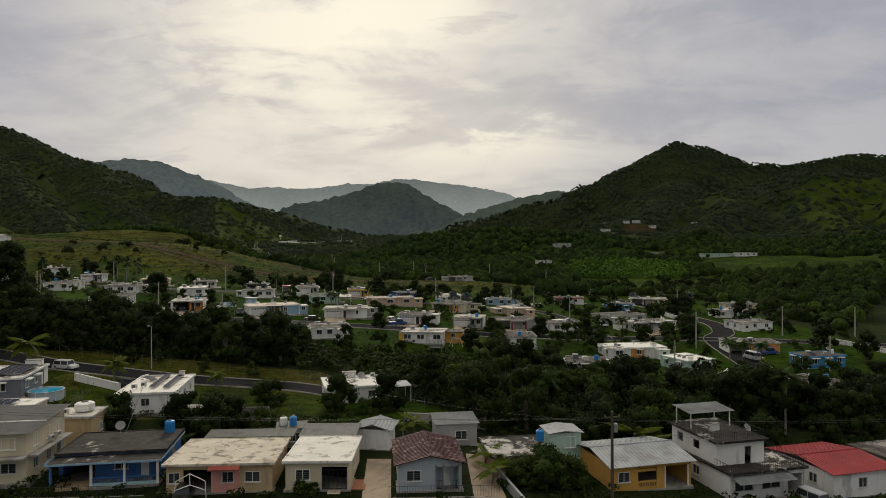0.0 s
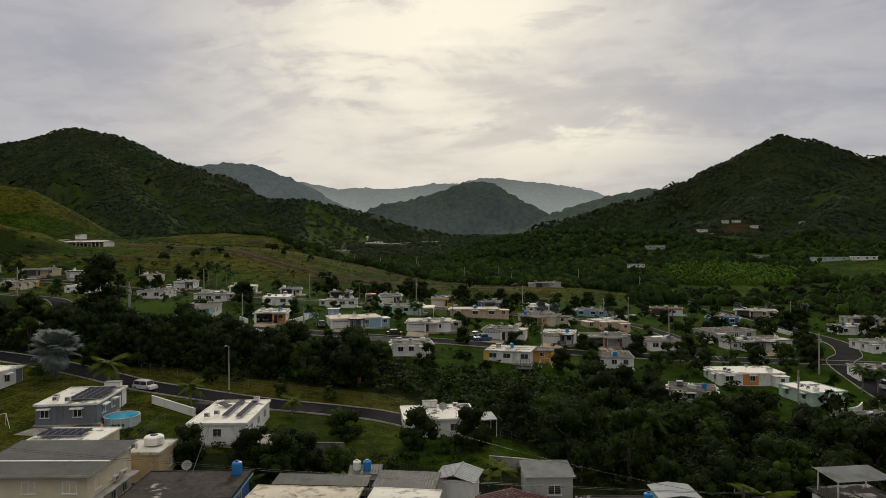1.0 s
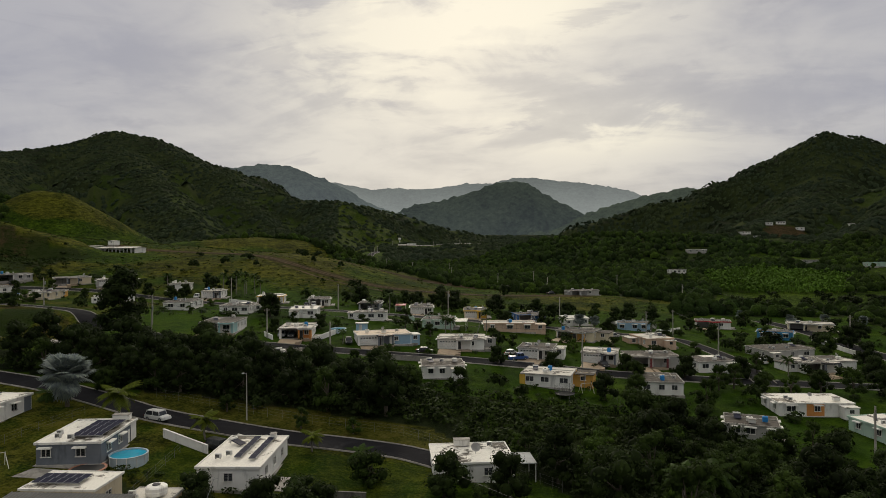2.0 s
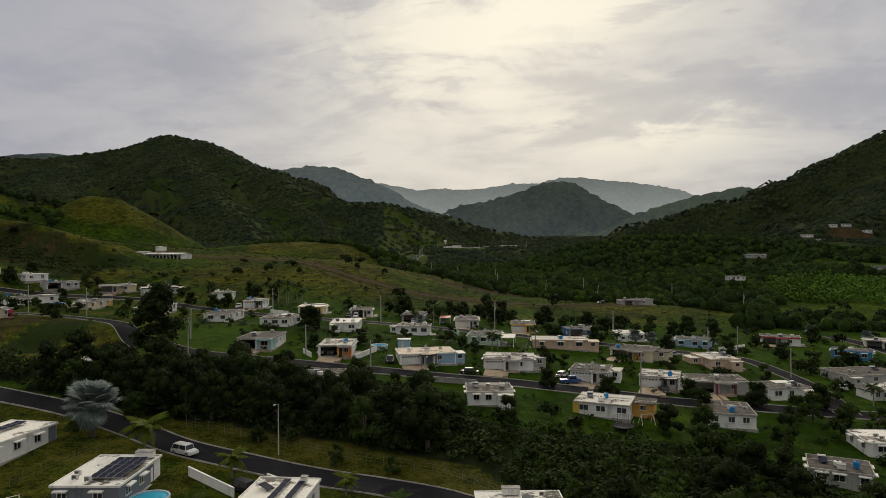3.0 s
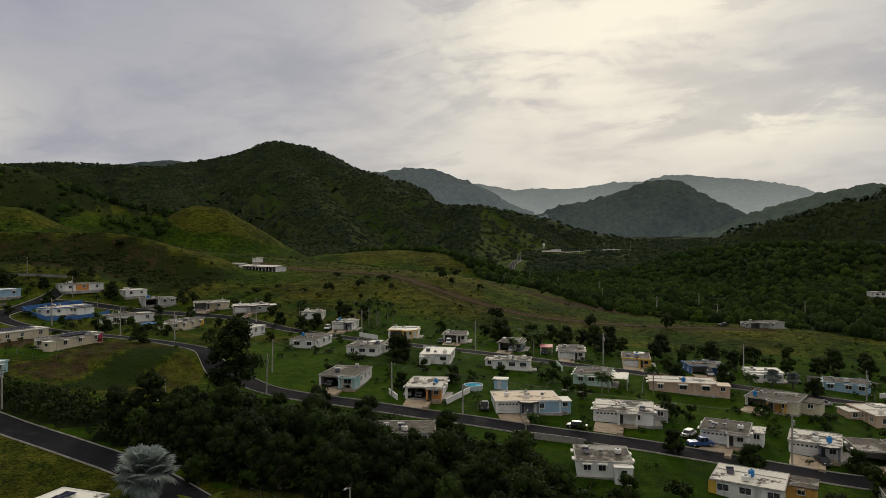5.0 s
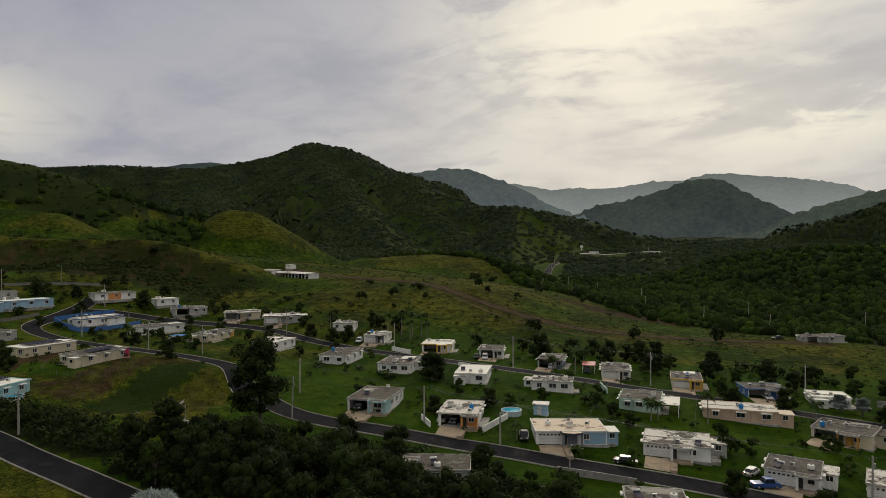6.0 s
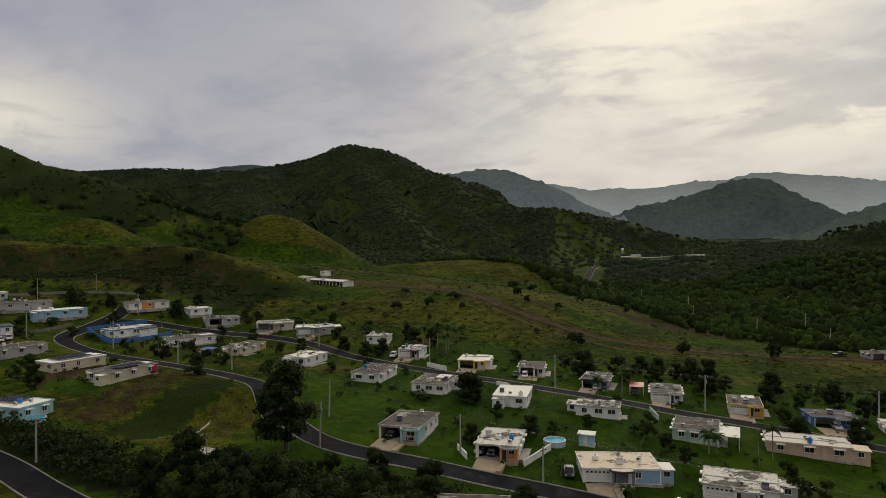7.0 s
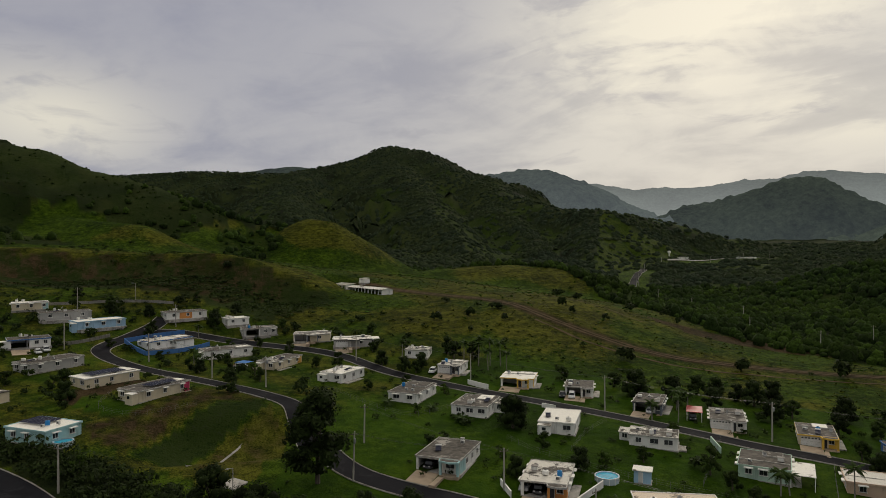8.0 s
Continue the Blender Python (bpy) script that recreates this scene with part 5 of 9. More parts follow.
# x, y, turn, width, depth, wall, roof, kind, trim, accents, label
TOWN_HOUSES = [
    (-180, 178, 5, 8, 15.6, "cream", "worn", "backs", None, [("E", 6.0, 7.7, "magenta")], "long cream concrete house with a magenta end wall"),
    (-205, 179, 0, 8, 15.7, "cream", "white", "backs", None, [], "cream flat-roofed house with panels on its roof"),
    (-232, 177, 7, 8, 17, "stone", "grey", "backs", None, [], "long grey flat-roofed concrete house"),
    (-258, 183, -20, 8, 12, "white", "grey", "carport_e", "blue", [], "white house with an open two-car port and blue roof edge"),
    (-298, 202, -22, 8, 12, "cream", "white", "backs", None, [("E", 4.0, 5.9, "aqua")], "cream house with an aqua end wall below the hill"),
    (-280, 206, -20, 8, 17, "stone", "grey", "backs", None, [], "low grey concrete house with a wide flat roof"),
    (-266, 211, -8, 8, 17, "sky", "white", "backs", None, [], "pale blue house with a sealed white roof"),
    (-259, 243, -18, 8, 16, "white", "worn", "backs", None, [("E", -3.0, 2.0, "orange")], "white house with an orange centre wall"),
    (-239, 221, 0, 8, 17, "white", "worn", "backs", "blue", [], "white house behind a blue boundary wall"),
    (-218, 231, -20, 8, 17, "white", "worn", "backs", None, [], "white flat-roofed house beside the bend"),
    (-229, 256, -30, 8, 13, "stone", "grey", "carport_e", None, [], "grey house with an open car port"),
    (-243, 256, -20, 7, 9, "white", "white", "backs", None, [], "small white house at the foot of the slope"),
    (-190, 231, 10, 7, 15, "cream", "worn", "backs", None, [("E", 5.0, 7.3, "amber")], "cream house with an amber end and blue tarpaulin"),
    (-207, 264, 40, 14, 9, "cream", "worn", "carport", None, [], "cream house with a shaded car port"),
    (-188, 266, 43, 14, 9, "stone", "white", "garage", "dark", [], "grey house with a white panelled garage front"),
    (-161, 230, 5, 8, 12, "white", "white", "backs", None, [], "white house with a clean white roof"),
    (-131.5, 226.5, 12, 8.5, 14.5, "white", "grey", "backs", None, [], "white house under a weathered grey roof"),
    (-139, 260, 15, 7.5, 10, "white", "worn", "garage", None, [], "white house with a panelled garage door"),
    (-115, 261, 18, 10, 10, "white", "white", "carport", "yellow", [("S", 0.6, 1.5, "yellow"), ("E", -4.8, -3.0, "yellow")], "white house with yellow posts and an open car port"),
    (-110.5, 226, 13, 9.5, 12.5, "white", "worn", "backs", None, [], "white house with a stained roof and blue tank"),
    (-96, 263.5, 18, 8, 9.5, "white", "grey", "carport", None, [], "white house with two cars in front"),
    (-87, 227, 15, 8.5, 13, "white", "white", "backs", None, [], "bright white house with a sealed white roof"),
    (-75, 192.5, 15, 8.5, 12, "white", "worn", "carport", None, [("S", 1.4, 4.0, "orange"), ("E", -5.9, -4.2, "orange")], "white house with a stained roof and orange front"),
    (-158, 267, 20, 8, 7, "white", "worn", "backs", None, [], "small white house among trees"),
    (-74, 260, 8, 7.5, 11.5, "grey", "grey", "carport", "dark", [], "dark grey house with a shaded car port"),
    (-64.5, 228.5, 12, 10.5, 7, "white", "worn", "backs", None, [], "white house with pale panels on a worn roof"),
    (-53.5, 257, 12, 8, 11.5, "white", "grey", "garage", None, [], "white house with garage and grey roof"),
    (-33.5, 257, 8, 8, 11, "cream", "worn", "garage", "yellow", [("S", 2.2, 3.9, "yellow")], "cream house with a yellow porch and garage"),
    (-41, 226, 5, 9.5, 11, "mint", "grey", "backs", None, [], "pale green house with a grey roof"),
    (-5, 171.5, -9, 11, 9, "white", "worn", "backs", None, [("S", -5.9, -4.6, "yellow"), ("E", -0.5, 4.9, "amber")], "white house with yellow corner walls"),
    (-8.5, 196, -6, 9, 9, "white", "grey", "garage", None, [], "white house with a wide garage door"),
    (8, 198.5, -8, 9, 9, "white", "worn", "garage", None, [], "white house with a dark car before its garage"),
    (21, 201, 8, 13, 8.5, "stone", "grey", "carport", None, [("S", -5.5, -3.2, "maroon")], "long grey house with a dark red wall"),
    (25, 229, 20, 8.5, 11.5, "peach", "worn", "backs", None, [], "peach concrete house beside the street"),
    (-19, 230, 8, 16, 8, "peach", "worn", "backs", None, [], "long peach house with a stained roof"),
    (3, 227.5, -17, 11.5, 10, "cream", "grey", "carport", None, [("S", 1.0, 2.6, "amber")], "cream house under a wide grey roof"),
    (2, 260, 10, 9, 8, "white", "white", "backs", None, [], "white house behind silver palms"),
    (-14, 258, 20, 10.5, 8, "blue", "grey", "carport", None, [], "deep blue house with a car port"),
    (23, 261, -5, 11, 8, "sky", "grey", "backs", None, [], "pale blue house near the fields"),
    (-51, 194, 25, 14.5, 9.5, "white", "peach", "garage", None, [("S", -0.9, 1.2, "grey"), ("S", 2.6, 7.0, "sky")], "white house with a peach roof and dark porch"),
    (-29.5, 169, 15, 9.5, 9, "white", "grey", "backs", None, [], "white house with a blue tank on a grey roof"),
    (-66.5, 162.5, 24, 12, 8, "stone", "grey", "backs", None, [], "grey flat-roofed house among the trees below the street"),
    (-29.5, 198.5, 6, 12.5, 10, "white", "worn", "garage", None, [], "white house with a patchy worn roof"),
    (55, 286, -10, 12.5, 8, "white", "grey", "carport", "red", [], "white house with a red roof edge"),
    (71, 264, -20, 11, 7, "azure", "grey", "backs", None, [], "bright blue house by the road"),
    (61, 227, 22, 15, 10.5, "stone", "grey", "backs", None, [], "wide grey concrete house"),
    (91, 290, -15, 15, 8, "cream", "worn", "carport", None, [], "cream house near the fields"),
    (66, 211, 22, 16, 8.5, "white", "worn", "carport", None, [], "long white house with an open porch"),
    (49, 170, 8, 15, 8.5, "white", "white", "backs", None, [("S", -2.0, 1.6, "orange")], "white flat-roofed house with a red awning wall"),
    (20, 177, 0, 9, 10.5, "white", "grey", "backs", None, [], "white house with a grey roof among trees"),
    (33, 151, -12, 9, 7.5, "stone", "grey", "backs", None, [], "weathered concrete house with a stained roof"),
    (36, 202, 20, 10, 8, "white", "worn", "backs", None, [], "white house on the corner"),
    (58, 155, 20, 8, 9.5, "mint", "white", "backs", None, [], "pale green house with a white roof"),
    (82, 175, -5, 13, 7.5, "white", "worn", "carport", None, [("S", 3.0, 6.4, "orange")], "white house with an orange side wing"),
    (90, 157, 12, 10, 6.5, "azure", "grey", "backs", None, [], "blue flat-roofed house at the lane"),
    (72, 130, 30, 14, 9, "stone", "grey", "backs", None, [], "grey house with a stained flat roof"),
    (61, 134, 20, 7, 7, "stone", "grey", "backs", "sky", [], "grey house with a pale blue parapet"),
    (100, 214, 10, 12, 8, "white", "grey", "backs", None, [], "white house by the east lane"),
    (108, 246, 0, 13, 8, "white", "worn", "backs", None, [], "white house near a line of trees"),
    (122, 270, 5, 12, 8, "cream", "grey", "carport", None, [], "cream house near a line of trees"),
    (8, 371, 32, 17, 6.5, "stone", "grey", "carport", None, [], "long low house alone on the field edge"),
    (77, 500, 20, 10, 8, "white", "worn", "backs", None, [], "white house with pale roofs beside the plantation"),
    (113, 620, 8, 16, 6, "stone", "white", "backs", None, [], "long low shed with a pale roof among trees"),
    (222, 530, 4, 24, 9, "mint", "green", "backs", None, [], "long building with a green roof beyond the plantation"),
    (243, 524, 4, 16, 7, "white", "white", "backs", None, [], "long white building below a green-roofed one"),
    (186, 562, 2, 14, 6, "stone", "grey", "backs", None, [], "low grey shed at a clearing"),
    (-245, 1046, 10, 20, 9, "white", "white", "backs", None, [], "white building high in the valley"),
    (-165, 1090, 10, 26, 10, "white", "white", "backs", None, [], "white building high in the valley"),
    (196, 788, 15, 10, 7, "white", "worn", "backs", None, [], "white house on the wooded slope"),
    (206, 778, -15, 8, 6, "white", "worn", "backs", None, [], "pale house lower on the wooded slope"),
    (232, 826, 5, 7, 5, "white", "white", "backs", None, [], "small white house on a bare rise"),
    (246, 830, -5, 9, 5, "white", "white", "backs", None, [], "small white house on a bare rise"),
    (262, 816, -30, 8, 5, "white", "white", "backs", None, [], "small white house at the edge of a bare rise"),
    (233, 1160, 5, 14, 8, "white", "white", "backs", None, [], "white house high on the wooded slope"),
    (302, 784, 0, 5, 5, "white", "worn", "backs", None, [], "small white hut high on the slope"),
]

# roofs with panels: middle of the array, columns, rows
SOLAR_ROOFS = {(-180, 178): (0.9, 0.8, 4, 5), (-205, 179): (-0.2, -0.4, 6, 6)}

# lower rooms built on later: wall, roof, side, width, depth, start
SIDE_WINGS = {(-5, 171.5): ("amber", "grey", "E", 4.4, 5.2, 0.2), (-51, 194): ("sky", "white", "E", 2.6, 4.0, -3.6), (-29.5, 198.5): ("stone", "worn", "E", 3.2, 4.6, 0.0), (-8.5, 196): ("white", "worn", "E", 2.6, 5.0, -1.0),
              (3, 227.5): ("cream", "grey", "E", 4.0, 5.5, -1.0), (-19, 230): ("peach", "peach", "E", 3.4, 4.0, -3.6), (25, 229): ("peach", "worn", "W", 3.0, 5.0, 0.0), (-64.5, 228.5): ("white", "worn", "W", 2.4, 4.0, -0.8),
              (-110.5, 226): ("white", "worn", "E", 3.0, 5.0, 0.5), (61, 227): ("stone", "grey", "E", 3.6, 6.0, -1.0), (66, 211): ("white", "grey", "W", 3.2, 5.0, -2.0), (-188, 266): ("dark", "white", "E", 3.0, 6.0, -1.0), (-239, 221): ("white", "grey", "E", 3.0, 7.0, 0.0)}

for number, (hx, hy, ha, hw, hd, wall_key, roof_key, kind_key, trim_key, accent_list, text) in enumerate(TOWN_HOUSES):
    rnd = random.Random(100 + number)
    if kind_key == "backs":
        hole_list = backs(hw, hd, rnd)
    elif kind_key == "carport_e":
        hole_list = [("carport", "E", -hd / 2 + 3.4, 5.2), ("window", "E", 2.0, 1.2), ("window", "S", 0.0, 1.2), ("window", "E", hd / 2 - 1.5, 1.1)]
    else:
        hole_list = fronts(hw, hd, rnd, kind_key, 4.6 if hw > 8 else 4.2)
    made = house(hx, hy, ha, hw, hd, 2.5, wall_key, roof_key, hole_list, text, trim_key, accent_list, shade=number % 2 == 0)
    if abs(hy) < 400:
        if kind_key in ("garage", "carport"):
            first = accent_list[0][3] if accent_list else None
            entry_porch(made, hw, hd, 2.5, roof_key, trim_key or ("dark" if wall_key == "white" and number % 2 else "stone"), first or ("grey" if number % 2 else wall_key), rnd, 4.6 if hw > 8 else 4.2)
        elif number % 3 == 0 and (hx, hy) not in ((72, 130), (90, 157)) or (hx, hy) == (-29.5, 169):
            laundry_room(made, hw, hd, 2.5, wall_key, rnd)
        roof_details(made, hw, hd, 2.5, roof_key, rnd)
        if (hx, hy) in SIDE_WINGS:
            side_wing(made, hw, hd, 2.5, *SIDE_WINGS[hx, hy])
        if (hx, hy) in SOLAR_ROOFS:
            solar_array(made, *SOLAR_ROOFS[hx, hy])
        else:
            dress_roof(made, hw, hd, 500 + number)

# ---- the house with the arched car port at the bend ----
made = house(-96.5, 190.5, 12, 9.4, 13, 2.6, "white", "grey", [("carport", "S", -2.0, 4.6), ("window", "E", -2.2, 1.4), ("window", "E", 1.2, 1.2), ("window", "E", 4.6, 1.1), ("window", "S", 2.6, 1.8)],
             "white house with an arched car port and aqua side", None, [("E", -6.4, -3.2, "aqua"), ("S", 3.8, 4.6, "aqua")])
entry_porch(made, 9.4, 13, 2.6, "grey", "aqua", "aqua", random.Random(9), 4.9)
sun_heater(made, -1.6, -2.0, 20)
air_unit(made, 1.8, 3.6)
roof_hatch(made, 1.2, 5.0, 0.7, 0.7, 0.7)

# ---- the aqua house with the panelled roof ----
made = house(-172, 146.5, 12, 12, 8.5, 2.7, "aqua", "white", [("window", "S", -3.5, 1.4), ("window", "S", 0.5, 1.2), ("window", "E", -2, 1.2), ("window", "E", 2.0, 1.2)], "pale aqua house with many roof panels", None, [], 0.45, shade=True)
solar_array(made, -2.1, 0.9, 7, 3)
water_tank(made, 2.2, -0.8, True, 0.5, 1.0)
air_unit(made, 3.8, 0.5)
air_unit(made, 2.8, -2.4)

# ---- houses south of the wooded belt ----
made = house(-70, 104, 14, 8.6, 12, 2.7, "grey", "peeling", [("window", "S", -3.0, 1.2), ("window", "S", 1.6, 1.2), ("window", "E", -3.5, 1.3), ("window", "E", 0.2, 1.2), ("door", "E", 3.4, 0.9)],
             "slate grey house with white trim and roof panels", None, [("E", 3.9, 5.9, "white")], 0.3, shade=True)
solar_array(made, 1.55, -0.2, 4, 5, 0, 1.05, 1.6)
roof_hatch(made, 2.6, 5.0, 2.4, 1.2, 0.8)
air_unit(made, -2.8, -2.6)
air_unit(made, -2.2, -4.3)
air_unit(made, -0.2, -4.9)
made = house(-46.5, 106, 9, 8.4, 14, 2.7, "white", "white", [("window", "S", 0.0, 1.2), ("window", "E", -4.0, 1.2), ("window", "E", 0.0, 1.2), ("window", "E", 4.0, 1.2)], "white house with two long rows of roof panels", None, [], 0.3)
solar_array(made, 0.2, 0.8, 1, 6, 0, 1.0, 1.6)
solar_array(made, 2.4, 0.2, 1, 6, 0, 1.0, 1.6)
sun_heater(made, -1.8, 2.6, 60)
air_unit(made, -1.4, -2.6)
air_unit(made, -2.4, -4.0)
roof_hatch(made, 2.6, 5.2, 0.8, 0.8, 0.8)
made = house(-94, 108, 4, 8.4, 14.5, 2.7, "white", "white", [("window", "S", 0.0, 1.2), ("window", "E", -4.4, 1.2), ("window", "E", -0.4, 1.2), ("window", "E", 3.4, 1.2)], "cream house with a white roof and solar panels", None, [("E", 5.6, 7.1, "grey")], 0.4, shade=True)
solar_array(made, -0.6, 1.6, 2, 5, 0, 1.0, 1.6)
sun_heater(made, -2.2, -1.6, 90)
dish(made, 2.6, -4.2)
made = house(-112, 104, 4, 8.4, 14, 2.7, "cream", "white", [("window", "E", -4.4, 1.2), ("window", "E", 0.0, 1.2), ("window", "E", 3.4, 1.2)], "cream house with a small yellow roof room", None, [], 0.4)
roof_hatch(made, 1.0, 4.5, 1.6, 1.2, 0.9)
air_unit(made, -1.0, 1.0)
made = house(-15.4, 115.6, 15, 11.5, 9, 2.7, "white", "peeling", [("window", "S", -3, 1.2), ("window", "S", 2, 1.2), ("window", "E", 0, 1.2)], "white house with a cracked sealed roof", None, [], 0.4)
roof_hatch(made, -1.0, 3.2, 2.4, 1.0, 0.9)
dish(made, 0.6, -1.2, 0.7)
air_unit(made, 3.2, 2.4)


def railing_bars(bm, x0, x1, y, z0, z1, step=0.14):
    """Upright iron bars between two rails along x."""
    box(bm, x0, x1, y - 0.02, y + 0.02, z1 - 0.05, z1)
    box(bm, x0, x1, y - 0.02, y + 0.02, z0 + 0.05, z0 + 0.1)
    n = max(2, int((x1 - x0) / step))
    for i in range(n + 1):
        q = x0 + i * (x1 - x0) / n
        box(bm, q - 0.012, q + 0.012, y - 0.012, y + 0.012, z0, z1)


def sheet_roof(bm, w, d, z0, z1, rib=0.35, thick=0.03):
    """A ribbed metal sheet from the low edge (south, z0) to the high edge (north, z1)."""
    n = int(w / rib)
    rows = []
    for y, z in ((-d / 2, z0), (d / 2, z1)):
        row = []
        for i in range(n + 1):
            x = -w / 2 + i * w / n
            row += [bm.verts.new((x, y, z)), bm.verts.new((x + 0.06, y, z + 0.05)), bm.verts.new((x + 0.12, y, z))]
        rows.append(row)
    for i in range(len(rows[0]) - 1):
        bm.faces.new((rows[0][i], rows[0][i + 1], rows[1][i + 1], rows[1][i]))
    bmesh.ops.solidify(bm, geom=bm.faces[:], thickness=thick)


TIN = surface("tin_grey", (0.24, 0.24, 0.23), 0.55, 0.25, 1.0, 0.05, stain=(0.14, 0.12, 0.10), stain_size=0.5, stain_amount=0.4, spec=0.2)
TIN_PALE = surface("tin_pale", (0.36, 0.38, 0.39), 0.7, 0.25, 1.0, 0.05, stain=(0.22, 0.21, 0.20), stain_size=0.5, stain_amount=0.35, spec=0.2)
TIN_MAROON = surface("tin_maroon", (0.055, 0.014, 0.017), 0.75, 0.3, 1.0, 0.05, stain=(0.26, 0.19, 0.18), stain_size=0.9, stain_amount=0.30, spec=0.2)
TIN_RED = surface("tin_red", (0.30, 0.018, 0.022), 0.6, 0.3, 1.0, 0.05, stain=(0.30, 0.04, 0.04), stain_size=0.5, stain_amount=0.3)
ROOF["mould"] = roof_surface("roof_mouldy", (0.46, 0.44, 0.40), (0.032, 0.028, 0.025), 0.22, 0.1)
ROOF["white_stained"] = surface("roof_white_stained", (0.72, 0.69, 0.62), 0.9, 0.15, 1.0, 0.15, stain=(0.07, 0.06, 0.05), stain_size=0.55, stain_amount=0.26)
ROOF["cream"] = surface("roof_cream", (0.58, 0.52, 0.42), 0.9, 0.15, 1.0, 0.15, stain=(0.075, 0.062, 0.05), stain_size=0.6, stain_amount=0.44)


def gable_roof(bm, w, d, z0, rise, over=0.4, along="y", thick=0.06):
    """Two slopes meeting in a ridge along y (or x)."""
    a, b = w / 2 + over, d / 2 + over
    pts = [(-a, -b, z0), (0, -b, z0 + rise), (a, -b, z0), (-a, b, z0), (0, b, z0 + rise), (a, b, z0)] if along == "y" else [(-a, b, z0), (-a, 0, z0 + rise), (-a, -b, z0), (a, b, z0), (a, 0, z0 + rise), (a, -b, z0)]
    v = [bm.verts.new(p) for p in pts]
    bm.faces.new((v[0], v[1], v[4], v[3]))
    bm.faces.new((v[1], v[2], v[5], v[4]))
    bmesh.ops.recalc_face_normals(bm, faces=bm.faces[:])
    bmesh.ops.solidify(bm, geom=bm.faces[:], thickness=-thick)


def roof_ribs(bm, w, d, z0, rise, over=0.4, step=0.45, along="y"):
    a, b = w / 2 + over, d / 2 + over
    if along == "y":
        for i in range(int(2 * b / step)):
            y = -b + i * step
            for s in (-1, 1):
                rod(bm, (s * a, y, z0 + 0.08), (0, y, z0 + rise + 0.08), 0.025, 0.025, 4)
        rod(bm, (0, -b, z0 + rise + 0.08), (0, b, z0 + rise + 0.08), 0.09, 0.09, 6)
    else:
        for i in range(int(2 * a / step)):
            x = -a + i * step
            for s in (-1, 1):
                rod(bm, (x, s * b, z0 + 0.08), (x, 0, z0 + rise + 0.08), 0.025, 0.025, 4)
        rod(bm, (-a, 0, z0 + rise + 0.08), (a, 0, z0 + rise + 0.08), 0.09, 0.09, 6)


def shell(name, x, y, turn, w, d, h, wall, holes, label, category="house", group="houses of the near street", z=None):
    """Walls with windows and doors and no roof yet."""
    z = ground(x, y) if z is None else z
    o = thing(name, x, y, z + 0.1, turn, label, category, group)
    openings = [(s, u, 0.9 if k == "door" else ww, -0.1 if k in ("door", "carport", "garage") else 1.0, 2.05 if k == "door" else 2.4 if k == "carport" else 2.1) for k, s, u, ww in holes]
    part("wall", bmesh_of(lambda bm: wall_mesh(bm, w, d, h, openings)), paint(wall), o)
    part("foundation", bmesh_of(lambda bm: box(bm, -w / 2 - 0.2, w / 2 + 0.2, -d / 2 - 0.2, d / 2 + 0.2, -1.4, -0.1)), CONCRETE, o)
    for k, s, u, ww in holes:
        if k == "window":
            add_window(o, s, w, d, u, ww)
        elif k == "door":
            add_door(o, s, w, d, u, "white")
    o["roof_top"] = z + 0.1 + h
    return o


def porch(o, w, d, depth, h, key, posts=4, side="S", roof=None, rail=True, x0=None, x1=None):
    """A porch along the south front: posts, a railing and a slab."""
    x0, x1 = (-w / 2 if x0 is None else x0), (w / 2 if x1 is None else x1)
    y0 = -d / 2 - depth
    for i in range(posts):
        x = x0 + 0.15 + i * (x1 - x0 - 0.3) / (posts - 1)
        part("porch_post", bmesh_of(lambda bm: box(bm, x - 0.12, x + 0.12, y0, y0 + 0.24, -0.1, h)), WHITE_TRIM, o)
    part("porch_floor", bmesh_of(lambda bm: box(bm, x0, x1, y0 - 0.1, -d / 2 - 0.003, -1.0, -0.1)), CONCRETE, o)
    part("porch_roof", bmesh_of(lambda bm: box(bm, x0 - 0.2, x1 + 0.2, y0 - 0.25, -d / 2 + 0.3, h, h + 0.16)), roof or ROOF["mould"], o)
    if rail:
        def bars(bm):
            box(bm, x0, x1, y0 + 0.08, y0 + 0.15, 0.8, 0.88)
            box(bm, x0, x1, y0 + 0.08, y0 + 0.15, 0.05, 0.12)
            n = int((x1 - x0) / 0.22)
            for i in range(n):
                q = x0 + (i + 0.5) * (x1 - x0) / n
                box(bm, q - 0.03, q + 0.03, y0 + 0.09, y0 + 0.14, 0.12, 0.8)
        part("porch_railing", bmesh_of(bars), paint(key), o)


# ---- near street: two-storey cream house ----
o = shell("house", -54, 77.2, 7, 13, 9.5, 5.6, "cream", [("window", "S", -4.5, 1.6), ("window", "S", 0.0, 1.8), ("window", "S", 4.6, 1.6), ("window", "E", -2.6, 1.1), ("window", "E", 0.6, 1.1), ("window", "E", 3.2, 1.1), ("window", "W", 0, 1.2)],
          "two-storey cream concrete house with a ribbed grey roof")
for u in (-4.5, 0.2, 4.6):
    add_window(o, "S", 13, 9.5, u, 1.4, 1.2, 3.7)
for u in (-2.8, 0.2, 3.0):
    add_window(o, "E", 13, 9.5, u, 1.0, 1.4, 3.6)
part("floor_band", bmesh_of(lambda bm: box(bm, -6.6, 6.6, -5.9, 4.85, 2.75, 2.95)), CONCRETE, o)


def slope(bm):
    a, b = 7.1, 5.4
    v = [bm.verts.new(p) for p in ((-a, -b, 5.55), (a, -b, 5.55), (a, b, 6.35), (-a, b, 6.35))]
    bm.faces.new(v)
    bmesh.ops.solidify(bm, geom=bm.faces[:], thickness=0.14)


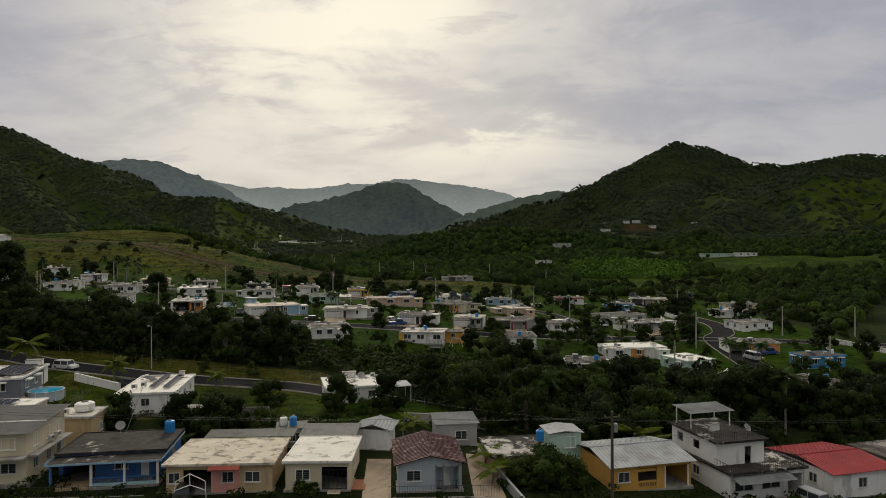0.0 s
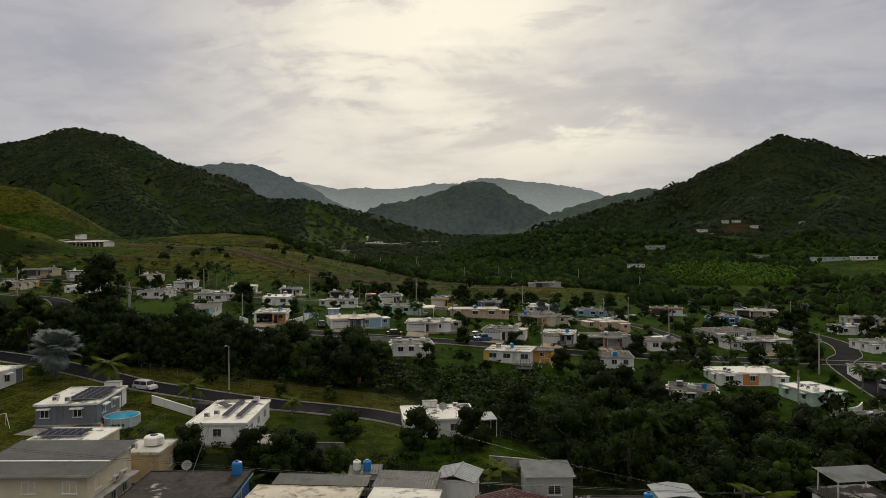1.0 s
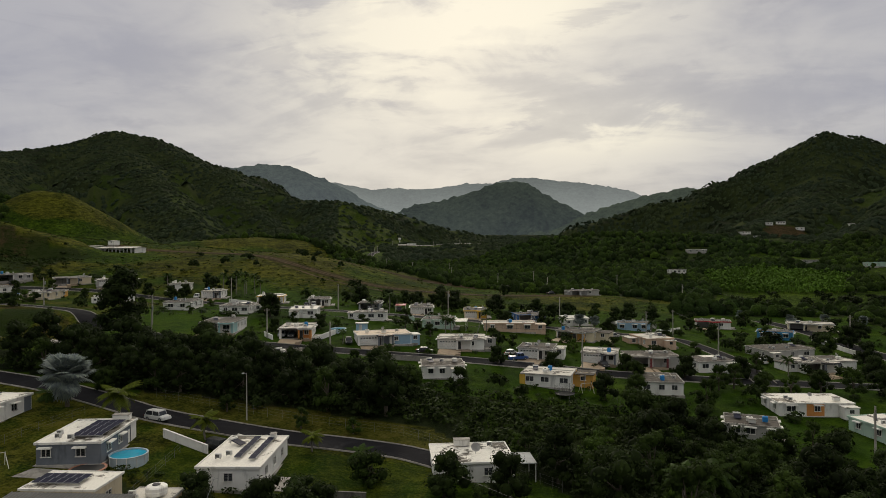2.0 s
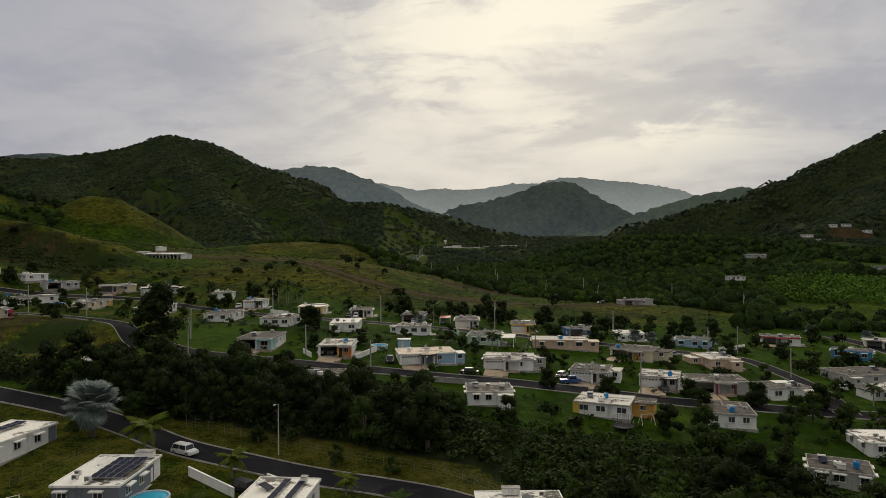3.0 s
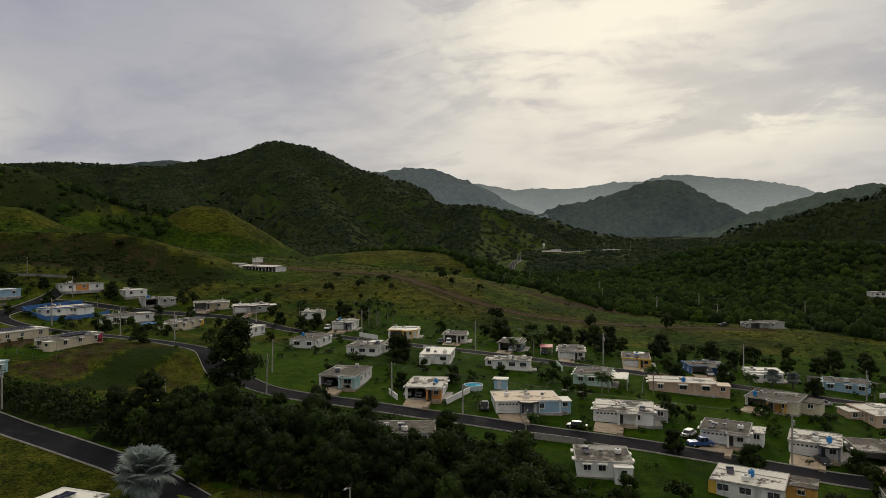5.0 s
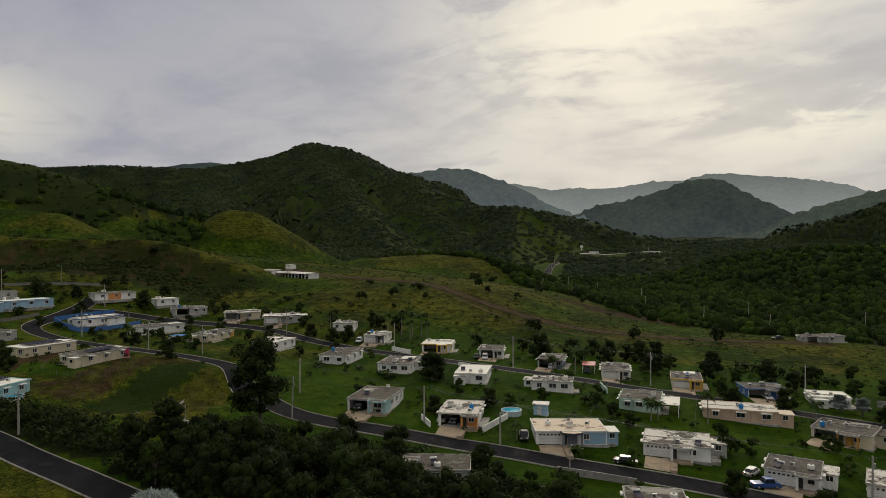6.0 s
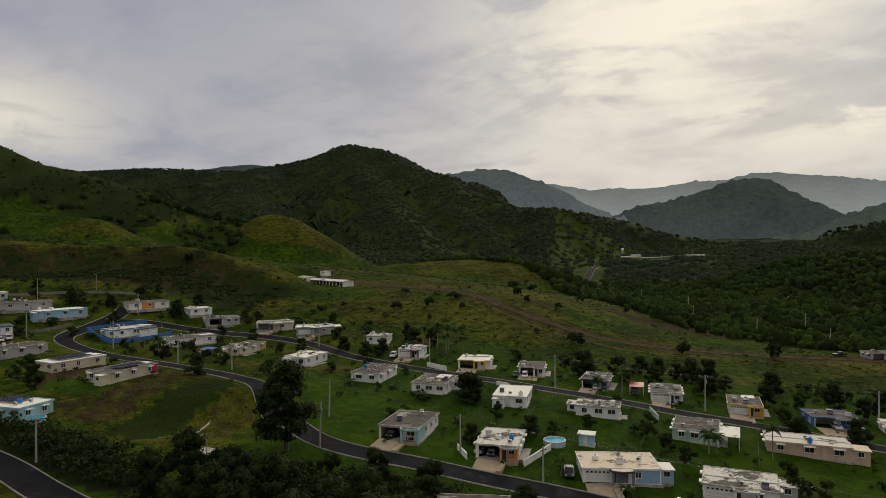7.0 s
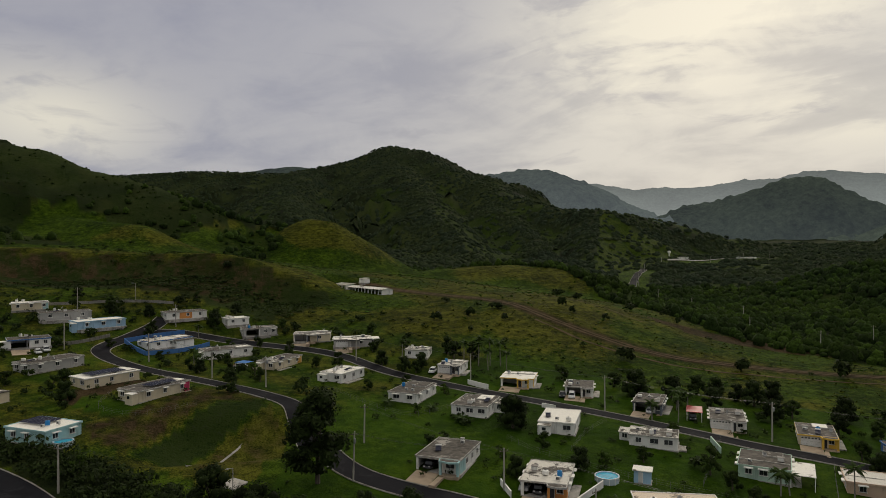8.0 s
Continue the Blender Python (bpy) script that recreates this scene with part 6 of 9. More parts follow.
part("roof", bmesh_of(slope), surface("roof_tin_sheet", (0.21, 0.21, 0.205), 0.6, 0.25, 1.0, 0.05, stain=(0.15, 0.14, 0.13), stain_size=0.4, stain_amount=0.4), o)
part("roof_rib", bmesh_of(lambda bm: [rod(bm, (-7.0 + i * 0.45, -5.4, 5.6), (-7.0 + i * 0.45, 5.4, 6.4), 0.028, 0.028, 4) for i in range(32)]), surface("roof_tin_rib", (0.25, 0.25, 0.245), 0.6, 0.1, 1.0, 0.0), o)
part("roof_flashing", bmesh_of(lambda bm: box(bm, -7.0, 7.0, -1.2, -0.95, 5.9, 5.98)), WHITE_TRIM, o)
part("side_walkway", bmesh_of(lambda bm: box(bm, 6.5, 7.6, -4.6, 4.7, 2.75, 2.93)), CONCRETE, o)
for u in (0.5, 2.2):
    t_ = thing("air_conditioner", *(o.matrix_world @ Vector((6.5, u, 0))).xy, o.location.z + 3.3, 97, "window air conditioner high on a cream wall", "air conditioner", "wall units")
    part("casing", bmesh_of(lambda bm: box(bm, -0.35, 0.35, -0.5, 0.0, 0, 0.45)), surface("unit_enamel", (0.55, 0.55, 0.53), 0.5, 0.1, 1.0, 0.02), t_)
    part("grille", bmesh_of(lambda bm: [box(bm, -0.3, 0.3, -0.515, -0.501, 0.06 + i * 0.07, 0.1 + i * 0.07) for i in range(5)]), DARK_METAL, t_)
made = house(-61, 90, 7, 9, 6, 3.0, "cream", "white", [("window", "E", 0, 1.2)], "cream house with a sealed white roof behind the street", None, [], 0.3)
solar_array(made, -1.0, -0.5, 6, 2, 0, 1.0, 1.5)
made = house(-49.6, 88.6, 7, 5.2, 5.4, 3.4, "tan", "worn", [("window", "E", 0.6, 0.9)], "tan concrete block house with a large roof tank", None, [], 0.35)
water_tank(made, 0.6, 0.4, False, 1.25, 1.1)
air_unit(made, -1.9, -0.4)
air_unit(made, -1.0, -1.6)

# ---- near street: blue porch house ----
o = shell("house", -39.3, 80, 9, 11.6, 8.2, 2.9, "blue", [("carport", "S", -3.6, 3.4), ("window", "S", 1.0, 1.4), ("door", "S", 3.6, 0.9), ("window", "E", 0.0, 1.2)], "deep blue house with white posts and a mouldy roof")
part("roof", bmesh_of(lambda bm: flat_roof(bm, 11.6, 8.2, 2.9, 0.35, 0.08)), ROOF["mould"], o)
porch(o, 11.6, 8.2, 2.6, 2.55, "blue", 3, x0=-1.6, x1=5.8)
part("porch_wall", bmesh_of(lambda bm: box(bm, -1.6, 5.8, -6.66, -6.5, -0.6, 0.25)), paint("aqua"), o, "pale low porch wall")
part("fascia", bmesh_of(lambda bm: [box(bm, -6.2, 6.2, -6.99, -6.96, 2.5, 2.72), box(bm, -6.2, -6.17, -6.96, 4.4, 2.6, 2.82), box(bm, 6.17, 6.2, -6.96, 4.4, 2.6, 2.82)]), paint("sky"), o, "light blue roof edge")
part("carport_roof", bmesh_of(lambda bm: box(bm, -6.0, -1.82, -6.95, -3.8, 2.55, 2.71)), ROOF["mould"], o)
part("carport_post", bmesh_of(lambda bm: box(bm, -5.8, -5.55, -6.7, -6.45, -1.0, 2.55)), paint("blue"), o)
part("carport_floor", bmesh_of(lambda bm: box(bm, -5.8, -1.62, -6.7, -4.11, -1.0, -0.1)), paint("tan"), o)
part("antenna_mast", bmesh_of(lambda bm: [rod(bm, (-0.9, 3.6, 3.0), (1.2, 3.9, 9.0), 0.035, 0.03, 6), rod(bm, (0.8, 3.85, 8.7), (1.6, 3.95, 8.9), 0.02, 0.02, 4)]), METAL, o)
o["roof_top"] = o.location.z + 3.1
dish(o, -1.5, 3.6, 0.6)
water_tank(o, 4.6, 3.2, True, 0.62, 1.5)
# ---- near street: cream and pink house ----
o = shell("house", -25, 76.3, 3, 11.5, 9, 2.9, "tan", [("window", "S", 3.6, 1.6), ("window", "S", 0.9, 1.2), ("carport", "S", -2.4, 3.0), ("window", "S", -4.9, 1.2), ("window", "E", 2.0, 1.2)], "cream house with a pink porch and stained cream roof")
part("roof", bmesh_of(lambda bm: flat_roof(bm, 11.5, 9, 2.9, 0.4, 0.06)), ROOF["cream"], o)
part("accent_wall", bmesh_of(lambda bm: [box(bm, -0.8, 0.2, -4.56, -4.503, -0.1, 2.8), box(bm, 1.6, 2.2, -4.56, -4.503, -0.1, 2.8), box(bm, 0.2, 1.6, -4.56, -4.503, -0.1, 0.85)]), paint("pink"), o)
part("porch_tiles", bmesh_of(lambda bm: [rod(bm, (-0.9 + i * 0.26, -5.6, 2.62), (-0.9 + i * 0.26, -4.5, 2.95), 0.12, 0.12, 6) for i in range(13)]), surface("clay_tile", (0.42, 0.10, 0.07), 0.8, 0.25, 1.0, 0.1), o, "red clay porch tiles")
part("gate_arch", bmesh_of(lambda bm: [rod(bm, a, b, 0.05) for a, b in (((-4.2, -6.6, -0.1), (-4.0, -6.6, 1.9)), ((-4.0, -6.6, 1.9), (-2.5, -6.6, 2.7)), ((-2.5, -6.6, 2.7), (-0.9, -6.6, 1.9)), ((-0.9, -6.6, 1.9), (-0.8, -6.6, -0.1)), ((-4.2, -6.6, 0.9), (-2.5, -6.6, 1.5)), ((-2.5, -6.6, 1.5), (-0.8, -6.6, 0.9)), ((-2.5, -6.6, 1.5), (-2.5, -6.6, 2.7)))]), WHITE_TRIM, o, "white tubular gate arch")
# ---- tin awning houses ----
o = shell("house", -14, 76.4, 0, 7, 9, 2.9, "cream", [("window", "S", -1.6, 1.5), ("carport", "S", 1.9, 2.8), ("window", "E", 0.0, 1.2)], "white house with a stained flat roof and dark porch")
part("roof", bmesh_of(lambda bm: flat_roof(bm, 7, 9, 2.9, 0.35, 0.06)), ROOF["white_stained"], o)
part("porch_gate", bmesh_of(lambda bm: railing_bars(bm, 0.55, 3.25, -4.62, 0.0, 2.2)), DARK_METAL, o, "black iron porch grille")
part("entry_steps", bmesh_of(lambda bm: [box(bm, 1.2, 2.6, -5.0 - 0.35 * i, -4.65 - 0.35 * i, -1.2, -0.1 - 0.17 * i) for i in range(4)]), paint("cream"), o)
part("side_path", bmesh_of(lambda bm: box(bm, 3.7, 5.2, -4.4, -0.6, -1.2, -0.12)), surface("clay_paving", (0.30, 0.115, 0.06), 0.9, 0.25, 1.0, 0.1), o, "brick-red side path")


def lean_to(name, x, y, turn, w, d, z0, z1, mat, label, legs=True, wall=None, h=2.4):
    z = ground(x, y)
    o = thing(name, x, y, z, turn, label, "shed", "sheds of the near street")
    part("roof", bmesh_of(lambda bm: sheet_roof(bm, w, d, z0, z1)), mat, o)
    if wall:
        part("wall", bmesh_of(lambda bm: wall_mesh(bm, w - 0.5, d - 0.5, min(z0, z1) - 0.02, [("S", 0.6, 1.5, 0.8, 1.9)])), paint(wall), o)
        add_window(o, "S", w - 0.5, d - 0.5, 0.6, 1.5, 1.1, 0.8)
        part("base", bmesh_of(lambda bm: box(bm, -w / 2, w / 2, -d / 2, d / 2, -1.0, -0.1)), CONCRETE, o)
    else:
        for sx in (-1, 1):
            for sy in (-1, 1):
                part("post", bmesh_of(lambda bm: box(bm, sx * (w / 2 - 0.15) - 0.05, sx * (w / 2 - 0.15) + 0.05, sy * (d / 2 - 0.15) - 0.05, sy * (d / 2 - 0.15) + 0.05, -1.0, (z0 if sy < 0 else z1) - 0.02)), METAL, o)
    return o


lean_to("tin_awning", -14.6, 83.6, 0, 7.2, 4.6, 3.0, 3.35, TIN, "grey ribbed tin awning on thin posts")
lean_to("tin_awning", -24.5, 83.0, 3, 11, 3.0, 3.0, 3.2, TIN, "grey ribbed tin awning on thin posts")
o = shell("shed", -9, 87.0, -8, 4.2, 4.0, 2.5, "white", [("door", "S", 0.0, 0.9)], "small white shed with a pale gabled tin roof", "shed", "sheds of the near street")
part("roof", bmesh_of(lambda bm: gable_roof(bm, 4.2, 4.0, 2.5, 0.7, 0.5)), TIN_PALE, o)
part("roof_rib", bmesh_of(lambda bm: roof_ribs(bm, 4.2, 4.0, 2.5, 0.7, 0.5)), TIN_PALE, o)
lean_to("metal_shed", 1.4, 89.8, 8, 6.0, 5.4, 2.9, 3.2, TIN_PALE, "pale metal shed with a ribbed roof and barred front", wall="stone")
lean_to("metal_shed", -20.5, 87.5, 10, 4.0, 3.0, 2.6, 2.8, TIN, "grey block shed with tanks on its roof", wall="stone")
# ---- maroon gabled house ----
o = shell("house", -2, 76.2, 6, 7, 9, 2.8, "pale", [("window", "S", -1.8, 1.5), ("carport", "S", 1.9, 2.6), ("window", "E", 0.0, 1.2), ("window", "E", 3.0, 1.0)], "pale blue-grey house under a faded maroon tin roof")
part("veranda_wall", bmesh_of(lambda bm: box(bm, 0.6, 3.2, -3.4, -3.2, -0.1, 2.7)), paint("pale"), o)
part("veranda_door", bmesh_of(lambda bm: [box(bm, 1.45, 2.35, -3.46, -3.402, -0.1, 2.1)]), WHITE_TRIM, o, "white glazed door")
part("veranda_rail", bmesh_of(lambda bm: [railing_bars(bm, 0.6, 1.35, -4.6, 0.0, 0.95), railing_bars(bm, 2.45, 3.2, -4.6, 0.0, 0.95)]), DARK_METAL, o)
part("veranda_post", bmesh_of(lambda bm: [box(bm, u - 0.07, u + 0.07, -4.62, -4.48, -0.1, 2.6) for u in (0.66, 1.4, 2.4, 3.14)]), paint("grey"), o)
part("roof", bmesh_of(lambda bm: gable_roof(bm, 7, 9, 2.8, 0.95, 0.5)), TIN_MAROON, o)
part("roof_rib", bmesh_of(lambda bm: roof_ribs(bm, 7, 9, 2.8, 0.95, 0.5)), TIN_MAROON, o)
part("gable_wall", bmesh_of(lambda bm: [bm.faces.new([bm.verts.new(p) for p in q]) for q in (((-3.5, -4.49, 2.8), (3.5, -4.49, 2.8), (0, -4.49, 3.68)), ((-3.5, 4.49, 2.8), (0, 4.49, 3.68), (3.5, 4.49, 2.8)))]), paint("pale"), o)
# ---- old roof and pale box room ----
o = shell("house", 8.8, 80.3, 8, 7, 7.5, 2.3, "tan", [("window", "S", 0.0, 1.4), ("window", "E", 1.0, 1.2)], "old house with a mouldy flat roof")
part("roof", bmesh_of(lambda bm: flat_roof(bm, 7, 7.5, 2.3, 0.3, 0.05)), ROOF["mould"], o)
o = shell("house", 15.0, 83.3, 8, 4.0, 3.6, 4.0, "mint", [("window", "E", 0.0, 1.2)], "tall narrow pale green block with a tin roof")
add_window(o, "S", 4.0, 3.6, 0.6, 1.2, 1.3, 2.2)
part("roof", bmesh_of(lambda bm: gable_roof(bm, 4.0, 3.6, 4.0, 0.3, 0.3)), TIN_PALE, o)
# ---- orange house with the wide tin roof ----
o = shell("house", 22.9, 79.8, 14, 10.2, 9.4, 2.8, "amber", [("window", "S", -3.6, 1.4), ("carport", "S", -0.6, 2.4), ("carport", "S", 3.2, 3.2), ("window", "E", 2.0, 1.2)], "amber orange house under a wide pale tin roof")
part("roof", bmesh_of(lambda bm: gable_roof(bm, 10.2, 9.4, 2.8, 0.9, 0.5, "x")), TIN_PALE, o)
part("roof_rib", bmesh_of(lambda bm: roof_ribs(bm, 10.2, 9.4, 2.8, 0.9, 0.5, 0.5, "x")), TIN_PALE, o)
part("porch_parapet", bmesh_of(lambda bm: [box(bm, -1.78, 0.58, -4.68, -4.5, -0.1, 0.9), box(bm, -1.78, 0.58, -4.66, -4.52, 1.98, 2.3)]), paint("amber"), o)
part("porch_grille", bmesh_of(lambda bm: [rod(bm, (u + 0.16 * math.cos(a), -4.7, 0.5 + 0.2 * math.sin(a)), (u + 0.16 * math.cos(a + 1.05), -4.7, 0.5 + 0.2 * math.sin(a + 1.05)), 0.035, 0.035, 4) for u in (-1.5, -1.1, -0.6, -0.1, 0.3) for a in (0, 1.05, 2.1, 3.14, 4.19, 5.24)]), DARK_METAL, o, "black wrought-iron scrolls")
part("carport_post", bmesh_of(lambda bm: [box(bm, u - 0.07, u + 0.07, -4.72, -4.58, -1.0, 2.4) for u in (1.7, 4.7)]), WHITE_TRIM, o)
# ---- three-level white house ----
o = shell("house", 35.6, 80.7, 14, 10.0, 12.5, 2.9, "white", [("window", "S", -3.2, 2.4), ("window", "S", 0.4, 2.4), ("carport", "S", 3.8, 2.2), ("window", "E", 0.0, 1.2), ("window", "W", 0, 1.2)], "white three-level concrete house with an open roof deck")
part("roof", bmesh_of(lambda bm: flat_roof(bm, 10.0, 12.5, 2.9, 0.3, 0.06)), ROOF["mould"], o)
part("canopy", bmesh_of(lambda bm: (sheet_roof(bm, 7.5, 1.6, 2.3, 2.75), bmesh.ops.translate(bm, verts=bm.verts[:], vec=(-1.2, -7.1, 0)))), TIN_PALE, o, "pale tin canopy")
up = part("upper_storey", bmesh_of(lambda bm: (wall_mesh(bm, 6.4, 9.0, 2.6, [("S", 1.0, 0.9, -0.05, 2.0), ("W", 0.5, 1.2, 0.9, 2.0), ("W", -2.8, 1.2, 0.9, 2.0)], 0.2, 0.0), bmesh.ops.translate(bm, verts=bm.verts[:], vec=(-1.6, 0.8, 3.11)))), paint("white"), o)
part("upper_roof", bmesh_of(lambda bm: (flat_roof(bm, 6.4, 9.0, 2.6, 0.4, 0.06), bmesh.ops.translate(bm, verts=bm.verts[:], vec=(-1.6, 0.8, 3.11)))), ROOF["mould"], o)
for sx in (-1, 1):
    for sy in (-1, 1):
        part("deck_post", bmesh_of(lambda bm: box(bm, -1.6 + sx * 2.8 - 0.06, -1.6 + sx * 2.8 + 0.06, 3.4 + sy * 1.5 - 0.06, 3.4 + sy * 1.5 + 0.06, 5.9, 7.9)), WHITE_TRIM, o)
part("deck_roof", bmesh_of(lambda bm: (sheet_roof(bm, 6.4, 3.8, 7.9, 8.2), bmesh.ops.translate(bm, verts=bm.verts[:], vec=(-1.6, 3.4, 0)))), TIN_PALE, o, "pale tin deck roof on four posts")


def railing(bm, pts, h=0.95, step=0.25):
    for a, b in zip(pts, pts[1:]):
        a, b = Vector(a), Vector(b)
        rod(bm, a + Vector((0, 0, h)), b + Vector((0, 0, h)), 0.025, 0.025, 4)
        rod(bm, a + Vector((0, 0, 0.1)), b + Vector((0, 0, 0.1)), 0.02, 0.02, 4)
        n = max(1, int((b - a).length / step))
        for i in range(n + 1):
            q = a.lerp(b, i / n)
            rod(bm, q, q + Vector((0, 0, h)), 0.014, 0.014, 4)


part("deck_railing", bmesh_of(lambda bm: railing(bm, [(-4.9, 5.2, 5.9), (-4.9, -3.6, 5.9), (1.7, -3.6, 5.9), (1.7, 5.2, 5.9)])), DARK_METAL, o)
part("balcony_railing", bmesh_of(lambda bm: railing(bm, [(-5.2, -3.8, 3.1), (-5.2, -6.4, 3.1), (5.2, -6.4, 3.1), (5.2, 6.0, 3.1)])), DARK_METAL, o)
o["roof_top"] = o.location.z + 5.92
dish(o, 0.2, -2.4, 0.5)
roof_hatch(o, -1.8, 0.8, 0.9, 0.7, 0.8)
# ---- red tin roof house ----
o = shell("house", 48, 81.5, 15, 8.5, 10, 2.9, "white", [("window", "S", 0.0, 1.2), ("window", "W", 2.0, 1.2), ("window", "W", -2.0, 1.2)], "white house under a bright red tin roof")
part("roof", bmesh_of(lambda bm: gable_roof(bm, 8.5, 10, 2.9, 0.7, 0.5, "x")), TIN_RED, o)
part("roof_rib", bmesh_of(lambda bm: roof_ribs(bm, 8.5, 10, 2.9, 0.7, 0.5, 0.45, "x")), TIN_RED, o)
o = shell("house", 62, 84, 15, 12, 11, 2.9, "stone", [("window", "S", 0.0, 1.2), ("window", "W", 0.0, 1.2)], "grey house with a weathered flat roof")
part("roof", bmesh_of(lambda bm: flat_roof(bm, 12, 11, 2.9, 0.4, 0.06)), ROOF["grey"], o)

# ---- long stable on the hillside ----
def gable_wall(bm, x, d, z0, rise):
    """A thin triangle of wall under a gable."""
    rim = [(-d / 2, z0), (d / 2, z0), (0.0, z0 + rise)]
    a = [bm.verts.new((x - 0.08, y, z)) for y, z in rim]
    b = [bm.verts.new((x + 0.08, y, z)) for y, z in rim]
    bm.faces.new(a[::-1])
    bm.faces.new(b)
    for n in range(3):
        bm.faces.new((a[n], a[(n + 1) % 3], b[(n + 1) % 3], b[n]))


o = shell("stable", -242.7, 343.4, -18, 33, 6.5, 2.5, "white", [("carport", "S", -14.4 + 3.2 * i, 2.5) for i in range(10)], "long low white stable with a pale tin roof", "stable", "hillside sheds", z=31.4)
part("roof", bmesh_of(lambda bm: gable_roof(bm, 33, 6.5, 2.5, 0.75, 0.45, "x")), ROOF["white"], o)
part("roof_rib", bmesh_of(lambda bm: roof_ribs(bm, 33, 6.5, 2.5, 0.75, 0.45, 0.8, "x")), ROOF["white"], o)
for u in (-16.3, 16.3):
    part("gable", bmesh_of(lambda bm: gable_wall(bm, u, 6.4, 2.5, 0.72)), paint("white"), o)
o = shell("stable", -267.2, 350.2, -18, 14, 5.5, 2.2, "white", [("carport", "S", -5.0 + 3.2 * i, 2.4) for i in range(4)], "open lean-to beside the long stable under pale tin", "stable", "hillside sheds", z=32.6)
part("roof", bmesh_of(lambda bm: sheet_roof(bm, 14.8, 6.4, 2.3, 2.9, 0.5)), ROOF["white"], o)
o = shell("shed", -256, 355, -18, 5.5, 3.5, 2.0, "white", [("window", "S", 0, 1.2)], "low white shed behind the stable", "shed", "hillside sheds")
part("roof", bmesh_of(lambda bm: sheet_roof(bm, 6.0, 4.1, 2.1, 2.5, 0.5)), ROOF["white"], o)

# ---- garden sheds and canopies ----
o = shell("garden_shed", -60.5, 205.5, 12, 3.2, 2.6, 2.3, "sky", [("door", "S", -0.3, 0.9)], "small pale blue garden shed with a flat roof", "shed", "garden sheds")
part("roof", bmesh_of(lambda bm: box(bm, -1.9, 1.9, -1.6, 1.6, 2.3, 2.48)), ROOF["white"], o)
o = shell("garden_shed", -207, 152, 10, 4.0, 4.0, 2.4, "cream", [("window", "S", 0, 1.0)], "small cream garden shed", "shed", "garden sheds")
part("roof", bmesh_of(lambda bm: box(bm, -2.2, 2.2, -2.2, 2.2, 2.4, 2.56)), ROOF["worn"], o)


def canopy(x, y, turn, w, d, h, label, mat=None):
    o = thing("canopy", x, y, ground(x, y), turn, label, "canopy", "patio canopies")
    part("roof", bmesh_of(lambda bm: box(bm, -w / 2, w / 2, -d / 2, d / 2, h, h + 0.12, (0.05, 0.05))), mat or ROOF["white"], o)
    for sx in (-1, 1):
        for sy in (-1, 1):
            part("post", bmesh_of(lambda bm: box(bm, sx * (w / 2 - 0.2) - 0.07, sx * (w / 2 - 0.2) + 0.07, sy * (d / 2 - 0.2) - 0.07, sy * (d / 2 - 0.2) + 0.07, -0.8, h)), WHITE_TRIM, o)


canopy(-34.0, 225, 5, 4.6, 9.0, 2.6, "white patio canopy on four posts")
canopy(-61.5, 257, 12, 4.0, 7.0, 2.4, "red car canopy beside a house", TIN_RED)
canopy(-8.2, 116, 15, 4.2, 5.0, 2.6, "grey tin patio canopy behind a house", TIN_PALE)
canopy(-195, 220, 10, 4.5, 4.0, 2.2, "blue tarpaulin canopy beside a house", surface("tarp_blue", (0.02, 0.16, 0.45), 0.5, 0.15, 1.0, 0.1))

# ---- plants ----
def leaf_cloud(rng, lobes, leaves, size, flat=0.5):
    """Leaf quads on a set of lobes (x, y, z, radius): arrays of corners."""
    lobes = np.asarray(lobes, float)
    share = lobes[:, 3] ** 2
    pick = rng.choice(len(lobes), leaves, p=share / share.sum())
    u = rng.normal(size=(leaves, 3))
    u /= np.linalg.norm(u, axis=1)[:, None]
    u[:, 2] = np.where(u[:, 2] < -0.55, -u[:, 2], u[:, 2])
    rad = lobes[pick, 3] * rng.uniform(0.62, 1.08, leaves)
    c = lobes[pick, :3] + u * rad[:, None] * np.array([1, 1, 0.8])
    nrm = u + rng.normal(scale=flat, size=(leaves, 3)) + np.array([0, 0, 0.35])
    nrm /= np.linalg.norm(nrm, axis=1)[:, None]
    a = np.cross(nrm, rng.normal(size=(leaves, 3)))
    a /= np.linalg.norm(a, axis=1)[:, None]
    b = np.cross(nrm, a)
    s = size * rng.uniform(0.55, 1.35, leaves)[:, None]
    bend = nrm * s * rng.uniform(-0.25, 0.1, leaves)[:, None]
    return np.stack([c - a * s, c + b * s * 0.55 + bend, c + a * s, c - b * s * 0.55 + bend], 1)


def quads_mesh(name, q):
    n = len(q)
    return raw_mesh(name, q.reshape(-1, 3), np.arange(4 * n).reshape(n, 4), 4)


def tree_lobes(rng, h, r, n, low=0.35):
    out = []
    for i in range(n):
        a, k = rng.uniform(0, 2 * math.pi), math.sqrt(rng.uniform(0, 1))
        zz = rng.uniform(low, 0.9)
        taper = 1.0 - 0.75 * max(0, (zz - 0.55) / 0.45) ** 1.5
        out.append((r * 0.72 * k * taper * math.cos(a), r * 0.72 * k * taper * math.sin(a), h * zz, r * rng.uniform(0.26, 0.46)))
    out.append((0, 0, h * 0.82, r * 0.4))
    return out


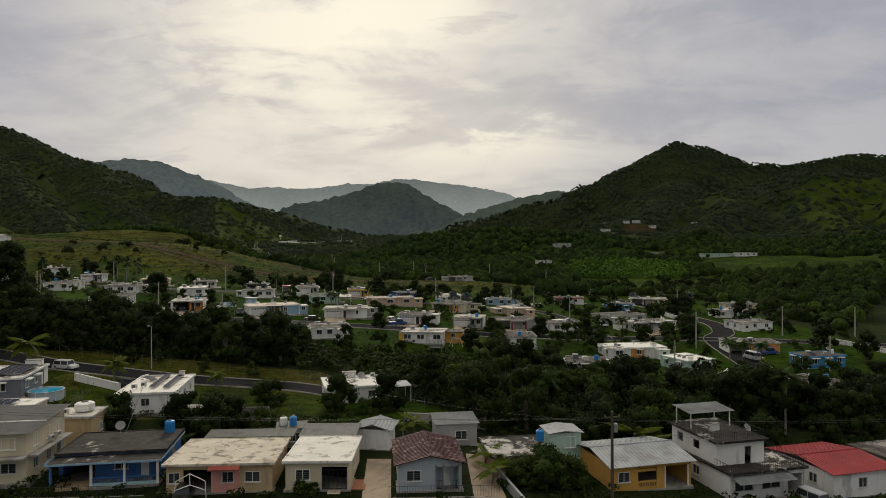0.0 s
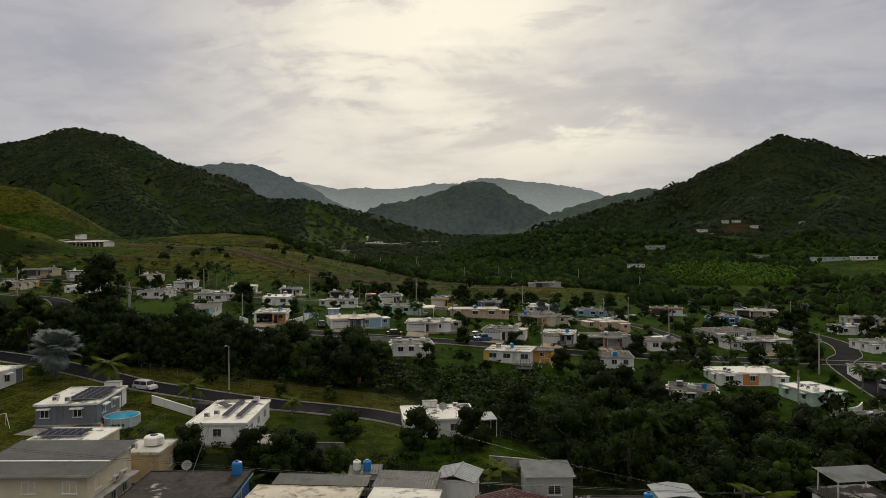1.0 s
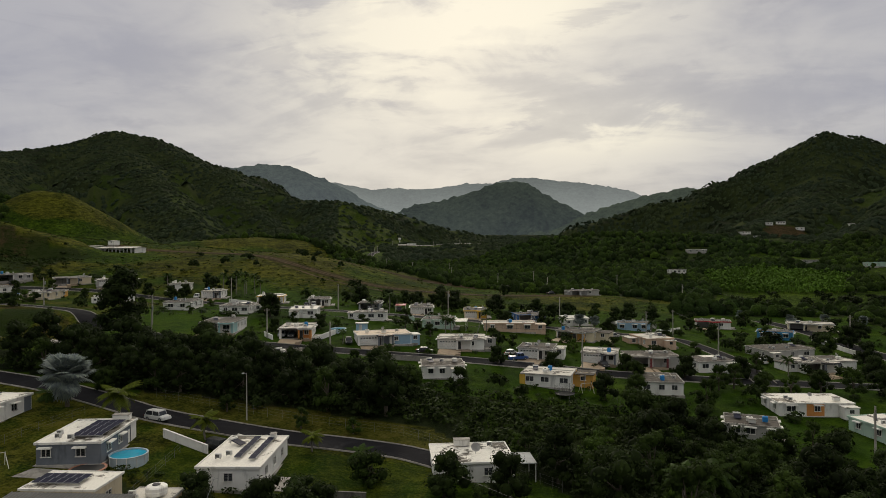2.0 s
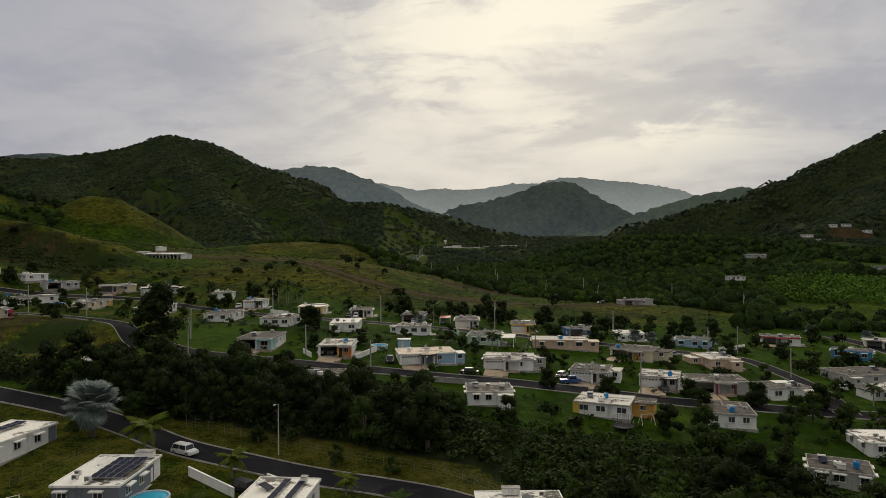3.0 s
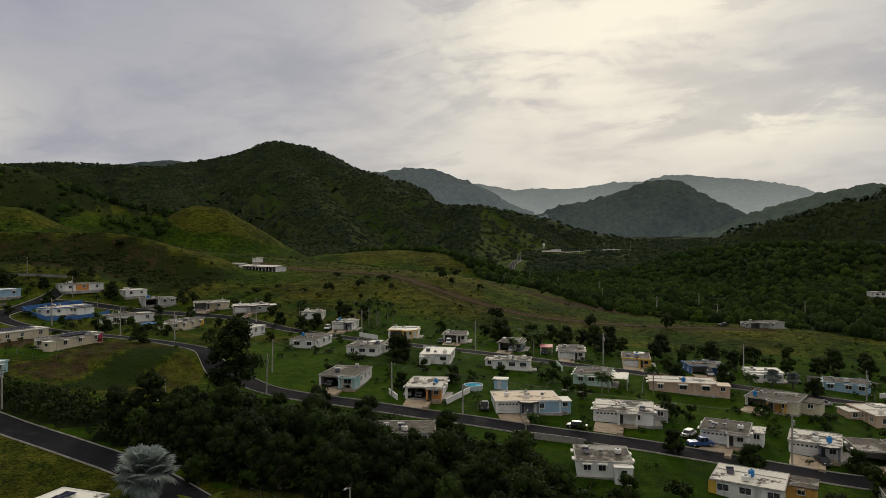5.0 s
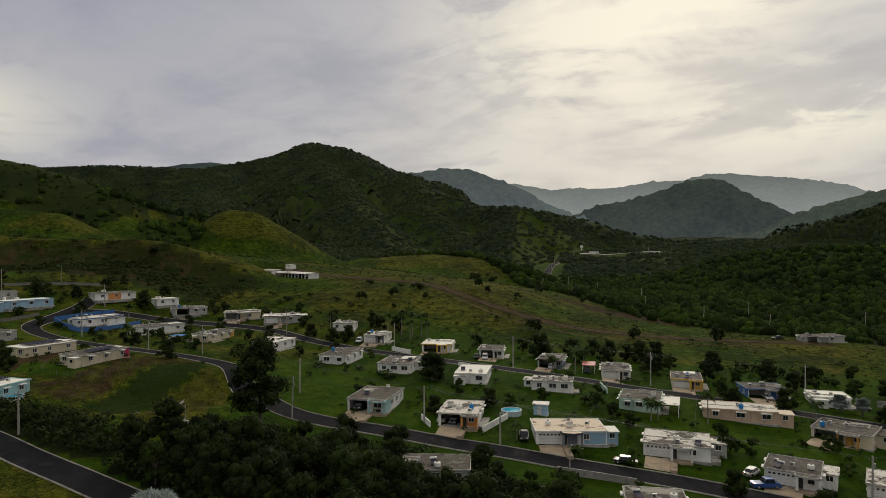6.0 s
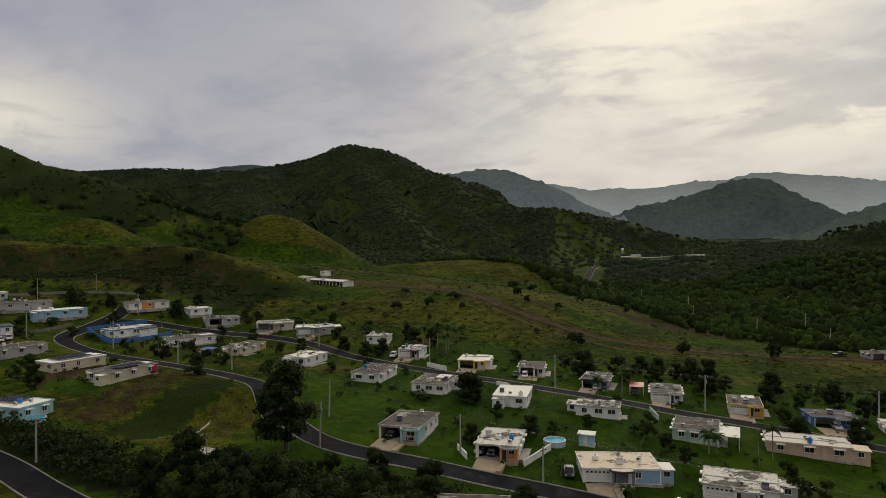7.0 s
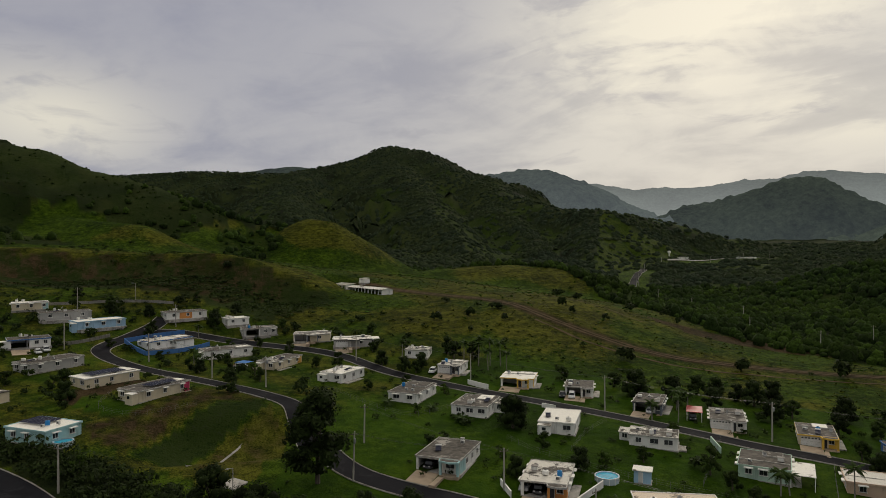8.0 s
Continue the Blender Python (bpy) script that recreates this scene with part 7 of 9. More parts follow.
def make_trunk(bm, rng, h, r, lobes):
    rod(bm, (0, 0, -0.6), (0.1, 0.05, h * 0.45), r * 0.075 + 0.05, r * 0.05 + 0.03, 7)
    for x, y, z, rr in lobes[:7]:
        rod(bm, (0.08, 0.04, h * rng.uniform(0.25, 0.44)), (x * 0.9, y * 0.9, z), r * 0.03 + 0.02, 0.02, 5)


def make_tree(name, seed, h, r, leaves, size, mat, label, lobes=14, low=0.35, category="tree", group="trees"):
    rng = np.random.default_rng(seed)
    lb = tree_lobes(rng, h, r, lobes, low)
    o = thing(name, 0, 0, -900, 0, label, category, group)
    part("trunk", bmesh_of(lambda bm: make_trunk(bm, rng, h, r, lb)), BARK, o)
    # small leaves over a dense heart of foliage in every lobe
    verts, quads = [], []
    for x, y, z, r0 in lb:
        at = len(verts)
        verts += [(x + k * r0 * rng.uniform(0.78, 1.12) * math.cos(1.0472 * i), y + k * r0 * rng.uniform(0.78, 1.12) * math.sin(1.0472 * i), z + v * r0 * rng.uniform(0.88, 1.1)) for v, k in ((-0.45, 0.34), (0.0, 0.62), (0.38, 0.46), (0.60, 0.06)) for i in range(6)]
        quads += [(at + 6 * q + i, at + 6 * q + (i + 1) % 6, at + 6 * q + 6 + (i + 1) % 6, at + 6 * q + 6 + i) for q in range(3) for i in range(6)]
    cloud = leaf_cloud(rng, lb, leaves, size)
    at = len(verts)
    quads = np.concatenate([quads, at + np.arange(4 * leaves).reshape(leaves, 4)])
    piece("crown", raw_mesh("crown", np.concatenate([verts, cloud.reshape(-1, 3)]), quads, 4, True), mat, o)
    return o


TREES = [make_tree("tree", 1, 8.0, 4.1, 1650, 0.2, LEAF[0], "dark leafy broad-crowned tree in the wooded belt", 24, 0.14),
         make_tree("tree", 2, 9.0, 3.8, 1650, 0.2, LEAF[0], "tall dark leafy tree in the wooded belt", 26, 0.12),
         make_tree("tree", 3, 7.0, 3.6, 1500, 0.19, LEAF[1], "mid-green rounded leafy tree", 22, 0.1),
         make_tree("tree", 4, 8.0, 3.3, 1500, 0.19, LEAF[1], "mid-green leafy tree with an uneven crown", 20, 0.12),
         make_tree("tree", 5, 6.0, 3.0, 1200, 0.15, LEAF[2], "light green leafy tree", 17, 0.1),
         make_tree("tree", 6, 4.2, 2.2, 800, 0.24, LEAF[1], "small rounded garden tree", 9, 0.18),
         make_tree("tree", 7, 3.0, 1.5, 500, 0.2, LEAF[2], "small light green garden tree", 7, 0.15),
         make_tree("tree", 8, 6.4, 3.9, 1900, 0.2, LEAF[0], "dense dark tree with leaves down to the ground", 24, 0.06),
         make_tree("bush", 9, 3.4, 2.7, 1400, 0.16, LEAF[1], "dense green bush in a yard", 18, 0.05, "bush", "yard bushes")]


def plant(template, x, y, scale=1.0, sink=0.15, turn=None, label="", squash=1.0):
    z = ground(x, y) - sink
    c = copy_thing(template, pose(x, y, z, 0, 0, random.uniform(0, 360) if turn is None else turn))
    c.scale = (scale, scale, scale * squash)
    if label:
        c["label"] = label
    return c


def palm_template(name, seed, h, fronds, length, mat, label, droop=1.0, trunk_r=0.16):
    rng = random.Random(seed)
    o = thing(name, 0, 0, -900, 0, label, "palm", "palms")

    def stem(bm):
        pts = [Vector((0.25 * math.sin(i * 0.5), 0.12 * i / 6, h * i / 6 - 0.4 * (i == 0))) for i in range(7)]
        for a, b in zip(pts, pts[1:]):
            rod(bm, a, b, trunk_r * (1.15 - 0.06 * a.z / max(h, 1) * 6), trunk_r, 7)
    part("trunk", bmesh_of(stem), surface("palm_bark", (0.22, 0.20, 0.17), 0.95, 0.3, 4.0, 0.4, per_object=0.2), o)
    top = Vector((0.25 * math.sin(3.0), 0.12, h))
    for f in range(fronds):
        az, lift = 2 * math.pi * f / fronds + rng.uniform(-0.2, 0.2), rng.uniform(-0.1, 1.1)
        q = []
        spine = []
        for i in range(11):
            t = i / 10
            out, z = length * t * math.cos(lift * (1 - t) * 0.9), length * (math.sin(lift) * t - droop * (0.45 + 0.3 * (1.1 - lift)) * t * t)
            spine.append(top + Vector((math.cos(az) * out, math.sin(az) * out, z)))
        side = Vector((-math.sin(az), math.cos(az), 0))
        for i in range(1, 10):
            for s in (-1, 1):
                for e in (0.0, 0.5):
                    a = spine[i].lerp(spine[i + 1], e)
                    fwd = (spine[i + 1] - spine[i]).normalized()
                    ln = length * 0.26 * math.sin(math.pi * min(0.97, (i + e) / 10 + 0.08)) + 0.08
                    tip = a + side * s * ln * 0.85 + fwd * ln * 0.45 - Vector((0, 0, ln * 0.42))
                    w = fwd * (0.075 * length / 2.5 + 0.02)
                    q.append([a - w, a + w, tip + w * 0.3, tip - w * 0.3])
        piece("frond", quads_mesh("frond", np.array([[list(v) for v in p] for p in q])), mat, o)
    return o


PALM = palm_template("palm", 1, 5.2, 18, 2.5, FROND, "green feather palm with arching fronds")
PALM_TALL = palm_template("palm", 2, 8.5, 14, 2.8, FROND, "tall green feather palm with a slim trunk")
PALM_YOUNG = palm_template("palm", 3, 3.4, 22, 2.5, FROND_YELLOW, "young yellow-green palm beside the street", 0.95, 0.17)
PALM_SHORT = palm_template("palm", 4, 1.4, 17, 2.4, FROND, "low green palm with wide fronds")
BANANA = palm_template("banana_plant", 5, 2.0, 8, 2.6, FROND_YELLOW, "banana plant with broad torn leaves", 0.7, 0.14)
BANANA["category"] = "banana plant"


def fan_palm(name, seed, h, r, label):
    """A silver fan palm: round pleated leaves on stalks in a ball."""
    rng = np.random.default_rng(seed)
    o = thing(name, 0, 0, -900, 0, label, "palm", "silver palms")
    part("trunk", bmesh_of(lambda bm: rod(bm, (0, 0, -0.5), (0, 0, h * 0.55), 0.28, 0.22, 8)), BARK, o)
    q = []
    for k in range(84):
        u = rng.normal(size=3)
        u[2] = u[2] * 0.9 + 0.15
        u /= np.linalg.norm(u)
        c = np.array([0, 0, h * 0.6]) + u * r * rng.uniform(0.28, 0.62)
        a = np.cross(u, [0, 0, 1.0])
        a /= np.linalg.norm(a) + 1e-6
        mid = u + rng.normal(scale=0.25, size=3) + np.array([0, 0, 0.12])
        mid /= np.linalg.norm(mid)
        nrm = np.cross(a, mid)
        fan = r * rng.uniform(0.40, 0.54)
        q.append([np.array([0, 0, h * 0.55]), np.array([0, 0, h * 0.55]) + a * 0.06, c + a * 0.06, c])
        for j in range(19):
            th = -1.95 + 3.9 * j / 18
            d = math.cos(th) * mid + math.sin(th) * a
            side = math.cos(th) * a - math.sin(th) * mid
            ln = fan * (1.0 - 0.22 * abs(th) / 1.95) * rng.uniform(0.9, 1.05)
            w = side * fan * 0.085
            tip = c + d * ln - np.array([0, 0, 0.16 * ln]) - nrm * 0.05
            half = c + d * ln * 0.6 + nrm * 0.04
            q.append([c, half - w, half, c])
            q.append([c, half, half + w, c])
            q.append([half - w, tip, half + w, half])
    piece("leaf_ball", quads_mesh("leaf_ball", np.array(q)), FROND_SILVER, o)
    return o


SILVER = fan_palm("silver_palm", 3, 6.6, 3.3, "silver-grey fan palm with a round leafy head")
SILVER_SMALL = fan_palm("silver_palm", 4, 5.2, 2.4, "smaller silver-grey fan palm by a house")

# ---- the wooded belt ----
rng_belt = random.Random(7)
HOUSE_SPOTS = [(q.location.x, q.location.y) for q in scene.objects if q.parent is None and q.get("category") in ("house", "shed", "stable")]


def clear_of(x, y, gap=6.0, road=4.2):
    if min((x - a) ** 2 + (y - b) ** 2 for a, b in HOUSE_SPOTS) < gap * gap:
        return False
    return float(road_gap(np.array([x]), np.array([y]))[0]) > road


belt_count = 0
for gy in np.arange(97, 172, 6.5):
    for gx in np.arange(-190, 64, 6.5):
        x, y = gx + rng_belt.uniform(-2.2, 2.2), gy + rng_belt.uniform(-2.2, 2.2)
        if not (bool(inside(x, y, BELT)) or bool(inside(x, y, BELT_LEFT))) or not clear_of(x, y, 7.5, 5.0):
            continue
        low = bool(inside(x, y, RAVINE)) or bool(inside(x, y, BELT_LEFT))
        if low:
            if rng_belt.random() < 0.55:
                continue
            plant(TREES[rng_belt.choice((3, 4, 4, 5))], x, y, rng_belt.uniform(0.5, 0.8))
        else:
            t = rng_belt.choice((0, 0, 1, 1, 2, 3) if x < -24 else (0, 1, 2, 2, 3, 4))
            plant(TREES[t], x, y, rng_belt.uniform(0.85, 1.35) * (0.75 if x > 18 and y > 112 else 0.7 if y > 150 else 1.0))
        belt_count += 1

# the tall open tree by the bend, the dark garden trees and other single trees
BIG = make_tree("tree", 21, 19.0, 6.4, 5200, 0.42, LEAF[0], "tall open-crowned dark tree beside the bend", 34, 0.16)
BIG.matrix_world = pose(-110.5, 166, ground(-110.5, 166) - 0.3)
for x, y, t, s in ((-97, 221, 0, 0.95), (-33, 91, 7, 0.95), (-36.5, 92, 7, 0.95), (-30, 93.5, 7, 0.8), (-46.5, 92.5, 7, 0.85), (-33.5, 95.5, 7, 0.8), (-17.4, 104.8, 7, 0.95), (-8.9, 105.8, 7, 1.0), (-12.5, 103.6, 8, 0.7), (-28.6, 107.5, 8, 1.2), (-26, 94, 8, 0.9), (-24, 92.5, 8, 0.7),
                   (4, 107, 7, 0.9), (11.4, 74.0, 8, 1.15), (8.8, 74.6, 8, 0.9), (14.6, 74.8, 8, 1.0), (12, 77.6, 8, 1.0), (-15.8, 71.6, 8, 0.4), (-14.4, 71.8, 8, 0.33), (16, 92, 7, 0.8), (23, 93, 7, 1.0), (31, 98, 7, 1.2), (38, 97, 7, 1.1),
                   (69.4, 120.4, 7, 1.0), (77.5, 125.1, 7, 1.0), (74.7, 114.1, 7, 1.1), (64.1, 106.4, 7, 1.1), (87.5, 132, 7, 1.0), (59.4, 107.9, 7, 1.2), (66, 103, 7, 1.1), (72, 107, 7, 1.2), (80, 117, 7, 1.1), (60, 114, 7, 1.0), (82, 108, 7, 1.1), (90, 120, 7, 1.2), (95, 110, 7, 1.2),
                   (6, 95, 3, 0.6), (19, 89, 2, 0.7), (28, 91, 0, 0.75), (36, 93, 1, 0.8), (45, 92, 0, 0.8), (55, 95, 2, 0.8),
                   (-95.7, 218.3, 7, 1.25), (-162, 251, 7, 0.8), (-151.4, 248.6, 7, 0.8), (-149, 255, 7, 0.8), (-81.7, 270, 7, 1.3), (-67.7, 287, 7, 0.9), (-62, 289, 7, 0.9), (-56, 287, 7, 0.8), (-50.5, 284, 7, 1.2), (-47, 291, 7, 1.1), (-43.4, 269, 7, 0.9), (-73, 203.5, 7, 0.75), (-81.6, 192, 7, 0.7), (-193.3, 162, 7, 0.85), (-252.5, 225, 7, 0.7), (-250, 221, 7, 0.6), (-246, 247, 7, 0.9), (-250, 252, 7, 0.8), (-198, 205, 7, 0.7), (-178, 201, 7, 0.6), (-184, 205, 8, 0.9), (-168, 193, 8, 0.8), (-224, 209, 7, 0.5), (-275, 222, 7, 0.9), (-266, 232, 7, 0.8), (-253, 189, 8, 1.0), (-61, 119.4 + 8, 2, 0.5),
                   (-20, 240, 7, 0.8), (-8, 245, 7, 0.9), (14, 246, 7, 0.8), (30, 240, 7, 0.9), (48, 250, 7, 0.9), (-28, 282, 7, 1.1), (-12, 283, 7, 1.0), (24, 290, 7, 1.1), (-4, 181, 7, 0.8), (14, 190, 7, 0.7), (28, 190, 7, 0.9), (42, 194, 7, 0.9), (-18, 183, 7, 0.7), (75, 200, 7, 1.0), (82, 222, 7, 1.0), (88, 250, 7, 1.1), (-46, 125, 3, 0.5), (-37, 126, 4, 0.55), (-86, 128.5, 2, 0.75), (-79, 133, 3, 0.8), (-62, 235, 5, 1.0), (-63, 215, 5, 0.9), (-45, 212, 2, 0.6), (-36, 186.5, 4, 0.6), (-40, 207, 5, 1.0),
                   (-22, 210, 2, 0.6), (-16, 204, 5, 0.9), (1, 204, 4, 0.7), (15, 188 - 7, 2, 0.8), (12, 213, 5, 1.0), (14, 166, 2, 0.9), (7, 163, 0, 0.8), (28, 164, 3, 0.9), (34, 181, 3, 0.8), (38, 184, 3, 0.8), (44, 182, 2, 0.8), (50, 182, 4, 0.9),
                   (57, 184, 2, 0.9), (63, 182, 3, 0.9), (70, 185, 0, 0.8), (48, 202, 3, 0.7), (53, 238, 2, 0.6), (36, 218, 5, 1.0), (42, 146, 3, 0.6), (66, 145, 5, 1.0), (66, 164, 5, 1.0),
                   (84, 142, 5, 1.1), (90, 131, 2, 0.9), (98, 138, 0, 0.9), (104, 160, 1, 0.9), (104, 178, 0, 0.9), (-72, 276, 0, 0.9), (-90, 277, 2, 0.7), (-68, 271, 2, 0.7), (-60, 272, 0, 0.8), (-106, 274, 2, 0.7), (-82, 272, 0, 1.0),
                   (-150, 274, 1, 0.8), (-146, 272, 0, 0.8), (-140, 275, 1, 0.75), (-152, 260, 5, 1.0), (-166, 270, 3, 0.7), (-175, 262, 2, 0.6), (-147, 250, 5, 1.0), (-172, 240, 3, 0.7), (-178, 236, 2, 0.6), (-203, 205, 5, 1.0), (-175, 209, 5, 1.0),
                   (-183, 214, 4, 0.8), (-198, 216, 5, 0.9), (-206, 222, 2, 0.6), (-200, 245, 3, 0.7), (-218, 246, 2, 0.6), (-224, 238, 5, 0.9), (-245, 247, 2, 0.7), (-250, 262, 0, 0.7), (-268, 256, 3, 0.7), (-226, 266, 2, 0.7), (-190, 280, 2, 0.7),
                   (-215, 173, 2, 0.55), (-208, 166, 5, 1.0), (-221, 160, 5, 1.0), (-248, 170, 3, 0.7), (-272, 224, 3, 0.7), (-283, 226, 2, 0.7), (-244, 203, 5, 0.9), (-300, 222, 0, 0.7), (-146, 224, 2, 0.5), (-141, 236, 5, 0.8), (-127, 236, 6, 1.0),
                   (-121, 213, 6, 1.0), (-84, 210, 5, 0.9), (-70, 209, 6, 1.0), (-104, 200, 6, 0.9), (-89, 199, 6, 1.0), (-50, 217, 3, 0.8), (-24, 248, 2, 0.7), (-29, 266, 0, 0.8), (-20, 270, 2, 0.8), (-44, 268, 0, 0.8), (-40, 276, 2, 0.8), (-5, 270, 0, 0.8),
                   (10, 274, 2, 0.8), (18, 276, 0, 0.8), (32, 280, 1, 0.8), (44, 272, 2, 0.7), (64, 250, 3, 0.8), (78, 238, 2, 0.9), (97, 262, 0, 0.9), (106, 232, 1, 0.9), (70, 300, 2, 0.8), (34, 296, 0, 0.8), (12, 300, 2, 0.7), (0, 288, 0, 0.7)):
    plant(TREES[t], x, y, s)
for x, y, t, s in ((-57.5, 114.2, PALM_YOUNG, 1.0), (-40.5, 116, PALM_YOUNG, 0.8), (-73.5, 115.5, PALM_YOUNG, 1.45), (-32.5, 115.3, PALM_SHORT, 1.0), (-91.5, 120.5, PALM_SHORT, 1.0), (-86, 118.5, SILVER, 1.45), (4, 251, SILVER_SMALL, 1.0), (9, 252, SILVER_SMALL, 0.95),
                   (-37, 215, PALM, 0.9), (-35.5, 216.5, PALM, 0.8), (-25, 220, PALM_TALL, 0.8), (-47, 186, PALM_SHORT, 0.8), (-139, 267, PALM_TALL, 0.95), (-135, 270, PALM_TALL, 0.9), (-132, 273, PALM_TALL, 1.0), (-129, 275, PALM_TALL, 0.95), (-136.5, 273, PALM_TALL, 1.0), (-67.4, 262.5, PALM, 1.1), (-64.5, 263.5, PALM, 1.0), (-108, 214, PALM_SHORT, 0.9), (-70, 247.5, PALM, 0.9), (-64, 250, PALM_TALL, 0.75), (-131, 214, PALM_SHORT, 0.9), (-119.5, 218, PALM_SHORT, 0.8),
                   (-2, 238, PALM, 0.9), (28, 250, PALM, 0.9), (71, 162, PALM, 1.0), (74, 161.5, PALM, 0.9), (78, 160, PALM, 0.9), (55, 200, PALM, 0.9), (-158, 257, PALM_TALL, 0.9), (-130, 268, PALM_TALL, 0.8), (-124, 270, PALM_TALL, 0.8),
                   (-213, 214, PALM, 0.9), (-208, 212, PALM, 0.8), (-240, 236, PALM, 0.9), (12, 100, PALM_TALL, 0.9), (16.5, 106, PALM, 1.3), (54, 103, PALM_TALL, 1.1), (-35, 86.5, PALM_SHORT, 0.9), (-30, 85.5, PALM_SHORT, 0.8), (-27, 87, PALM_SHORT, 0.8),
                   (-4, 92, BANANA, 1.0), (-5.5, 90.5, BANANA, 0.8), (5, 80, BANANA, 0.9), (6.4, 77.5, BANANA, 1.0), (5.4, 74.5, BANANA, 0.9), (7.4, 82.5, BANANA, 0.8), (26, 88.5, BANANA, 1.5), (28, 87.5, BANANA, 1.2), (-22, 85.8, BANANA, 0.9),
                   (-60, 187, PALM, 0.7), (86, 296, SILVER_SMALL, 1.0), (70, 305, SILVER_SMALL, 1.0), (100, 300, SILVER_SMALL, 1.0), (112, 296, SILVER_SMALL, 1.0)):
    plant(t, x, y, s)
for t in TREES + [PALM, PALM_TALL, PALM_YOUNG, PALM_SHORT, BANANA, SILVER, SILVER_SMALL]:
    for q in t.children_recursive:
        bpy.data.objects.remove(q)
    bpy.data.objects.remove(t)


# ---- woods and bushes that nobody could count ----
def scatter(name, points, radius, leaves, size, mat, label, seed, squash=0.75, templates=6, category="woods", lift=0.35, core=0.0, fine=7, vary=(0.6, 1.35)):
    """Leafy crowns on the ground at the points, joined."""
    rng = np.random.default_rng(seed)
    shapes = []
    for k in range(templates):
        lobes = [(0, 0, 0.5, 0.6)] + [(0.55 * math.cos(a), 0.55 * math.sin(a), rng.uniform(0.2, 0.75), rng.uniform(0.3, 0.5)) for a in rng.uniform(0, 6.28, 5)]
        q = leaf_cloud(rng, lobes, leaves, size, 0.35)
        if core:
            # a dense leafy heart below the outer leaves
            m, rings = fine, []
            for zz, rr in ((-0.35, 0.86), (0.25, 0.98), (0.72, 0.74), (1.04, 0.05)) if fine > 5 else ((-0.3, 0.92), (0.4, 0.9), (0.95, 0.06)):
                rings.append([(rr * core * rng.uniform(0.8, 1.2) * math.cos(6.283 * i / m), rr * core * rng.uniform(0.8, 1.2) * math.sin(6.283 * i / m), zz * rng.uniform(0.85, 1.1)) for i in range(m)])
            q = np.concatenate([q, [[lo[i], lo[(i + 1) % m], hi[(i + 1) % m], hi[i]] for lo, hi in zip(rings, rings[1:]) for i in range(m)]])
        shapes.append(q)
    pts = np.asarray(points, float)
    zs = land(pts[:, 0], pts[:, 1])
    out = []
    for k in range(templates):
        mine = np.arange(len(pts)) % templates == k
        if not mine.any():
            continue
        n = int(mine.sum())
        a, s = rng.uniform(0, 6.28, n), radius * rng.uniform(*vary, n)
        c, sn = np.cos(a), np.sin(a)
        q = shapes[k]
        x = (q[None, ..., 0] * c[:, None, None] - q[None, ..., 1] * sn[:, None, None]) * s[:, None, None] + pts[mine, 0][:, None, None]
        y = (q[None, ..., 0] * sn[:, None, None] + q[None, ..., 1] * c[:, None, None]) * s[:, None, None] + pts[mine, 1][:, None, None]
        z = (q[None, ..., 2] + lift - 0.3) * s[:, None, None] * squash * rng.uniform(0.8, 1.4, n)[:, None, None] + zs[mine][:, None, None]
        out.append(np.stack([x, y, z], -1).reshape(-1, 4, 3))
    q = np.concatenate(out)
    tagged(piece(name, quads_mesh(name, q), mat), label, category, kind="stuff")


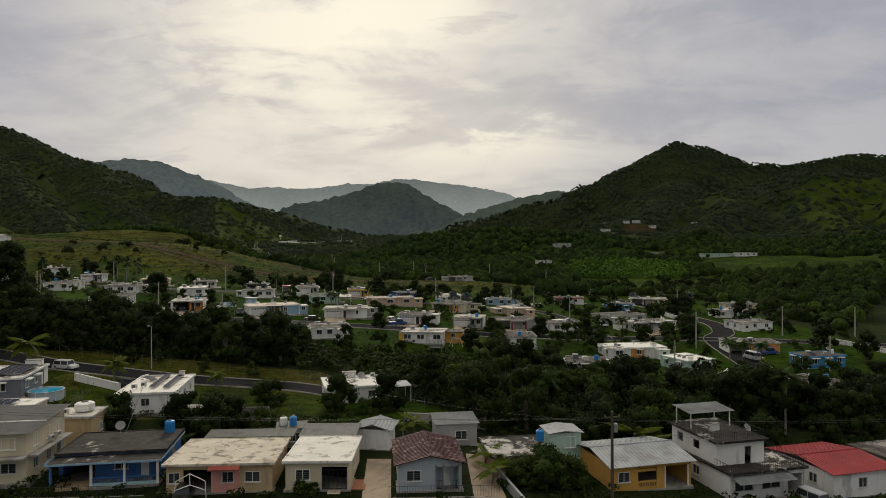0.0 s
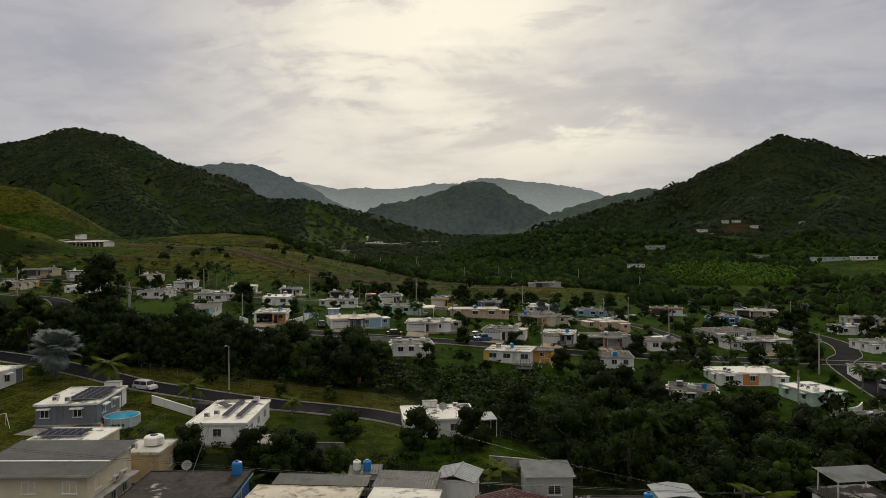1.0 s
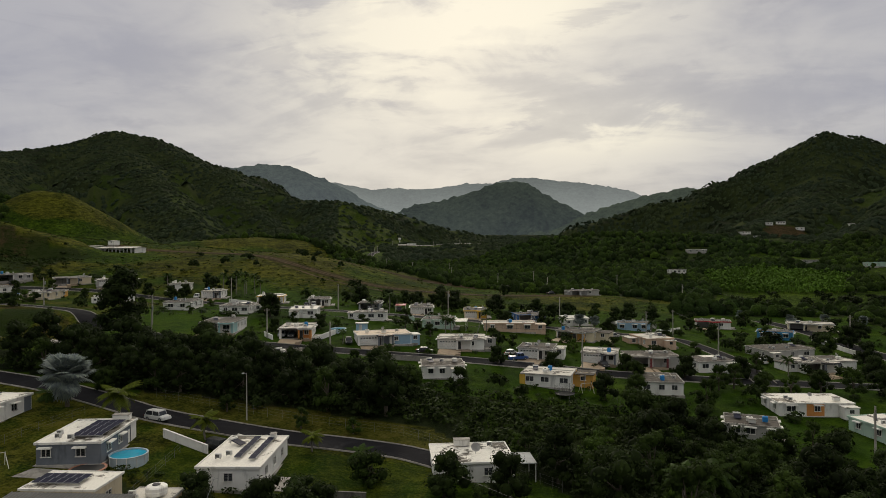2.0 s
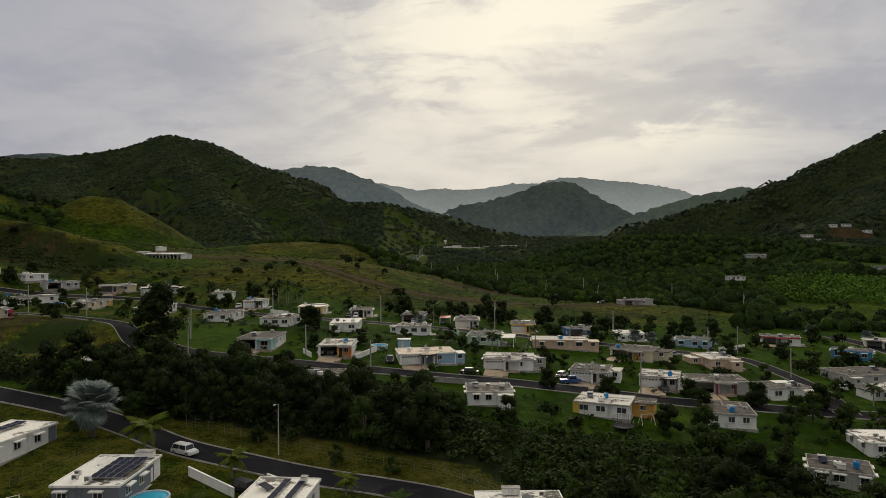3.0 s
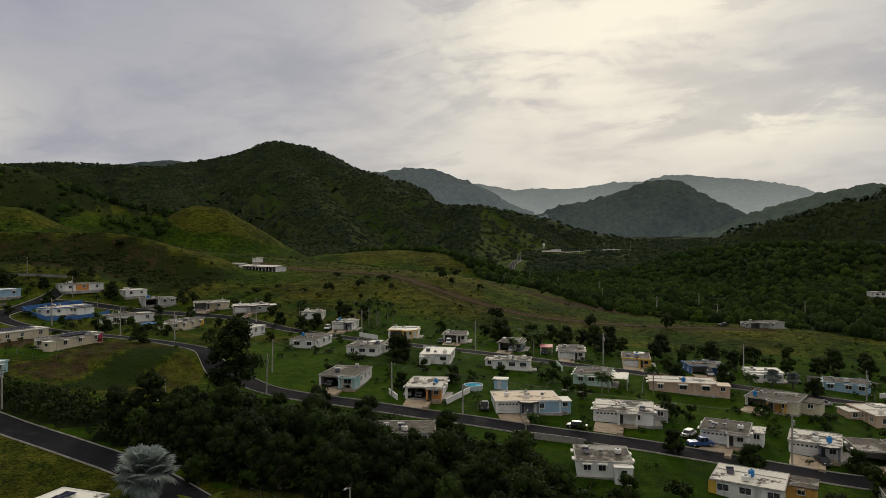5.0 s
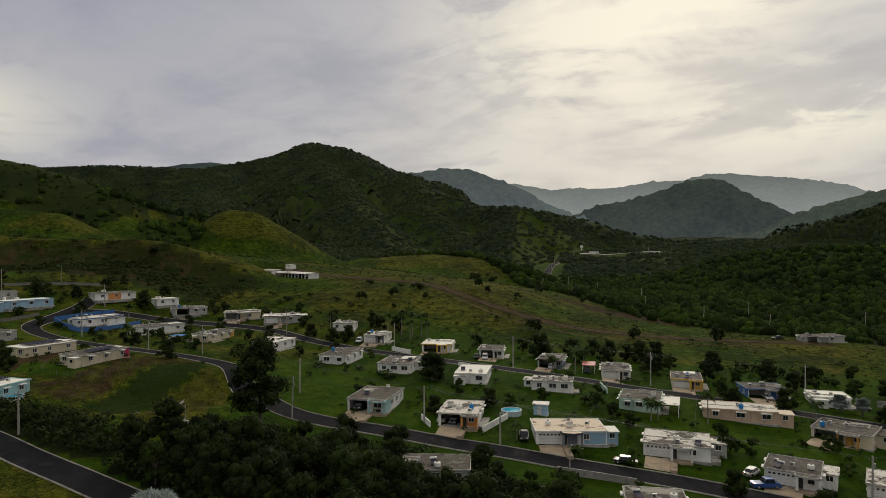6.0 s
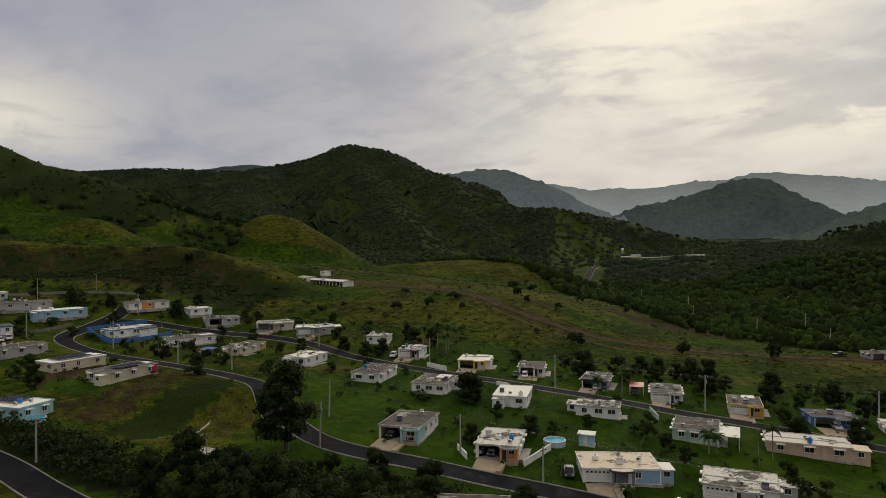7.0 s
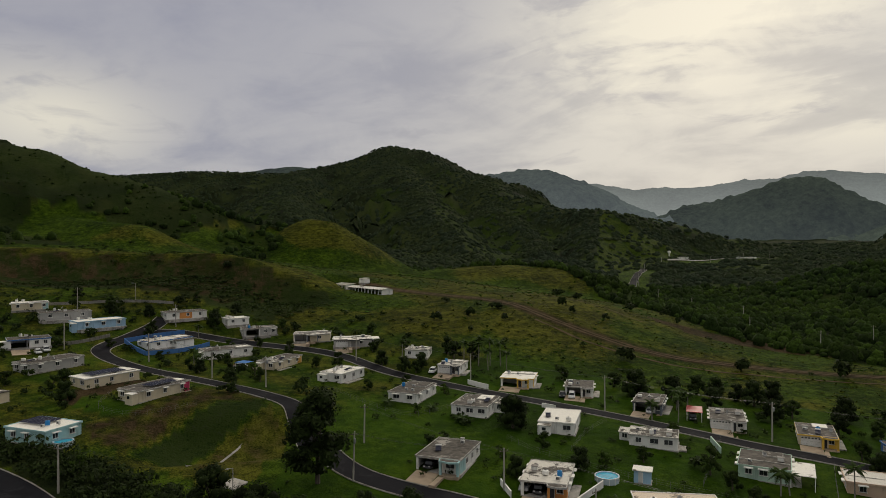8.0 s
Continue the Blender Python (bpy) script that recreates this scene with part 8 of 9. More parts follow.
def crowns(name, points, radius, mat, label, seed, leaves=0, size=0.2, sides=7, squash=0.9, vary=(0.6, 1.4), shapes=9, hug=False):
    """Rounded, lumpy crowns with loose leaves round them, one after another on the ground at the points, joined."""
    rng = np.random.default_rng(seed)
    pts = np.asarray(points, float)
    zs = land(pts[:, 0], pts[:, 1])
    levels = ((-0.40, 0.86), (0.30, 1.0), (0.80, 0.62), (1.02, 0.06)) if sides > 5 else ((-0.3, 0.95), (0.5, 0.84), (1.0, 0.10))
    allv, allq, base = [], [], 0
    for k in range(shapes):
        mine = np.arange(len(pts)) % shapes == k
        n = int(mine.sum())
        if not n:
            continue
        v = []
        for z, r in levels:
            for i in range(sides):
                a = 6.2832 * (i + 0.3 * rng.uniform(-1, 1)) / sides
                b = r * rng.uniform(0.72, 1.25)
                v.append((b * math.cos(a), b * math.sin(a), z * rng.uniform(0.82, 1.15)))
        rows = len(levels)
        q = [(r * sides + i, r * sides + (i + 1) % sides, (r + 1) * sides + (i + 1) % sides, (r + 1) * sides + i) for r in range(rows - 1) for i in range(sides)]
        if leaves:
            cloud = leaf_cloud(rng, [(0, 0, 0.25, 0.95), (0.3, 0.2, 0.5, 0.65), (-0.35, 0.1, 0.45, 0.6), (0.0, -0.4, 0.4, 0.6)], leaves, size, 0.3)
            at = len(v)
            v += [tuple(p) for p in cloud.reshape(-1, 3)]
            q += [tuple(at + 4 * i + j for j in range(4)) for i in range(leaves)]
        v, q = np.array(v), np.array(q)
        a, s = rng.uniform(0, 6.2832, n), radius * rng.uniform(*vary, n)
        tall = squash * rng.uniform(0.75, 1.35, n)
        c, sn = np.cos(a)[:, None], np.sin(a)[:, None]
        x = (v[None, :, 0] * c - v[None, :, 1] * sn) * s[:, None] + pts[mine, 0][:, None]
        y = (v[None, :, 0] * sn + v[None, :, 1] * c) * s[:, None] + pts[mine, 1][:, None]
        z = (v[None, :, 2] + 0.35) * (s * tall)[:, None] + zs[mine][:, None]
        if hug:
            px, py = pts[mine, 0], pts[mine, 1]
            gx, gy = (land(px + 5, py) - land(px - 5, py)) / 10, (land(px, py + 5) - land(px, py - 5)) / 10
            z = z + gx[:, None] * (x - px[:, None]) + gy[:, None] * (y - py[:, None])
        allv.append(np.stack([x, y, z], -1).reshape(-1, 3))
        allq.append((q[None] + base + (np.arange(n) * len(v))[:, None, None]).reshape(-1, 4))
        base += n * len(v)
    me = raw_mesh(name, np.concatenate(allv), np.concatenate(allq), 4, True)
    tagged(piece(name, me, mat), label, "woods", kind="stuff")


def spread(seed, x0, x1, y0, y1, step):
    rng = np.random.default_rng(seed)
    gx, gy = np.meshgrid(np.arange(x0, x1, step), np.arange(y0, y1, step))
    x, y = gx.ravel() + rng.uniform(-0.45, 0.45, gx.size) * step, gy.ravel() + rng.uniform(-0.45, 0.45, gx.size) * step
    return x, y, rng


def yards_open(x, y):
    """Woods are cut back round the outlying houses and below them, towards the town."""
    free = np.ones(np.shape(x), bool)
    for p, q in HOUSE_SPOTS:
        if q > 400:
            r = math.hypot(p, q)
            along, across = -((x - p) * p + (y - q) * q) / r, np.abs((x - p) * q - (y - q) * p) / r
            free &= ~((along > -7) & (along < 24) & (across < 7))
    return free


def in_sight(x, y):
    """The sector that lies before the town, with some margin."""
    az = np.degrees(np.arctan2(x + 10, y - 30))
    return (az > -72) & (az < 38)


x, y, rng = spread(11, -520, 430, 90, 720, 4.6)
w = woodland(x, y)
keep = (rng.random(len(x)) < w) & in_sight(x, y) & ~inside(x, y, BELT) & ~inside(x, y, BELT_LEFT) & (road_gap(x, y) > 6) & ((y > 290) | (x > 128) | (x < -335)) & (np.hypot(x, y) < 720) & yards_open(x, y)
wood_x, wood_y, pick = x[keep], y[keep], rng.random(int(keep.sum()))
wood_at = np.stack([wood_x, wood_y], 1)
crowns("valley_woods_dark", wood_at[pick < 0.55], 2.4, WOODS, "dark green woods covering the valley floor", 1, 14, 0.2, 6, 1.0, (0.55, 1.6))
crowns("valley_woods_green", wood_at[pick >= 0.55], 2.2, WOODS_GREEN, "green woods covering the valley floor", 2, 14, 0.2, 6, 1.0, (0.5, 1.5))
x, y, rng = spread(12, -2300, 1300, 250, 1800, 8.8)
keep = in_sight(x, y) & (np.hypot(x, y) > 715)
x, y = x[keep], y[keep]
zz = land(x, y)
toward = land(x - 0.02 * x, y - 0.02 * y)
far = np.hypot(x, y)
keep = yards_open(x, y) & (rng.random(len(x)) < woodland(x, y) * np.clip(1.75 - far / 1400, np.where(x > 0, 0.8, 0.45), 1.0)) & ((zz > toward - 2) | (rng.random(len(x)) < 0.08))
crowns("hill_woods", np.stack([x, y], 1)[keep], 4.4, HILL_LEAF_HAZED, "dark woods on the mountain flanks", 3, sides=5, squash=0.5, vary=(0.6, 1.35), hug=True)
# undergrowth in the belt and the bright creepers of the ravine
x, y, rng = spread(13, -192, 64, 94, 174, 2.3)
keep = (inside(x, y, BELT) | inside(x, y, BELT_LEFT)) & (road_gap(x, y) > 4.6)
keep &= np.array([min((a - p) ** 2 + (b - q) ** 2 for p, q in HOUSE_SPOTS) > 49 for a, b in zip(x, y)])
rav = inside(x, y, RAVINE)
scatter("undergrowth", np.stack([x, y], 1)[keep & ~rav], 2.4, 64, 0.15, LEAF[0], "dense dark undergrowth below the trees", 5, 0.9)
scatter("creepers", np.stack([x, y], 1)[keep & rav], 1.8, 60, 0.2, LEAF[1], "green creepers and shrubs in the ravine", 6, 0.8)
# hedges at the foot of the pasture and bushes over it
x, y, rng = spread(14, -420, 60, 262, 540, 9.0)
field = inside(x, y, PASTURE)
dens = np.where(y - 0.12 * np.abs(x + 60) < 292, 0.45, 0.03) + np.where(ripple(x, y, 60.0, 2, 6.0) > 0.9, 0.5, 0.0)
keep = field & (rng.random(len(x)) < dens) & ~inside(x, y, SOIL_FIELD)
scatter("pasture_bushes", np.stack([x, y], 1)[keep], 1.9, 60, 0.22, LEAF[1], "scattered bushes on the grassy slope", 7, 0.65)
singles = np.array([(-161, 331), (-118, 352), (-132, 348), (-140, 355), (-190, 335), (-150, 318), (-165, 316), (-96, 310), (-295, 294), (-270, 250), (-207, 292), (-175, 305), (-60, 330), (-30, 345), (-240, 345), (-355, 330), (-330, 345), (-110, 420), (-125, 410), (-100, 404), (-148, 395), (-160, 400)])
ridge = np.array([(-470 + 2.6 * k + 5 * math.sin(k * 2.3), 438 + 0.6 * k + 7 * math.sin(k * 1.7)) for k in range(26)])
scatter("ridge_shrubs", ridge, 3.0, 90, 0.2, LEAF[0], "dark shrubs along the ridge beside the grassy cone", 20, 0.7)
scatter("field_trees", singles, 3.2, 240, 0.16, LEAF[0], "single dark bushes on the pasture", 8, 1.1)
x, y, rng = spread(15, -330, 125, 130, 300, 7.0)
keep = inside(x, y, TOWN) & ~inside(x, y, BELT) & ~inside(x, y, BASIN) & (road_gap(x, y) > 5.5) & (rng.random(len(x)) < np.where(x < -180, 0.65, np.where(x > -20, 0.45, 0.26)))
keep &= np.array([min((a - p) ** 2 + (b - q) ** 2 for p, q in HOUSE_SPOTS) > 70 for a, b in zip(x, y)])
scatter("garden_shrubs", np.stack([x, y], 1)[keep], 1.1, 60, 0.22, LEAF[1], "garden shrubs and hedges between the houses", 9, 0.9)
# hedges and shrubs close to the houses
rng = np.random.default_rng(23)
near = []
for p, q in HOUSE_SPOTS:
    if 125 < q < 300:
        for k in range(7):
            a, r = rng.uniform(0, 6.283), rng.uniform(7.2, 11.0)
            near.append((p + r * math.cos(a), q + r * math.sin(a)))
near = np.array(near)
near = near[(road_gap(near[:, 0], near[:, 1]) > 4.6) & np.array([min((a - p) ** 2 + (b - q) ** 2 for p, q in HOUSE_SPOTS) > 46 for a, b in near])]
scatter("house_hedges", near, 0.95, 40, 0.24, LEAF[0], "dark hedges and pot plants round the houses", 19, 0.85)
# plantation rows
rows = np.array([(px, py) for k in range(26) for px, py in [(92 + (k % 26) * 3.6 + 0.12 * j, 414 + j * 4.0) for j in range(27)]])
rows = rows[inside(rows[:, 0], rows[:, 1], PLANTATION)]
scatter("plantation", rows, 2.1, 26, 0.36, CROP, "rows of broad-leaved crop plants in a field", 10, 1.3)

# tufts that roughen the pasture, and the shrubs of the cut slope and the yards
x, y, rng = spread(16, -420, 62, 262, 540, 3.4)
keep = inside(x, y, PASTURE) & ~inside(x, y, SOIL_FIELD) & (rng.random(len(x)) < 0.55)
keep &= np.array([np.hypot(TRAIL[:, 0] - a, TRAIL[:, 1] - b).min() > 4.5 for a, b in zip(x, y)])
lush = ripple(x, y, 75.0, 3, 8.0) > 0.45
scatter("pasture_tufts", np.stack([x, y], 1)[keep & ~lush], 0.8, 9, 0.5, TUFT, "tufts of coarse grass on the hillside", 11, 0.45, category="grass")
scatter("pasture_herbs", np.stack([x, y], 1)[keep & lush], 0.95, 10, 0.5, TUFT_GREEN, "patches of fresh green weeds on the hillside", 12, 0.5, category="grass")
x, y, rng = spread(17, -380, -245, 170, 300, 3.6)
keep = inside(x, y, [(-372, 190), (-310, 172), (-250, 258), (-262, 300), (-335, 280)]) & (rng.random(len(x)) < 0.5)
scatter("cut_slope_shrubs", np.stack([x, y], 1)[keep], 1.5, 40, 0.24, LEAF[0], "dark shrubs on the terraced cut slope", 13, 0.55)
x, y, rng = spread(22, -350, -200, 200, 320, 2.6)
be = bench_side(x, y)
keep = (be < -9) & (be > -40) & (x < -205 - 0.1 * y) & (rng.random(len(x)) < 0.75)
keep &= np.array([min((a - p) ** 2 + (b - q) ** 2 for p, q in HOUSE_SPOTS) > 120 for a, b in zip(x, y)])
scatter("bank_shrubs", np.stack([x, y], 1)[keep], 1.7, 30, 0.26, LEAF[1], "dense shrubs on the bank below the bench", 18, 0.6)
x, y, rng = spread(18, -64, 66, 62, 100, 2.1)
keep = rng.random(len(x)) < 0.75
keep &= np.array([min((a - p) ** 2 + (b - q) ** 2 for p, q in HOUSE_SPOTS) > 46 for a, b in zip(x, y)])
keep &= ~(inside(x, y, [(-10, 66), (-5, 66), (-6, 82), (-10, 82)]) | inside(x, y, [(2.5, 66), (7.5, 66), (5.6, 84), (2.5, 84)]))
scatter("yard_plants", np.stack([x, y], 1)[keep], 0.95, 46, 0.22, LEAF[1], "crowded green plants between the near houses", 14, 0.9)
x, y, rng = spread(19, 52, 260, 96, 400, 6.0)
keep = (rng.random(len(x)) < np.where(x > 128, 0.55, 0.16)) & (road_gap(x, y) > 6.5) & in_sight(x, y)
keep &= np.array([min((a - p) ** 2 + (b - q) ** 2 for p, q in HOUSE_SPOTS) > 90 for a, b in zip(x, y)])
scatter("east_trees", np.stack([x, y], 1)[keep], 2.7, 110, 0.2, LEAF[0], "trees and hedges along the eastern lanes", 15, 1.0)

x, y, rng = spread(20, -325, 125, 135, 300, 9.0)
keep = inside(x, y, TOWN) & ~inside(x, y, BELT) & ~inside(x, y, BASIN) & (road_gap(x, y) > 6.5) & (rng.random(len(x)) < np.where(x < -185, 0.55, np.where(x > -20, 0.42, 0.10)))
keep &= np.array([min((a - p) ** 2 + (b - q) ** 2 for p, q in HOUSE_SPOTS) > 95 for a, b in zip(x, y)])
scatter("garden_trees", np.stack([x, y], 1)[keep], 2.2, 150, 0.2, LEAF[0], "dark garden trees between the houses", 16, 1.05)

x, y, rng = spread(21, -760, -380, 240, 520, 5.6)
keep = (rng.random(len(x)) < 0.36 + 0.3 * ripple(x, y, 60.0, 2, 3.0)) & ~inside(x, y, DOME_GRASS) & ~inside(x, y, PASTURE) & in_sight(x, y)
scatter("hill_shrubs", np.stack([x, y], 1)[keep], 1.3, 22, 0.28, WOODS, "dark shrubs over the near hill", 17, 0.6, core=0.8, fine=5)

# ---- driveways ----
def drape(name, corners, mat, label, lift=0.06, n=5, category="driveway"):
    """A thin slab laid on the ground between four corners, with an edge."""
    c = [np.array(p, float) for p in corners]
    top, low = [], []
    for i in range(n + 1):
        for j in range(n + 1):
            u, v = i / n, j / n
            p = (c[0] * (1 - u) + c[1] * u) * (1 - v) + (c[3] * (1 - u) + c[2] * u) * v
            top.append((p[0], p[1], ground(p[0], p[1]) + lift))
    m = n + 1
    verts = top + [(x, y, z - 0.25) for x, y, z in top]
    faces = [(i * m + j, (i + 1) * m + j, (i + 1) * m + j + 1, i * m + j + 1) for i in range(n) for j in range(n)]
    ring = [i * m for i in range(m)] + [n * m + j for j in range(1, m)] + [i * m + n for i in range(n - 1, -1, -1)] + [j for j in range(n - 1, 0, -1)]
    k = m * m
    faces += [(b, a, a + k, b + k) for a, b in zip(ring, ring[1:] + ring[:1])]
    me = bpy.data.meshes.new(name)
    me.from_pydata(verts, [], faces)
    return tagged(piece(name, me, mat), label, category, kind="structure")


def drive_from(o, u, w, d, width, length, side="S"):
    m = o.matrix_world
    if side == "S":
        pts = [(u - width / 2, -d / 2 - 0.4), (u + width / 2, -d / 2 - 0.4), (u + width / 2, -d / 2 - length), (u - width / 2, -d / 2 - length)]
    else:
        pts = [(w / 2 + 0.4, u - width / 2), (w / 2 + 0.4, u + width / 2), (w / 2 + length, u + width / 2), (w / 2 + length, u - width / 2)]
    drape("driveway", [tuple((m @ Vector((a, b, 0))).xy) for a, b in pts][::-1], PAVING, "tan concrete driveway in front of a house")


for q in [q for q in scene.objects if q.parent is None and q.get("category") == "house" and q.location.y > 160 and q.location.y < 300]:
    for part_ob in q.children:
        if part_ob.name.startswith(("garage_door", "carport_frame")):
            u = part_ob.location
            wall_ob = next(c for c in q.children if c.name.startswith("wall"))
            ww, dd = [2 * max(v.co[i] for v in wall_ob.data.vertices) for i in (0, 1)]
            if abs(abs(u.y) - dd / 2) < 0.05:
                drive_from(q, u.x, ww, dd, 4.8, 6.5)
            else:
                drive_from(q, u.y, ww, dd, 5.2, 6.0, "E")
drape("driveway", [(-9.6, 81.5), (-6.6, 81.5), (-5.4, 66), (-8.6, 66)], PAVING, "tan concrete drive between two houses")
drape("driveway", [(2.8, 84), (5.4, 84), (7.2, 66), (3.4, 66)], PAVING, "tan concrete drive beside a maroon-roofed house")
drape("patio", [(-72.5, 96.5), (-61.5, 98.5), (-61.9, 95.8), (-73.2, 93.6)], CONCRETE, "pale concrete apron behind a grey house", category="patio")
drape("patio", [(-40.5, 101), (-37.5, 101.5), (-38.5, 106), (-41.5, 105.5)], CONCRETE, "pale concrete patio beside a white house", category="patio")
drape("patio", [(-124, 157.5), (-120.5, 158), (-120, 154.5), (-123.6, 153.8)], CONCRETE, "old concrete drain cover in the grass hollow", 0.25, category="drain")
drape("drain_channel", [(-136.6, 156), (-135.9, 155.8), (-144.4, 177), (-145.1, 177.2)], KERB, "narrow concrete drain channel in the grass", 0.05, 8, category="drain")


# ---- walls and fences ----
OLD_CONCRETE = surface("old_concrete", (0.20, 0.19, 0.165), 0.95, 0.4, 1.0, 0.2, stain=(0.05, 0.048, 0.04), stain_size=0.8, stain_amount=0.5, streaks=True)


def block_wall(pts, h, mat, label, th=0.18, name="garden_wall", category="wall"):
    """A low wall that follows the ground, with a coping."""
    body, cope = bmesh.new(), bmesh.new()
    line = smooth_line(pts, 1.5) if len(pts) > 2 else np.array([np.array(pts[0]) * (1 - t) + np.array(pts[1]) * t for t in np.linspace(0, 1, max(2, int(np.hypot(pts[1][0] - pts[0][0], pts[1][1] - pts[0][1]) / 1.5)))], float)
    for bm, half, z0, z1 in ((body, th / 2, -0.6, h), (cope, th / 2 + 0.05, h, h + 0.08)):
        rows = []
        t = np.gradient(line, axis=0)
        t /= np.hypot(t[:, 0], t[:, 1])[:, None]
        for (x, y), (tx, ty) in zip(line, t):
            g = ground(x, y)
            rows.append([bm.verts.new((x + s * ty * half, y - s * tx * half, g + z)) for s, z in ((-1, z0), (1, z0), (1, z1), (-1, z1))])
        for a, b in zip(rows, rows[1:]):
            for i in range(4):
                bm.faces.new((a[i], a[(i + 1) % 4], b[(i + 1) % 4], b[i]))
        bm.faces.new(rows[0])
        bm.faces.new(rows[-1][::-1])
        bmesh.ops.recalc_face_normals(bm, faces=bm.faces[:])
    o = thing(name, 0, 0, 0, 0, label, category, "garden walls")
    part("wall_body", body, mat, o)
    part("coping", cope, mat, o)


WALL_WHITE = paint("white")
block_wall([(-257, 186), (-252.7, 194.4), (-254.5, 209)], 1.1, OLD_CONCRETE, "stained concrete retaining wall above the street")
block_wall([(-298, 209), (-291.7, 220), (-286.6, 229), (-280, 238.4), (-272, 247.4)], 1.0, KERB, "long pale boundary wall below the cut slope")
block_wall([(-63.5, 112.2), (-54.2, 109.2)], 1.3, WALL_WHITE, "white rendered garden wall by a driveway")
block_wall([(-52.6, 115.4), (-49.8, 114.8)], 1.2, WALL_WHITE, "short white garden wall with a red box")
block_wall([(-247, 210), (-239, 208.5), (-231, 208)], 1.5, paint("blue"), "bright blue boundary wall round a white house")
block_wall([(-231, 208), (-229.5, 220), (-231, 234)], 1.5, paint("blue"), "bright blue boundary wall round a white house")
block_wall([(-247, 210), (-247.5, 222), (-246, 234)], 1.5, paint("blue"), "bright blue boundary wall round a white house")
block_wall([(-127, 249.5), (-123, 248.6), (-119, 248.2)], 1.4, WALL_WHITE, "white garden wall stepping down a slope")
block_wall([(-82.5, 187), (-78.5, 183.5)], 1.2, WALL_WHITE, "white garden wall beside a driveway")
block_wall([(-67.5, 186.5), (-66, 198)], 1.3, WALL_WHITE, "white garden wall between two lawns")
block_wall([(-54, 238.5), (-50.5, 231.5)], 1.3, paint("mint"), "pale green garden wall by the street")
block_wall([(-98, 245.5 - 5), (-94, 240.6)], 1.1, WALL_WHITE, "low white wall beside the street")
block_wall([(-48, 175.5), (-40, 177), (-34, 177.8)], 1.2, CONCRETE, "grey concrete retaining wall below the street")
block_wall([(-34, 98.3), (-30, 98.8), (-26.5, 99.2)], 1.9, OLD_CONCRETE, "stained concrete retaining wall behind the houses")
block_wall([(-6, 98), (0, 97.6), (6, 96)], 1.5, CONCRETE, "dark stained block wall behind the sheds")
block_wall([(5.2, 83), (6.4, 76), (8.6, 67)], 1.1, TIN_PALE, "pale ribbed sheet fence beside a drive")
block_wall([(82, 262), (83.5, 246), (85.5, 228)], 1.3, WALL_WHITE, "long white boundary wall along the lane")
block_wall([(112, 186), (116, 170), (120, 150)], 1.2, WALL_WHITE, "long white boundary wall along the lane")
block_wall([(56.5, 143), (62, 145), (65, 149)], 1.3, WALL_WHITE, "white garden wall with pillars")
block_wall([(30, 255.5), (36, 262), (40, 268)], 1.2, WALL_WHITE, "white boundary wall at the field edge")
block_wall([(14, 266), (24, 268), (32, 269)], 1.6, CONCRETE, "grey metal screen behind a house")


def tube(bm, pts, r):
    """One unbroken three-sided wire through the points."""
    rings = []
    for i, p in enumerate(pts):
        d = (pts[min(i + 1, len(pts) - 1)] - pts[max(i - 1, 0)]).normalized()
        side = d.cross(Vector((0, 0, 1))).normalized()
        up = side.cross(d)
        rings.append([bm.verts.new(p + r * (math.cos(a) * side + math.sin(a) * up)) for a in (0.5, 2.6, 4.7)])
    for a, b in zip(rings, rings[1:]):
        for i in range(3):
            bm.faces.new((a[i], a[(i + 1) % 3], b[(i + 1) % 3], b[i]))


def wire_fence(pts, h, label, step=2.5, rails=3):
    """Posts with wires between them."""
    o = thing("fence", 0, 0, 0, 0, label, "fence", "fences")
    line = smooth_line(pts, step)
    post = cached(("post", h), lambda bm: rod(bm, (0, 0, -0.3), (0, 0, h), 0.035, 0.03, 5))
    for x, y in line:
        p = piece("post", post, FENCE_METAL, o)
        p.matrix_local = pose(x, y, ground(x, y))
    for k in range(rails):
        z = h * (k + 1) / rails - 0.04
        bm = bmesh.new()
        tube(bm, [Vector((x, y, ground(x, y) + z)) for x, y in line], 0.014)
        part("wire", bm, FENCE_METAL, o)


wire_fence([(-76, 129), (-62, 128.4), (-48, 128), (-34, 128.4), (-26, 127.5), (-14, 120), (-2, 111)], 1.6, "chain-link fence on thin posts along the woods")
wire_fence([(-58, 108), (-56.5, 98), (-55.5, 92)], 1.4, "thin wire fence between two gardens")
wire_fence([(-82.5, 100), (-81.5, 110), (-80.5, 116)], 1.4, "thin wire fence beside the side street")
wire_fence([(-190, 172), (-180, 163), (-168, 165), (-163, 178)], 1.2, "thin wire fence round a lawn above the hollow")
wire_fence([(-152, 216), (-140, 212), (-123, 209), (-118, 215), (-116, 238)], 1.3, "wire fence round a sloping lawn")
wire_fence([(-93, 210), (-83, 206), (-66, 205), (-50, 206), (-36, 208)], 1.3, "wire fence between the back gardens")
wire_fence([(-79, 238), (-79.5, 226), (-78, 212)], 1.3, "wire fence between two lawns")
wire_fence([(-52, 240), (-51, 226), (-50, 210)], 1.3, "wire fence between two lawns")
wire_fence([(-29, 238), (-28, 224), (-27, 212)], 1.3, "wire fence between two lawns")
wire_fence([(4, 178), (8, 168), (10, 160)], 1.3, "wire fence beside a lawn")
wire_fence([(-262, 366), (-200, 362), (-168, 356), (-140, 345), (-112, 337)], 1.2, "thin farm fence along the track", 4.0, 2)


